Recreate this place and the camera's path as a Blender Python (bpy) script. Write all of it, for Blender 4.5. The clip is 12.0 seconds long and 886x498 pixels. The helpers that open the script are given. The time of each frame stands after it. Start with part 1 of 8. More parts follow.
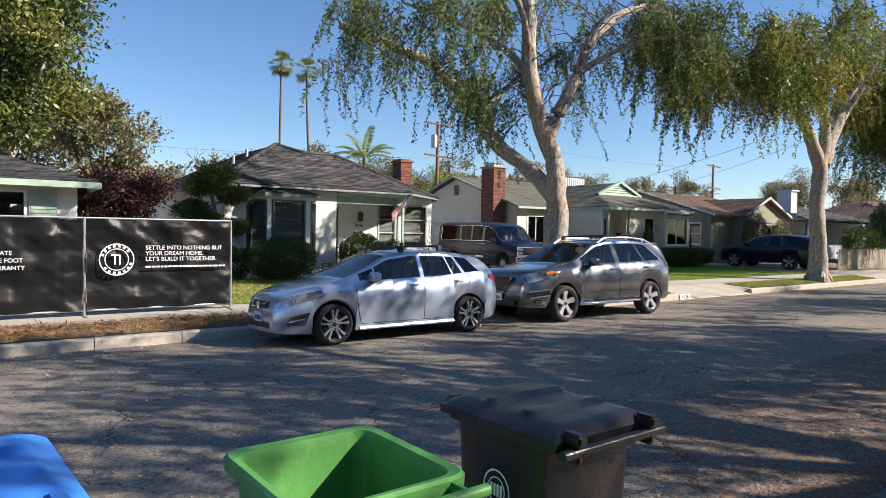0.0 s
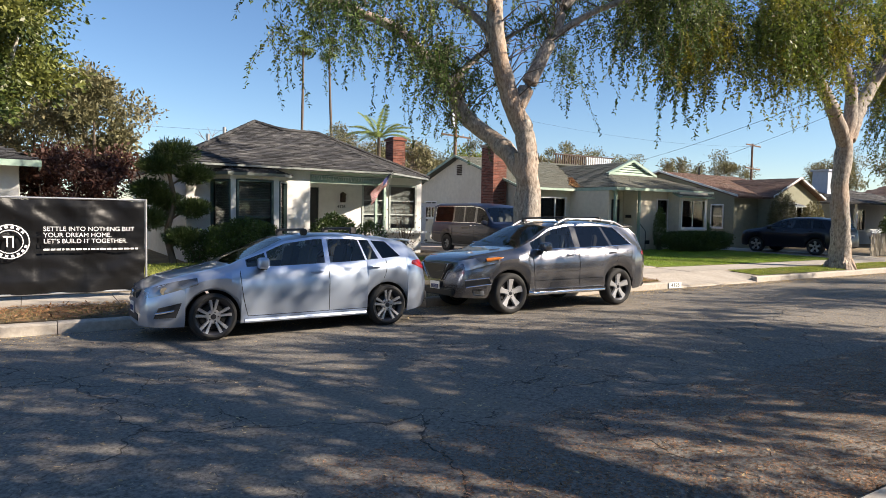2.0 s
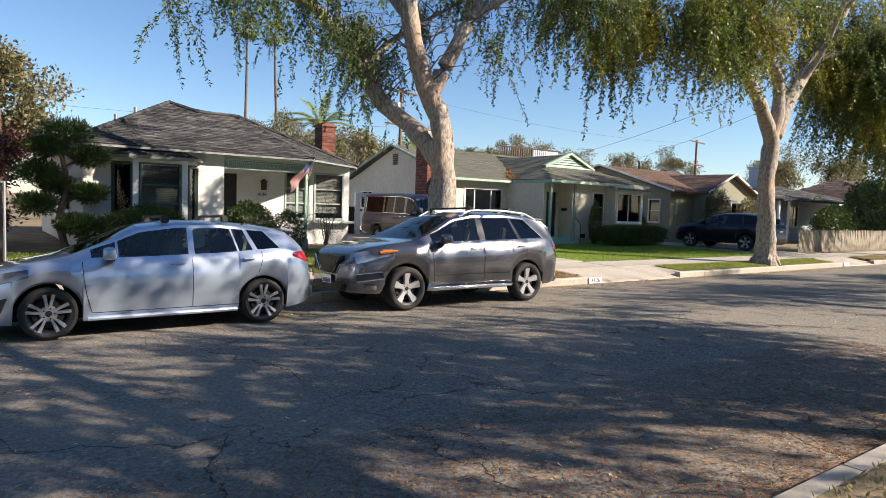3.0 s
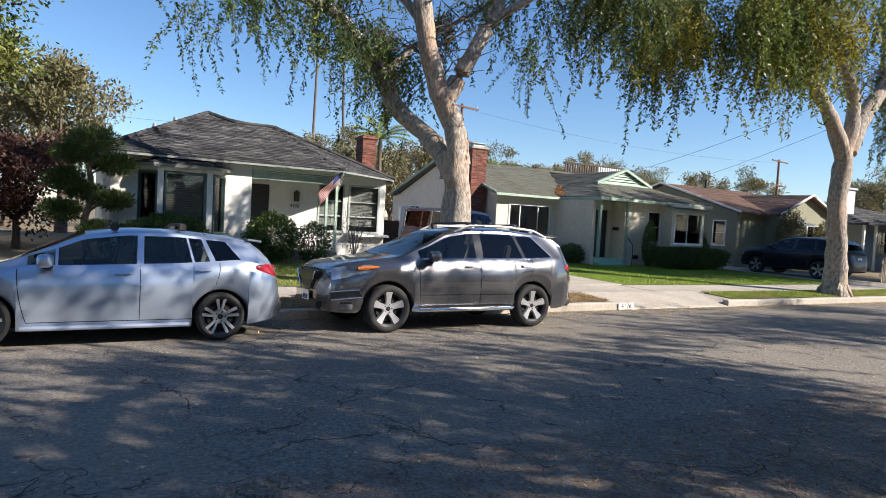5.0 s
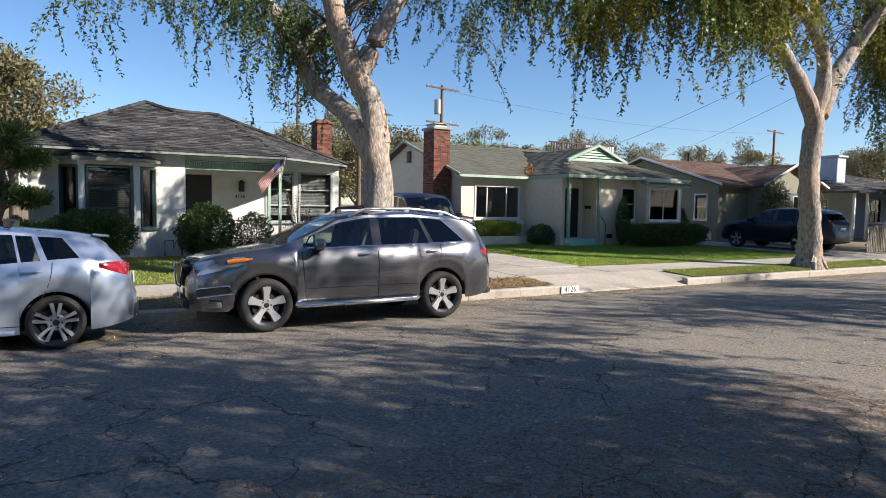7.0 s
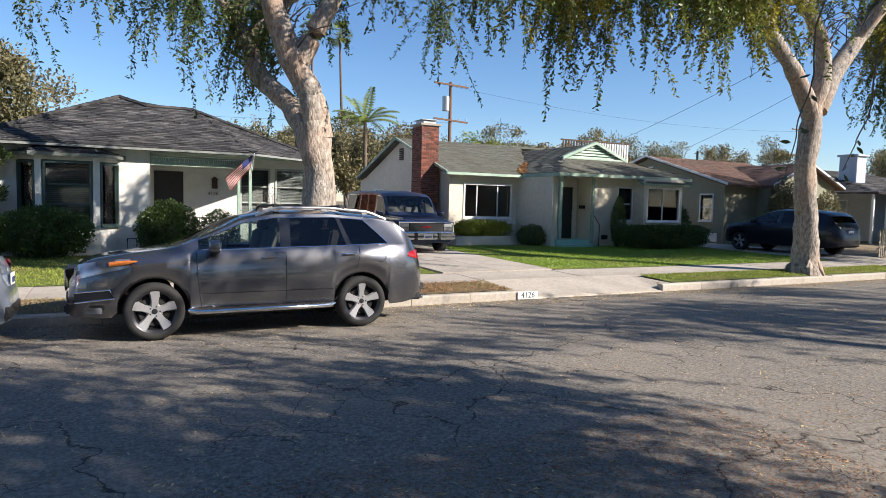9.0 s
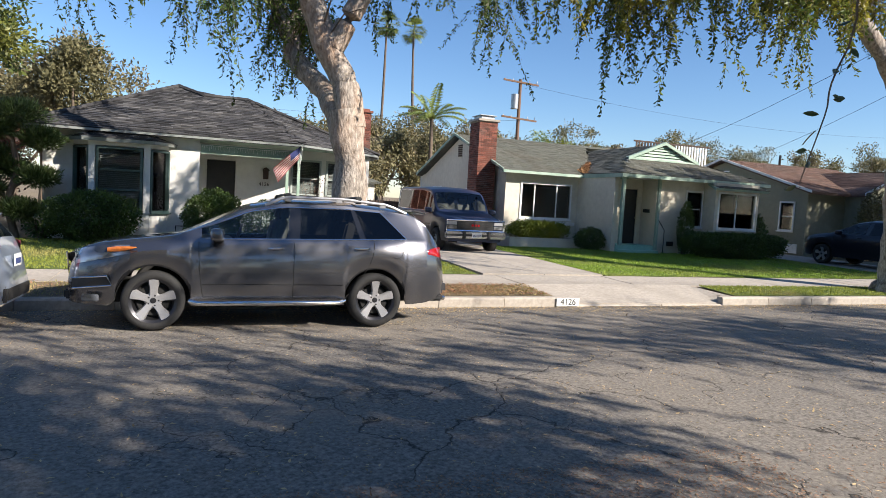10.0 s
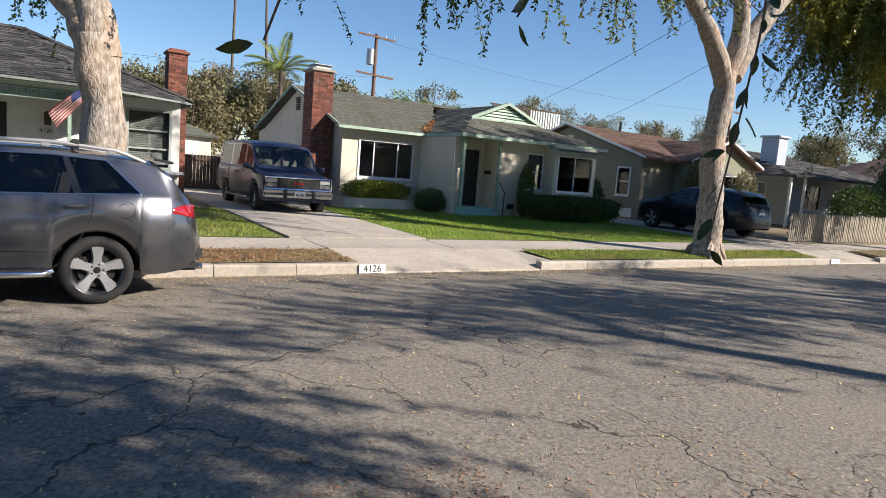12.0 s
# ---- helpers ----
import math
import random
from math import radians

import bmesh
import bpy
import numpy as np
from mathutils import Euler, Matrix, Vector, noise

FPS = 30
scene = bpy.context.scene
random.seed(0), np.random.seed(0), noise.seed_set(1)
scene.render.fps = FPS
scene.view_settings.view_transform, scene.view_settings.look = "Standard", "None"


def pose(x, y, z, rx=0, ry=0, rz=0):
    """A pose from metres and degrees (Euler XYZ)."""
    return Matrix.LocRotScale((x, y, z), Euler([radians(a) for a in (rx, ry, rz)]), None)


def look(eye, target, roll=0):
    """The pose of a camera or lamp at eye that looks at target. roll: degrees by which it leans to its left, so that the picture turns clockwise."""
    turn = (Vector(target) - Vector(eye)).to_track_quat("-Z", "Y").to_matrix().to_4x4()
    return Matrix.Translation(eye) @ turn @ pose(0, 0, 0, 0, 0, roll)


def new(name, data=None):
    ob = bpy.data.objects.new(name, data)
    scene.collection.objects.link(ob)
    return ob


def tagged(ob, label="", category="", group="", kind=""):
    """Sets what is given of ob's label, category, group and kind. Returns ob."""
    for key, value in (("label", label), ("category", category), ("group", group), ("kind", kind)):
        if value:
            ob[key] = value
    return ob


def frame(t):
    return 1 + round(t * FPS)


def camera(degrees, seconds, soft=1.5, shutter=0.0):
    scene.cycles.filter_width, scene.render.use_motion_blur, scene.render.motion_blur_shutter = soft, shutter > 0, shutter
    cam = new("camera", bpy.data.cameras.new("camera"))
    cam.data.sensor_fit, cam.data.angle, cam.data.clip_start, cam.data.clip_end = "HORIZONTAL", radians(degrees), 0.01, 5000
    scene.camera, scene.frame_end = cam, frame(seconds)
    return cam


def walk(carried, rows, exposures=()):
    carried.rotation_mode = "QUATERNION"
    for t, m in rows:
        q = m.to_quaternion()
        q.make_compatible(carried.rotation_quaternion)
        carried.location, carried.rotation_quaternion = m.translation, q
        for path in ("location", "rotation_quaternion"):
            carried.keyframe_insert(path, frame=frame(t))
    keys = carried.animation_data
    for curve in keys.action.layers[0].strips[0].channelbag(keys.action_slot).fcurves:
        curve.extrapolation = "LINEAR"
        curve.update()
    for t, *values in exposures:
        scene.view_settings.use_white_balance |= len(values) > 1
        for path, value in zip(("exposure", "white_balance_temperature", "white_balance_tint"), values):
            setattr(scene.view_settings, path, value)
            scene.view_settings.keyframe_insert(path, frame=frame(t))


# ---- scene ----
cam = camera(68.8, 12.0, soft=0.8)
PATH = [
    (0, (0.967, -0.896, 1.792), (2.153, 0.714, 1.739), 0.9),
    (0.5, (1.539, -0.901, 1.78), (2.746, 0.684, 1.6), 3.9),
    (1, (2.162, -0.923, 1.784), (3.351, 0.676, 1.609), 3.6),
    (1.5, (2.763, -0.923, 1.785), (3.854, 0.743, 1.606), 3.4),
    (2, (3.398, -0.925, 1.79), (4.479, 0.754, 1.681), 1.0),
    (2.5, (4.077, -0.892, 1.784), (5.182, 0.76, 1.561), 1.3),
    (3, (4.692, -0.891, 1.784), (5.883, 0.71, 1.652), 1.9),
    (3.2, (4.897, -0.904, 1.783), (6.026, 0.745, 1.699), 0.9),
    (4.8, (6.198, -0.857, 1.8), (7.151, 0.893, 1.624), 1.9),
    (5, (6.371, -0.841, 1.8), (7.373, 0.888, 1.709), 3.2),
    (5.5, (6.858, -0.812, 1.802), (7.836, 0.932, 1.745), -0.2),
    (6, (7.321, -0.77, 1.795), (8.28, 0.98, 1.665), 1.5),
    (6.5, (7.851, -0.752, 1.798), (8.91, 0.943, 1.717), 0.7),
    (7, (8.378, -0.753, 1.791), (9.362, 0.983, 1.657), 0.9),
    (7.2, (8.569, -0.756, 1.789), (9.6, 0.953, 1.662), 2.3),
    (8.8, (9.954, -0.825, 1.842), (10.903, 0.924, 1.644), 1.5),
    (9, (10.14, -0.792, 1.839), (11.051, 0.983, 1.698), 1.3),
    (9.5, (10.616, -0.62, 1.811), (11.362, 1.226, 1.62), 1.2),
    (10, (11.091, -0.41, 1.801), (11.801, 1.453, 1.65), 3.2),
    (10.5, (11.548, -0.231, 1.795), (12.051, 1.7, 1.649), 2.5),
    (11, (11.994, -0.043, 1.789), (12.788, 1.791, 1.702), 2.8),
    (11.5, (12.424, 0.118, 1.77), (13.145, 1.975, 1.587), 1.6),
    (12, (12.803, 0.266, 1.746), (13.868, 1.942, 1.507), 4.5),
]
walk(cam, [(t, look(eye, target, roll)) for t, eye, target, roll in PATH], exposures=[(0, 1.05, 6350, 14), (1, 1.08, 6650, 14), (3, 1.12, 6650, 14), (5.5, 1.02, 6150, 14), (7, 0.95, 6150, 14), (10.5, 1.03, 6200, 14), (12, 0.88, 6250, 14)])

# ---- world, sun and exposure ----
SUN_AZ, SUN_EL = 44.0, 31.0     # degrees from -y towards +x; height
sun_dir = Vector((math.sin(radians(SUN_AZ)) * math.cos(radians(SUN_EL)), -math.cos(radians(SUN_AZ)) * math.cos(radians(SUN_EL)), math.sin(radians(SUN_EL))))
world = bpy.data.worlds.new("sky")
scene.world = world
world.use_nodes = True
wn = world.node_tree.nodes
sky = wn.new("ShaderNodeTexSky")
sky.sky_type = "NISHITA"
sky.sun_disc = False
sky.sun_elevation = radians(SUN_EL)
sky.sun_rotation = math.atan2(sun_dir.x, sun_dir.y)
sky.air_density, sky.dust_density, sky.ozone_density = 1.0, 0.1, 4.0
wn["Background"].inputs["Strength"].default_value = 0.075
tint = wn.new("ShaderNodeHueSaturation")
tint.inputs["Saturation"].default_value = 1.08
world.node_tree.links.new(sky.outputs["Color"], tint.inputs["Color"])
world.node_tree.links.new(tint.outputs["Color"], wn["Background"].inputs["Color"])
sun_data = bpy.data.lights.new("sun", "SUN")
sun_data.energy, sun_data.angle, sun_data.color = 5.0, radians(0.53), (1.0, 0.9, 0.74)
sun = new("sun", sun_data)
sun.matrix_world = look(sun_dir * 60, (0, 0, 0))


# ---- materials ----
def lin(c):
    return tuple(c) + (1.0,)


def surf(name, a, b=None, scale=6.0, rough=0.7, metal=0.0, bump=0.0, bscale=60.0, c=None, cscale=0.7, cmix=0.5, rand=0.0, island=0.0, spec=0.5, detail=6.0, stretch=(1, 1, 1), coat=0.0, trans=0.0):
    """A surface of two tones at grain size, a third tone in large patches, bump, and a tone that varies from piece to piece."""
    m = bpy.data.materials.new(name)
    m.use_nodes = True
    n, l = m.node_tree.nodes, m.node_tree.links
    p = n["Principled BSDF"]
    p.inputs["Roughness"].default_value, p.inputs["Metallic"].default_value = rough, metal
    p.inputs["Specular IOR Level"].default_value, p.inputs["Coat Weight"].default_value = spec, coat
    p.inputs["Coat Roughness"].default_value = 0.04
    tc, mp = n.new("ShaderNodeTexCoord"), n.new("ShaderNodeMapping")
    mp.inputs["Scale"].default_value = stretch
    l.new(tc.outputs["Object"], mp.inputs["Vector"])
    if b is None:
        b = tuple(0.8 * v for v in a)
    tex = n.new("ShaderNodeTexNoise")
    tex.inputs["Scale"].default_value, tex.inputs["Detail"].default_value, tex.inputs["Roughness"].default_value = scale, detail, 0.62
    l.new(mp.outputs["Vector"], tex.inputs["Vector"])
    ramp = n.new("ShaderNodeValToRGB")
    ramp.color_ramp.elements[0].position, ramp.color_ramp.elements[1].position = 0.34, 0.66
    ramp.color_ramp.elements[0].color, ramp.color_ramp.elements[1].color = lin(b), lin(a)
    l.new(tex.outputs["Fac"], ramp.inputs["Fac"])
    col = ramp.outputs["Color"]
    if c is not None:
        t2, r2, mx = n.new("ShaderNodeTexNoise"), n.new("ShaderNodeValToRGB"), n.new("ShaderNodeMix")
        t2.inputs["Scale"].default_value, t2.inputs["Detail"].default_value = cscale, 5.0
        l.new(mp.outputs["Vector"], t2.inputs["Vector"])
        r2.color_ramp.elements[0].position, r2.color_ramp.elements[1].position = 0.45, 0.68
        r2.color_ramp.elements[0].color, r2.color_ramp.elements[1].color = (0, 0, 0, 1), (cmix, cmix, cmix, 1)
        l.new(t2.outputs["Fac"], r2.inputs["Fac"])
        mx.data_type = "RGBA"
        l.new(r2.outputs["Color"], mx.inputs[0])
        l.new(col, mx.inputs[6])
        mx.inputs[7].default_value = lin(c)
        col = mx.outputs[2]
    if rand or island:
        src = n.new("ShaderNodeObjectInfo").outputs["Random"] if rand else n.new("ShaderNodeNewGeometry").outputs["Random Per Island"]
        k = rand or island
        mr, hs = n.new("ShaderNodeMapRange"), n.new("ShaderNodeHueSaturation")
        mr.inputs["To Min"].default_value, mr.inputs["To Max"].default_value = 1 - k, 1 + k
        l.new(src, mr.inputs["Value"])
        l.new(mr.outputs["Result"], hs.inputs["Value"])
        l.new(col, hs.inputs["Color"])
        col = hs.outputs["Color"]
    l.new(col, p.inputs["Base Color"])
    if bump:
        bt, bn = n.new("ShaderNodeTexNoise"), n.new("ShaderNodeBump")
        bt.inputs["Scale"].default_value, bt.inputs["Detail"].default_value = bscale, 4.0
        bn.inputs["Strength"].default_value, bn.inputs["Distance"].default_value = bump, 0.02
        l.new(mp.outputs["Vector"], bt.inputs["Vector"])
        l.new(bt.outputs["Fac"], bn.inputs["Height"])
        l.new(bn.outputs["Normal"], p.inputs["Normal"])
    if trans:
        tr, ms = n.new("ShaderNodeBsdfTranslucent"), n.new("ShaderNodeMixShader")
        ms.inputs["Fac"].default_value = trans
        l.new(col, tr.inputs["Color"])
        l.new(p.outputs["BSDF"], ms.inputs[1])
        l.new(tr.outputs["BSDF"], ms.inputs[2])
        l.new(ms.outputs["Shader"], n["Material Output"].inputs["Surface"])
    return m


def tinted_glass(name, tint, rough=0.02, ior=1.52):
    """A thin pane: tinted see-through with a Fresnel gloss."""
    m = bpy.data.materials.new(name)
    m.use_nodes = True
    n, l = m.node_tree.nodes, m.node_tree.links
    n.remove(n["Principled BSDF"])
    tr, gl, fr, mx = n.new("ShaderNodeBsdfTransparent"), n.new("ShaderNodeBsdfGlossy"), n.new("ShaderNodeFresnel"), n.new("ShaderNodeMixShader")
    tr.inputs["Color"].default_value = lin(tint)
    gl.inputs["Roughness"].default_value = rough
    fr.inputs["IOR"].default_value = ior
    l.new(fr.outputs["Fac"], mx.inputs["Fac"])
    l.new(tr.outputs["BSDF"], mx.inputs[1])
    l.new(gl.outputs["BSDF"], mx.inputs[2])
    l.new(mx.outputs["Shader"], n["Material Output"].inputs["Surface"])
    return m


def asphalt_mat():
    m = surf("asphalt", (0.29, 0.262, 0.225), (0.1, 0.092, 0.081), scale=30, rough=0.88, c=(0.28, 0.24, 0.19), cscale=0.35, cmix=0.45, spec=0.3, detail=12)
    n, l = m.node_tree.nodes, m.node_tree.links
    p = n["Principled BSDF"]
    base = p.inputs["Base Color"].links[0].from_socket
    tc, nz, mixv = n.new("ShaderNodeTexCoord"), n.new("ShaderNodeTexNoise"), n.new("ShaderNodeMix")
    nz.inputs["Scale"].default_value, nz.inputs["Detail"].default_value = 1.6, 6.0
    l.new(tc.outputs["Object"], nz.inputs["Vector"])
    mixv.data_type, mixv.blend_type = "RGBA", "LINEAR_LIGHT"
    mixv.inputs[0].default_value = 0.42
    l.new(tc.outputs["Object"], mixv.inputs[6])
    l.new(nz.outputs["Color"], mixv.inputs[7])
    masks = []
    for sc, width, lo, hi in ((0.42, 0.0065, 0.38, 0.5), (1.1, 0.009, 0.48, 0.58), (2.7, 0.013, 0.52, 0.6)):
        v, r, mk, mr, mu = n.new("ShaderNodeTexVoronoi"), n.new("ShaderNodeMapRange"), n.new("ShaderNodeTexNoise"), n.new("ShaderNodeMapRange"), n.new("ShaderNodeMath")
        v.feature = "DISTANCE_TO_EDGE"
        v.inputs["Scale"].default_value = sc
        l.new(mixv.outputs[2], v.inputs["Vector"])
        r.inputs["From Min"].default_value, r.inputs["From Max"].default_value = 0.0, width
        r.inputs["To Min"].default_value, r.inputs["To Max"].default_value = 1.0, 0.0
        l.new(v.outputs["Distance"], r.inputs["Value"])
        mk.inputs["Scale"].default_value = 0.5 * sc + 0.2
        l.new(tc.outputs["Object"], mk.inputs["Vector"])
        mr.inputs["From Min"].default_value, mr.inputs["From Max"].default_value = lo, hi
        l.new(mk.outputs["Fac"], mr.inputs["Value"])
        mu.operation = "MULTIPLY"
        l.new(r.outputs["Result"], mu.inputs[0])
        l.new(mr.outputs["Result"], mu.inputs[1])
        masks.append(mu.outputs["Value"])
    mx = n.new("ShaderNodeMath")
    mx.operation = "MAXIMUM"
    l.new(masks[0], mx.inputs[0])
    l.new(masks[1], mx.inputs[1])
    fine, both = n.new("ShaderNodeMath"), mx
    fine.operation, fine.inputs[1].default_value = "MULTIPLY", 0.7
    l.new(masks[2], fine.inputs[0])
    mx = n.new("ShaderNodeMath")
    mx.operation = "MAXIMUM"
    l.new(both.outputs["Value"], mx.inputs[0])
    l.new(fine.outputs["Value"], mx.inputs[1])
    cm = n.new("ShaderNodeMix")
    cm.data_type = "RGBA"
    l.new(mx.outputs["Value"], cm.inputs[0])
    l.new(base, cm.inputs[6])
    cm.inputs[7].default_value = (0.03, 0.026, 0.022, 1)
    l.new(cm.outputs[2], p.inputs["Base Color"])
    g, sub, bn = n.new("ShaderNodeTexNoise"), n.new("ShaderNodeMath"), n.new("ShaderNodeBump")
    g.inputs["Scale"].default_value, g.inputs["Detail"].default_value = 110, 3
    l.new(tc.outputs["Object"], g.inputs["Vector"])
    sub.operation = "SUBTRACT"
    l.new(g.outputs["Fac"], sub.inputs[0])
    l.new(mx.outputs["Value"], sub.inputs[1])
    bn.inputs["Strength"].default_value, bn.inputs["Distance"].default_value = 0.55, 0.012
    l.new(sub.outputs["Value"], bn.inputs["Height"])
    l.new(bn.outputs["Normal"], p.inputs["Normal"])
    return m


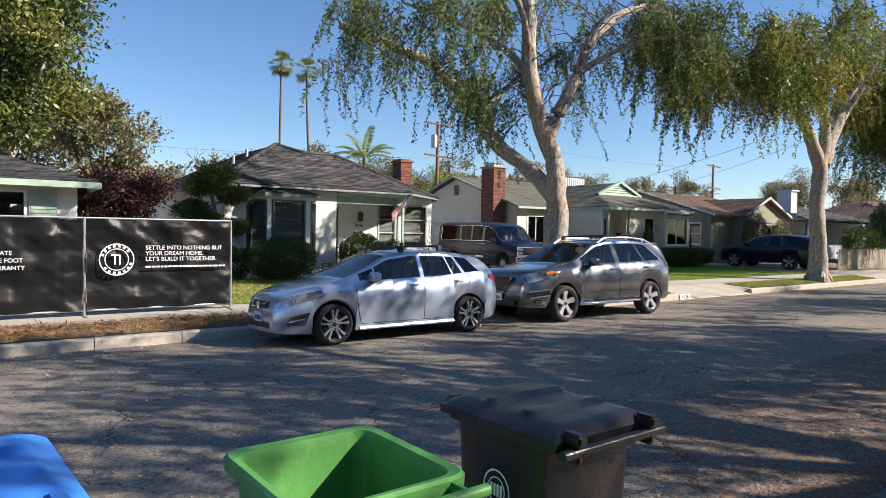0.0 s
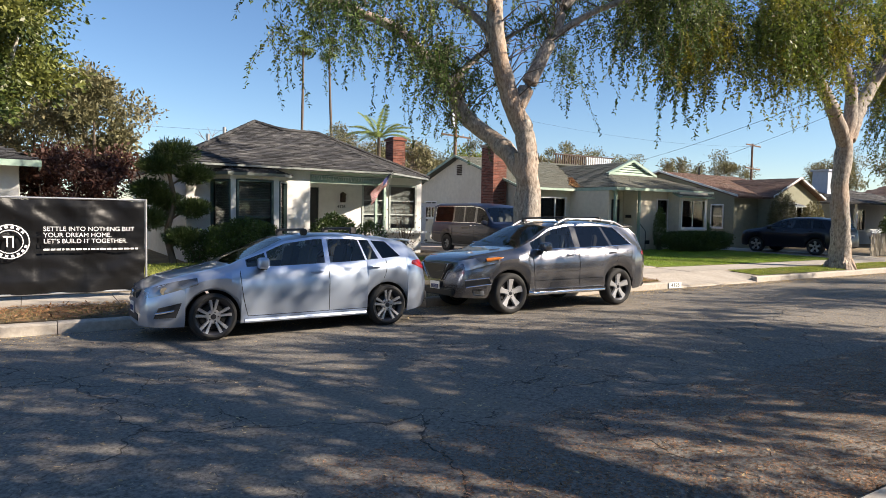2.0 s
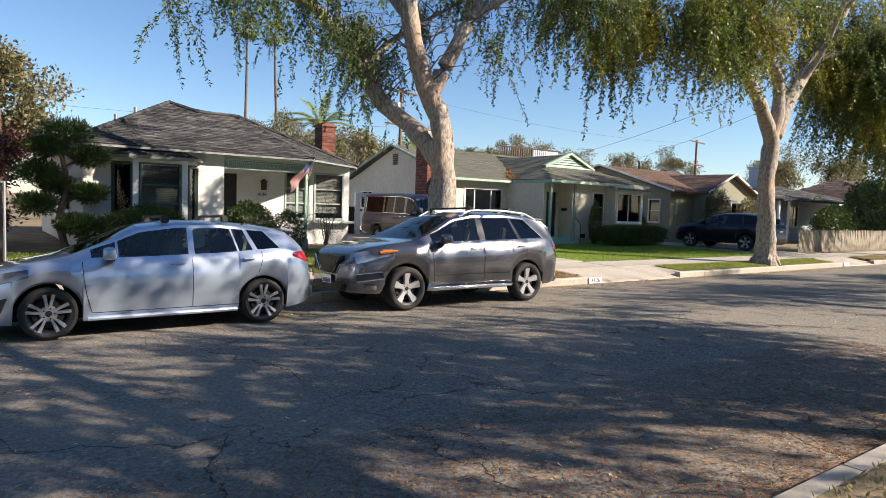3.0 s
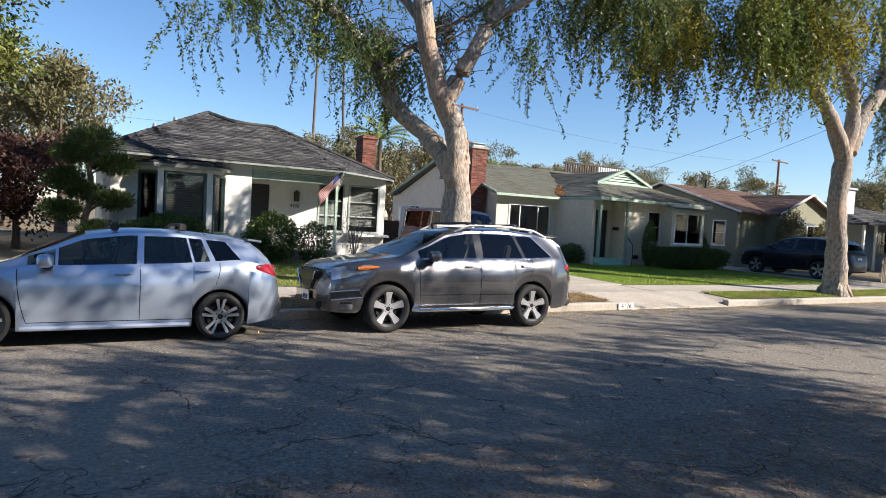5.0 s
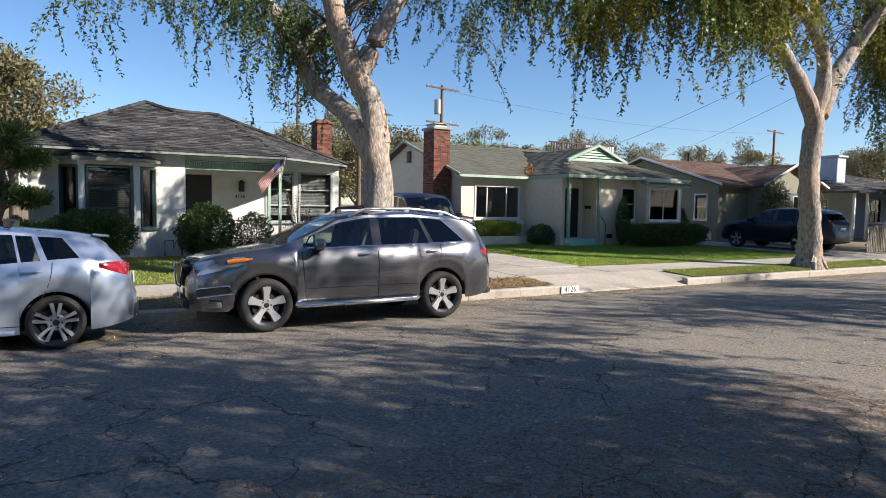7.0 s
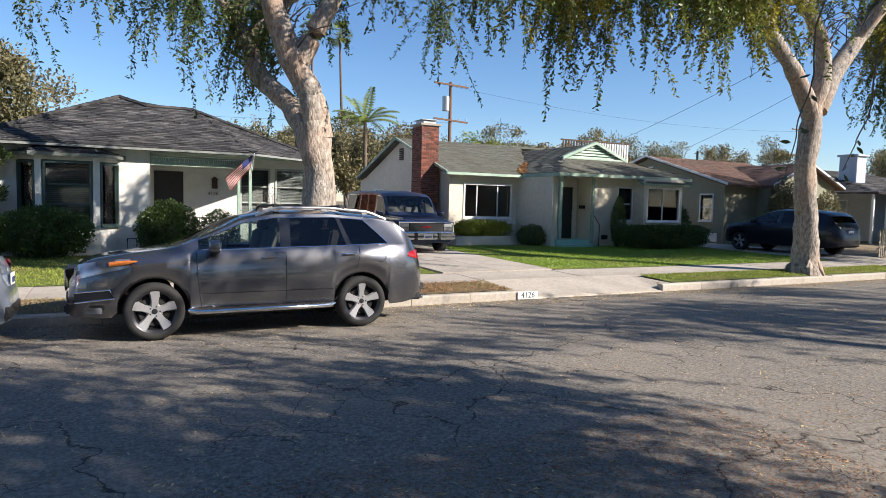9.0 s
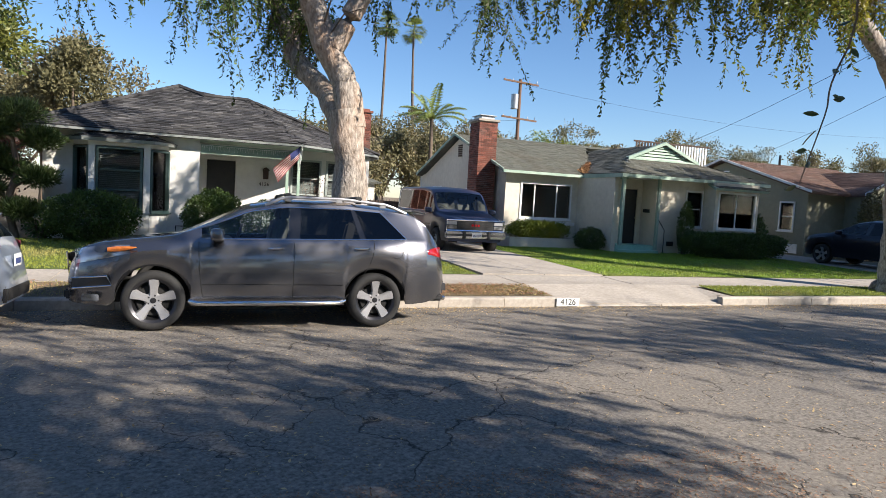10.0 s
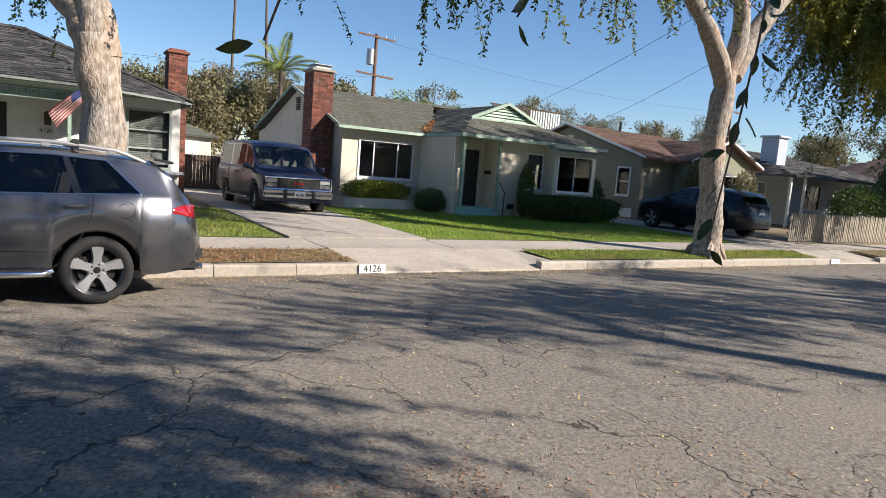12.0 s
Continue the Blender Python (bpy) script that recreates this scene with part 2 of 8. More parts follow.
M = dict(
    asphalt=asphalt_mat(),
    earth=surf("earth", (0.24, 0.18, 0.11), (0.13, 0.1, 0.06), 9, 0.95, bump=0.5, bscale=40, c=(0.3, 0.24, 0.14), cscale=1.2),
    concrete=surf("concrete", (0.46, 0.41, 0.35), (0.34, 0.305, 0.26), 14, 0.88, bump=0.25, bscale=90, c=(0.27, 0.24, 0.2), cscale=0.9, cmix=0.6, rand=0.08),
    concrete_dark=surf("darker concrete", (0.36, 0.33, 0.29), (0.26, 0.24, 0.21), 14, 0.9, bump=0.3, bscale=90, c=(0.2, 0.18, 0.15), cscale=0.9, cmix=0.6, rand=0.12),
    lawn=surf("lawn soil", (0.12, 0.17, 0.03), (0.07, 0.1, 0.02), 20, 0.95, bump=0.6, bscale=60, c=(0.2, 0.19, 0.06), cscale=0.5),
    lawn_patchy=surf("yellow green grass", (0.33, 0.36, 0.06), (0.2, 0.24, 0.04), 3, 0.8, c=(0.42, 0.33, 0.15), cscale=0.5, cmix=0.6, island=0.3, trans=0.3),
    grass=surf("grass blades", (0.3, 0.42, 0.045), (0.2, 0.31, 0.03), 3, 0.7, c=(0.32, 0.33, 0.09), cscale=0.45, cmix=0.6, island=0.3, trans=0.3),
    straw=surf("dry grass", (0.42, 0.34, 0.16), (0.3, 0.24, 0.1), 3, 0.9, c=(0.22, 0.25, 0.06), cscale=0.6, cmix=0.6, island=0.3, trans=0.2),
    stucco_white=surf("white stucco", (0.74, 0.73, 0.7), (0.65, 0.64, 0.61), 5, 0.92, bump=0.35, bscale=150, c=(0.62, 0.6, 0.56), cscale=0.6, cmix=0.4),
    stucco_cream=surf("cream stucco", (0.7, 0.65, 0.54), (0.61, 0.565, 0.465), 5, 0.92, bump=0.35, bscale=150, c=(0.55, 0.5, 0.41), cscale=0.6, cmix=0.4),
    stucco_olive=surf("olive stucco", (0.27, 0.27, 0.2), (0.23, 0.23, 0.17), 5, 0.92, bump=0.35, bscale=150, c=(0.2, 0.2, 0.15), cscale=0.6, cmix=0.5),
    stucco_blue=surf("pale blue stucco", (0.5, 0.54, 0.6), (0.44, 0.48, 0.54), 5, 0.92, bump=0.3, bscale=150),
    trim_white=surf("white trim paint", (0.82, 0.82, 0.8), (0.72, 0.72, 0.7), 9, 0.55, bump=0.1, bscale=30),
    # Grey gutter paint, much darker than the white trim.
    gutter=surf("dull grey gutter paint", (0.24, 0.26, 0.25), (0.17, 0.19, 0.18), 9, 0.6, bump=0.1, bscale=30),
    trim_green=surf("pale green trim paint", (0.31, 0.42, 0.34), (0.24, 0.35, 0.28), 9, 0.6, bump=0.1, bscale=30, c=(0.5, 0.58, 0.5), cscale=2),
    trim_dark=surf("dark green paint", (0.05, 0.09, 0.085), (0.035, 0.065, 0.06), 9, 0.6, bump=0.1),
    door_dark=surf("dark door", (0.02, 0.02, 0.022), (0.03, 0.028, 0.026), 9, 0.5),
    shingle_black=surf("charcoal shingles", (0.05, 0.05, 0.054), (0.02, 0.02, 0.022), 26, 0.92, bump=0.6, bscale=200, c=(0.14, 0.135, 0.13), cscale=1.6, cmix=0.7, island=0.8, stretch=(0.6, 1.6, 1)),
    shingle_grey=surf("grey green shingles", (0.145, 0.15, 0.125), (0.1, 0.105, 0.088), 26, 0.92, bump=0.5, bscale=200, c=(0.12, 0.105, 0.08), cscale=0.7, island=0.22),
    shingle_brown=surf("brown shingles", (0.17, 0.1, 0.078), (0.11, 0.07, 0.055), 26, 0.92, bump=0.5, bscale=200, c=(0.09, 0.075, 0.065), cscale=0.8, island=0.3),
    brick=surf("red brick", (0.23, 0.08, 0.052), (0.13, 0.05, 0.036), 30, 0.9, bump=0.4, bscale=120, c=(0.1, 0.07, 0.06), cscale=2.2, cmix=0.6, island=0.5),
    mortar=surf("mortar", (0.34, 0.3, 0.26), (0.26, 0.23, 0.2), 30, 0.95, bump=0.4, bscale=120),
    glass=tinted_glass("window glass", (0.72, 0.76, 0.76)),
    car_glass=tinted_glass("car glass", (0.66, 0.74, 0.7), ior=1.65),
    van_glass=tinted_glass("dark van glass", (0.06, 0.065, 0.07), ior=1.28),
    privacy=tinted_glass("privacy glass", (0.13, 0.14, 0.145), ior=1.55),
    curtain=surf("dim blind cloth", (0.4, 0.4, 0.385), (0.3, 0.3, 0.29), 4, 0.9),
    trim_grey=surf("grey green sash paint", (0.4, 0.44, 0.42), (0.32, 0.36, 0.34), 9, 0.6),
    bark=surf("pale peeling bark", (0.45, 0.4, 0.345), (0.13, 0.11, 0.092), 17, 0.92, bump=1.0, bscale=34, c=(0.46, 0.27, 0.15), cscale=1.7, cmix=0.45, stretch=(1, 1, 0.45), detail=9),
    bark_dark=surf("dark bark", (0.16, 0.12, 0.09), (0.09, 0.07, 0.05), 12, 0.95, bump=0.8, bscale=30, stretch=(1, 1, 0.35)),
    bark_white=surf("white bark", (0.6, 0.55, 0.48), (0.45, 0.4, 0.34), 7, 0.9, bump=0.4, bscale=20),
    # Yellow patches put the sunlit parts of the crowns into the leaf colour.
    leaf=surf("weeping leaves", (0.085, 0.135, 0.03), (0.045, 0.08, 0.02), 0.9, 0.5, c=(0.22, 0.24, 0.04), cscale=0.5, cmix=0.6, island=0.6, trans=0.38, spec=0.35),
    leaf_b=surf("weeping leaves with sunlit yellow", (0.13, 0.175, 0.03), (0.06, 0.095, 0.02), 0.9, 0.45, c=(0.36, 0.3, 0.035), cscale=0.4, cmix=0.8, island=0.6, trans=0.4, spec=0.3),
    leaf_spray=surf("large glossy leaves", (0.03, 0.06, 0.02), (0.02, 0.04, 0.014), 6, 0.3, c=(0.12, 0.13, 0.03), cscale=3, trans=0.25),
    leaf_oak=surf("broad leaves", (0.1, 0.135, 0.03), (0.045, 0.075, 0.018), 0.8, 0.45, c=(0.24, 0.23, 0.05), cscale=0.4, cmix=0.7, island=0.45, trans=0.3),
    leaf_far=surf("far leaves", (0.21, 0.19, 0.09), (0.13, 0.125, 0.06), 0.5, 0.7, c=(0.25, 0.2, 0.11), cscale=0.12, cmix=0.9, island=0.4, trans=0.3),
    leaf_yellow=surf("yellow green leaves", (0.24, 0.26, 0.03), (0.14, 0.19, 0.02), 0.8, 0.6, island=0.4, trans=0.35),
    leaf_red=surf("red brown leaves", (0.11, 0.042, 0.026), (0.06, 0.028, 0.02), 1.5, 0.6, island=0.5, trans=0.3),
    leaf_pine=surf("pine needles", (0.05, 0.085, 0.02), (0.03, 0.055, 0.015), 2, 0.6, c=(0.11, 0.13, 0.03), cscale=1.2, island=0.4, trans=0.2),
    leaf_hedge=surf("hedge leaves", (0.075, 0.125, 0.025), (0.04, 0.075, 0.015), 2, 0.45, c=(0.14, 0.18, 0.035), cscale=2.2, island=0.45, trans=0.25),
    leaf_palm=surf("palm leaves", (0.22, 0.27, 0.06), (0.12, 0.16, 0.04), 2, 0.5, island=0.4, trans=0.3),
    twig=surf("grey twigs", (0.27, 0.22, 0.17), (0.18, 0.15, 0.12), 6, 0.95),
    litter=surf("fallen leaves", (0.55, 0.42, 0.22), (0.33, 0.22, 0.1), 3, 0.85, island=0.6),
    litter_brown=surf("brown litter", (0.36, 0.205, 0.115), (0.24, 0.135, 0.08), 3, 0.9, island=0.5),
    litter_orange=surf("orange brown leaves", (0.36, 0.17, 0.07), (0.2, 0.095, 0.045), 3, 0.9, c=(0.34, 0.27, 0.12), cscale=0.9, island=0.6),
    silver=surf("silver blue paint", (0.47, 0.54, 0.66), (0.43, 0.5, 0.62), 400, 0.3, metal=0.72, coat=1.0),
    grey=surf("graphite paint", (0.19, 0.19, 0.205), (0.165, 0.166, 0.18), 400, 0.27, metal=0.9, coat=1.0),
    navy=surf("dark navy paint", (0.008, 0.01, 0.02), (0.007, 0.008, 0.015), 400, 0.3, coat=0.3, spec=0.3),
    van_paint=surf("dark blue van paint", (0.018, 0.026, 0.06), (0.014, 0.02, 0.045), 300, 0.35, coat=0.25, spec=0.35),
    van_grey=surf("grey lower van paint", (0.085, 0.083, 0.083), (0.07, 0.068, 0.068), 300, 0.45, coat=0.15, spec=0.35),
    rubber=surf("tyre rubber", (0.014, 0.014, 0.015), (0.022, 0.022, 0.021), 30, 0.85, bump=0.2, bscale=80),
    black=surf("black plastic", (0.018, 0.018, 0.019), (0.026, 0.026, 0.027), 40, 0.5, bump=0.08, bscale=120),
    gloss_black=surf("glossy black pillar trim", (0.012, 0.012, 0.013), (0.01, 0.01, 0.011), 40, 0.2, coat=0.6),
    under=surf("dark underside", (0.012, 0.012, 0.012), (0.018, 0.018, 0.018), 20, 0.95),
    alloy=surf("alloy", (0.46, 0.46, 0.47), (0.4, 0.4, 0.41), 60, 0.32, metal=0.55),
    alloy_dark=surf("dark alloy", (0.05, 0.05, 0.055), (0.04, 0.04, 0.045), 60, 0.35, metal=0.7),
    chrome=surf("chrome", (0.8, 0.8, 0.8), (0.75, 0.75, 0.75), 40, 0.12, metal=1.0),
    lens=surf("clear lamp lens", (0.55, 0.57, 0.6), (0.08, 0.085, 0.09), 4, 0.08, metal=0.6, coat=1.0, detail=1),
    amber=surf("amber lens", (0.85, 0.25, 0.03), (0.7, 0.18, 0.02), 18, 0.15, coat=1.0),
    red_lens=surf("red lamp lens", (0.36, 0.01, 0.015), (0.24, 0.008, 0.012), 25, 0.15, coat=1.0),
    seat=surf("grey car seat", (0.13, 0.125, 0.12), (0.1, 0.1, 0.095), 40, 0.9),
    plate=surf("number plate", (0.78, 0.78, 0.76), (0.7, 0.7, 0.68), 20, 0.4),
    ink=surf("black ink", (0.015, 0.015, 0.015), (0.02, 0.02, 0.02), 20, 0.6),
    ink_blue=surf("dark blue ink", (0.03, 0.05, 0.16), (0.03, 0.045, 0.14), 20, 0.6),
    ink_white=surf("white print", (0.85, 0.85, 0.85), (0.78, 0.78, 0.78), 20, 0.6),
    fabric=surf("black woven mesh", (0.007, 0.0073, 0.0082), (0.01, 0.0105, 0.0115), 60, 0.36, bump=0.15, bscale=60, c=(0.014, 0.014, 0.016), cscale=2, spec=0.18),
    steel=surf("galvanised steel", (0.45, 0.46, 0.47), (0.36, 0.37, 0.38), 30, 0.45, metal=0.8),
    bin_green=surf("green bin plastic", (0.07, 0.24, 0.05), (0.055, 0.2, 0.04), 12, 0.5, bump=0.08, bscale=60, c=(0.12, 0.36, 0.09), cscale=3),
    bin_black=surf("black bin plastic", (0.01, 0.01, 0.011), (0.017, 0.017, 0.017), 9, 0.3, bump=0.12, bscale=50, c=(0.05, 0.045, 0.038), cscale=4.5, cmix=0.5),
    bin_blue=surf("blue bin plastic", (0.05, 0.24, 0.74), (0.045, 0.21, 0.66), 12, 0.42, bump=0.08, bscale=60),
    wood_pole=surf("brown pole wood", (0.18, 0.105, 0.066), (0.12, 0.07, 0.046), 8, 0.9, bump=0.4, bscale=20, stretch=(1, 1, 0.1)),
    picket=surf("weathered picket wood", (0.38, 0.33, 0.26), (0.25, 0.22, 0.17), 8, 0.9, bump=0.3, bscale=30, rand=0.15, stretch=(1, 1, 0.2)),
    wood_dark=surf("dark board wood", (0.09, 0.06, 0.045), (0.06, 0.04, 0.03), 8, 0.9, bump=0.3, bscale=30, stretch=(1, 1, 0.2)),
    iron=surf("black iron", (0.015, 0.015, 0.016), (0.02, 0.02, 0.02), 20, 0.5),
    flag_red=surf("flag red", (0.27, 0.013, 0.02), (0.22, 0.011, 0.017), 30, 0.8),
    flag_white=surf("flag white", (0.4, 0.39, 0.38), (0.34, 0.33, 0.32), 30, 0.8),
    flag_blue=surf("flag blue", (0.02, 0.03, 0.12), (0.018, 0.025, 0.1), 30, 0.8),
    mint=surf("mint step paint", (0.3, 0.55, 0.47), (0.24, 0.47, 0.4), 9, 0.7, c=(0.4, 0.55, 0.48), cscale=2),
    flower=surf("pale blossom", (0.8, 0.72, 0.7), (0.7, 0.5, 0.5), 5, 0.7),
)


# ---- mesh helpers ----
def B():
    return bmesh.new()


def box(bm, x0, x1, y0, y1, z0, z1):
    v = [bm.verts.new((x, y, z)) for z in (z0, z1) for y in (y0, y1) for x in (x0, x1)]
    for f in ((0, 2, 3, 1), (4, 5, 7, 6), (0, 1, 5, 4), (2, 6, 7, 3), (0, 4, 6, 2), (1, 3, 7, 5)):
        bm.faces.new([v[i] for i in f])
    return v


def boxm(bm, m, sx, sy, sz):
    for v in box(bm, -sx / 2, sx / 2, -sy / 2, sy / 2, -sz / 2, sz / 2):
        v.co = m @ v.co


def ring(c, d, r, n, ry=None):
    d = Vector(d).normalized()
    a = d.orthogonal().normalized() if abs(d.z) > 0.9 else d.cross(Vector((0, 0, 1))).normalized()
    b = d.cross(a)
    return [Vector(c) + a * (r * math.cos(2 * math.pi * i / n)) + b * ((ry or r) * math.sin(2 * math.pi * i / n)) for i in range(n)]


def tube(bm, pts, radii, n=8, cap=True, wob=0.0):
    pts = [Vector(p) for p in pts]
    if not hasattr(radii, "__len__"):
        radii = [radii] * len(pts)
    rows = []
    for i, p in enumerate(pts):
        d = pts[min(i + 1, len(pts) - 1)] - pts[max(i - 1, 0)]
        rows.append([bm.verts.new(q + (q - p) * (wob * noise.noise(q * 2.3))) for q in ring(p, d, radii[i], n)])
    for a, b in zip(rows, rows[1:]):
        for i in range(n):
            bm.faces.new((a[i], a[(i + 1) % n], b[(i + 1) % n], b[i]))
    if cap:
        bm.faces.new(rows[0][::-1])
        bm.faces.new(rows[-1])


def prism(bm, poly, vec):
    a = [bm.verts.new(p) for p in poly]
    b = [bm.verts.new(Vector(p) + Vector(vec)) for p in poly]
    n = len(a)
    bm.faces.new(a[::-1])
    bm.faces.new(b)
    for i in range(n):
        bm.faces.new((a[i], a[(i + 1) % n], b[(i + 1) % n], b[i]))


def pill(bm, m, sx, sy, sz, n=14, p=0.55):
    """A rounded box."""
    def se(v):
        return math.copysign(abs(v) ** p, v)
    rows = []
    for i in range(n + 1):
        a = -math.pi / 2 + math.pi * i / n
        rows.append([bm.verts.new(m @ Vector((sx / 2 * se(math.cos(a)) * se(math.cos(b)), sy / 2 * se(math.cos(a)) * se(math.sin(b)), sz / 2 * se(math.sin(a))))) for b in [2 * math.pi * k / (2 * n) for k in range(2 * n)]])
    for a, b in zip(rows, rows[1:]):
        for k in range(2 * n):
            bm.faces.new((a[k], a[(k + 1) % (2 * n)], b[(k + 1) % (2 * n)], b[k]))
    bmesh.ops.remove_doubles(bm, verts=list(bm.verts), dist=1e-5)


def curve_pts(ctrl, n=6):
    """A smooth line through control points."""
    c = [Vector(p) for p in ctrl]
    c = [2 * c[0] - c[1]] + c + [2 * c[-1] - c[-2]]
    out = []
    for i in range(1, len(c) - 2):
        for k in range(n):
            t = k / n
            out.append(0.5 * ((2 * c[i]) + (c[i + 1] - c[i - 1]) * t + (2 * c[i - 1] - 5 * c[i] + 4 * c[i + 1] - c[i + 2]) * t * t + (3 * c[i] - c[i - 1] - 3 * c[i + 1] + c[i + 2]) * t ** 3))
    return out + [c[-2]]


def finish(bm, name, mat, smooth=False, bev=0.0, seg=2):
    if bev:
        bmesh.ops.bevel(bm, geom=list(bm.verts) + list(bm.edges), offset=bev, segments=seg, affect="EDGES", clamp_overlap=True)
    bmesh.ops.recalc_face_normals(bm, faces=list(bm.faces))
    me = bpy.data.meshes.new(name)
    bm.to_mesh(me)
    bm.free()
    me.materials.append(mat)
    if smooth:
        me.polygons.foreach_set("use_smooth", [True] * len(me.polygons))
        me.set_sharp_from_angle(angle=radians(38))
    return me


def thing(name, at, label, category, group="", kind="", rz=0.0, rx=0.0):
    ob = new(name)
    ob.matrix_world = pose(at[0], at[1], at[2], rx, 0, rz)
    ob.empty_display_size = 0.1
    return tagged(ob, label, category, group, kind)


def part(name, bm, mat, parent, label="", smooth=False, bev=0.0, world=False):
    """One mesh under a thing or a part; world: its coordinates are the world's."""
    if world:
        top = parent
        while top.parent:
            top = top.parent
        bmesh.ops.transform(bm, matrix=top.matrix_basis.inverted(), verts=list(bm.verts))
    ob = new(name, finish(bm, name, mat, smooth, bev))
    ob.parent = parent
    if label:
        ob["label"] = label
    return ob


def solid(name, bm, mat, label, category, kind="", group="", smooth=False, bev=0.0):
    return tagged(new(name, finish(bm, name, mat, smooth, bev)), label, category, group, kind)


def quads(name, verts, mat, parent=None, n=4):
    """One mesh from an array of separate n-sided faces, corner by corner."""
    v = np.asarray(verts, dtype=np.float32).reshape(-1, 3)
    me = bpy.data.meshes.new(name)
    k = len(v) // n
    me.vertices.add(len(v))
    me.vertices.foreach_set("co", v.ravel())
    me.loops.add(len(v))
    me.loops.foreach_set("vertex_index", np.arange(len(v), dtype=np.int32))
    me.polygons.add(k)
    me.polygons.foreach_set("loop_start", np.arange(0, len(v), n, dtype=np.int32))
    me.update(calc_edges=True)
    me.validate()
    me.materials.append(mat)
    ob = new(name, me)
    ob.parent = parent
    return ob


def leaf_quads(pos, along, size, width=0.42, rng=None):
    """Diamond leaves: base, side, tip, side, along a direction, turned at random."""
    rng = rng or np.random.default_rng(5)
    k = len(pos)
    d = along / np.maximum(np.linalg.norm(along, axis=1, keepdims=True), 1e-6)
    r = rng.normal(size=(k, 3))
    s = np.cross(d, r)
    s /= np.maximum(np.linalg.norm(s, axis=1, keepdims=True), 1e-6)
    size = np.broadcast_to(np.asarray(size, dtype=float).reshape(-1, 1), (k, 1))
    mid = pos + d * size * 0.45
    return np.stack((pos, mid + s * size * width / 2, pos + d * size, mid - s * size * width / 2), axis=1)


def wall(bm, u0, u1, z0, z1, holes=(), thick=0.18, axis="x", at=0.0, inward=1):
    """A wall along x (front face at y = at) or along y (front face at x = at), with rectangular openings through it."""
    us = sorted({u0, u1, *[h[0] for h in holes], *[h[1] for h in holes]})
    zs = sorted({z0, z1, *[h[2] for h in holes], *[h[3] for h in holes]})
    a, b = sorted((at, at + inward * thick))

    def filled(i, j):
        if not (0 <= i < len(us) - 1 and 0 <= j < len(zs) - 1):
            return False
        uc, zc = (us[i] + us[i + 1]) / 2, (zs[j] + zs[j + 1]) / 2
        return not any(h[0] < uc < h[1] and h[2] < zc < h[3] for h in holes)
    made = {}

    def v(i, j, k):
        if (i, j, k) not in made:
            d = (a, b)[k]
            made[i, j, k] = bm.verts.new((us[i], d, zs[j]) if axis == "x" else (d, us[i], zs[j]))
        return made[i, j, k]
    for i in range(len(us) - 1):
        for j in range(len(zs) - 1):
            if not filled(i, j):
                continue
            for k in (0, 1):
                bm.faces.new([v(i, j, k), v(i + 1, j, k), v(i + 1, j + 1, k), v(i, j + 1, k)])
            for di, dj, p, q in ((-1, 0, (i, j), (i, j + 1)), (1, 0, (i + 1, j), (i + 1, j + 1)), (0, -1, (i, j), (i + 1, j)), (0, 1, (i, j + 1), (i + 1, j + 1))):
                if not filled(i + di, j + dj):
                    bm.faces.new([v(*p, 0), v(*q, 0), v(*q, 1), v(*p, 1)])


def wall_part(parent, mat, *a, **k):
    bm = B()
    wall(bm, *a, **k)
    return part("wall", bm, mat, parent, world=True)


def window(parent, m, w, h, frame_mat, rails=(), posts=(), trim=0.07, blind=0.0, name="window", label=""):
    """A window in its own frame: m puts its bottom left outer corner, x along the wall, y inwards, z up."""
    inv = parent.matrix_basis.inverted()

    def go(bm):
        bmesh.ops.transform(bm, matrix=inv @ m, verts=list(bm.verts))
        return bm
    bm = B()
    for a in ((-trim, 0, -trim, h + trim), (w, w + trim, -trim, h + trim), (0, w, h, h + trim), (0, w, -trim, 0)):
        box(bm, a[0], a[1], -0.03, 0.1, a[2], a[3])
    win = part(name, go(bm), frame_mat, parent, label)
    bm = B()
    box(bm, -trim - 0.03, w + trim + 0.03, -0.08, -0.031, -trim - 0.04, -trim + 0.005)
    part("sill", go(bm), frame_mat, win)
    for z in rails:
        bm = B()
        box(bm, 0.0, w, 0.035, 0.075, z * h - 0.02, z * h + 0.02)
        part("glazing_bar", go(bm), frame_mat, win)
    for x in posts:
        bm = B()
        box(bm, x * w - 0.02, x * w + 0.02, 0.033, 0.077, 0.0, h)
        part("glazing_bar", go(bm), frame_mat, win)
    bm = B()
    box(bm, 0, w, 0.05, 0.056, 0, h)
    g = part("pane", go(bm), M["glass"], win)
    g.visible_shadow = False
    if blind:
        bm = B()
        k = int(h * blind / 0.055)
        for i in range(k):
            box(bm, 0.01, w - 0.01, 0.13, 0.15, h - 0.05 * (i + 1), h - 0.05 * i - 0.012)
        part("blind", go(bm), M["curtain"], win)
    return win


def inside(poly, p):
    r = False
    j = len(poly) - 1
    for i in range(len(poly)):
        if (poly[i][1] > p[1]) != (poly[j][1] > p[1]) and p[0] < (poly[j][0] - poly[i][0]) * (p[1] - poly[i][1]) / (poly[j][1] - poly[i][1]) + poly[i][0]:
            r = not r
        j = i
    return r


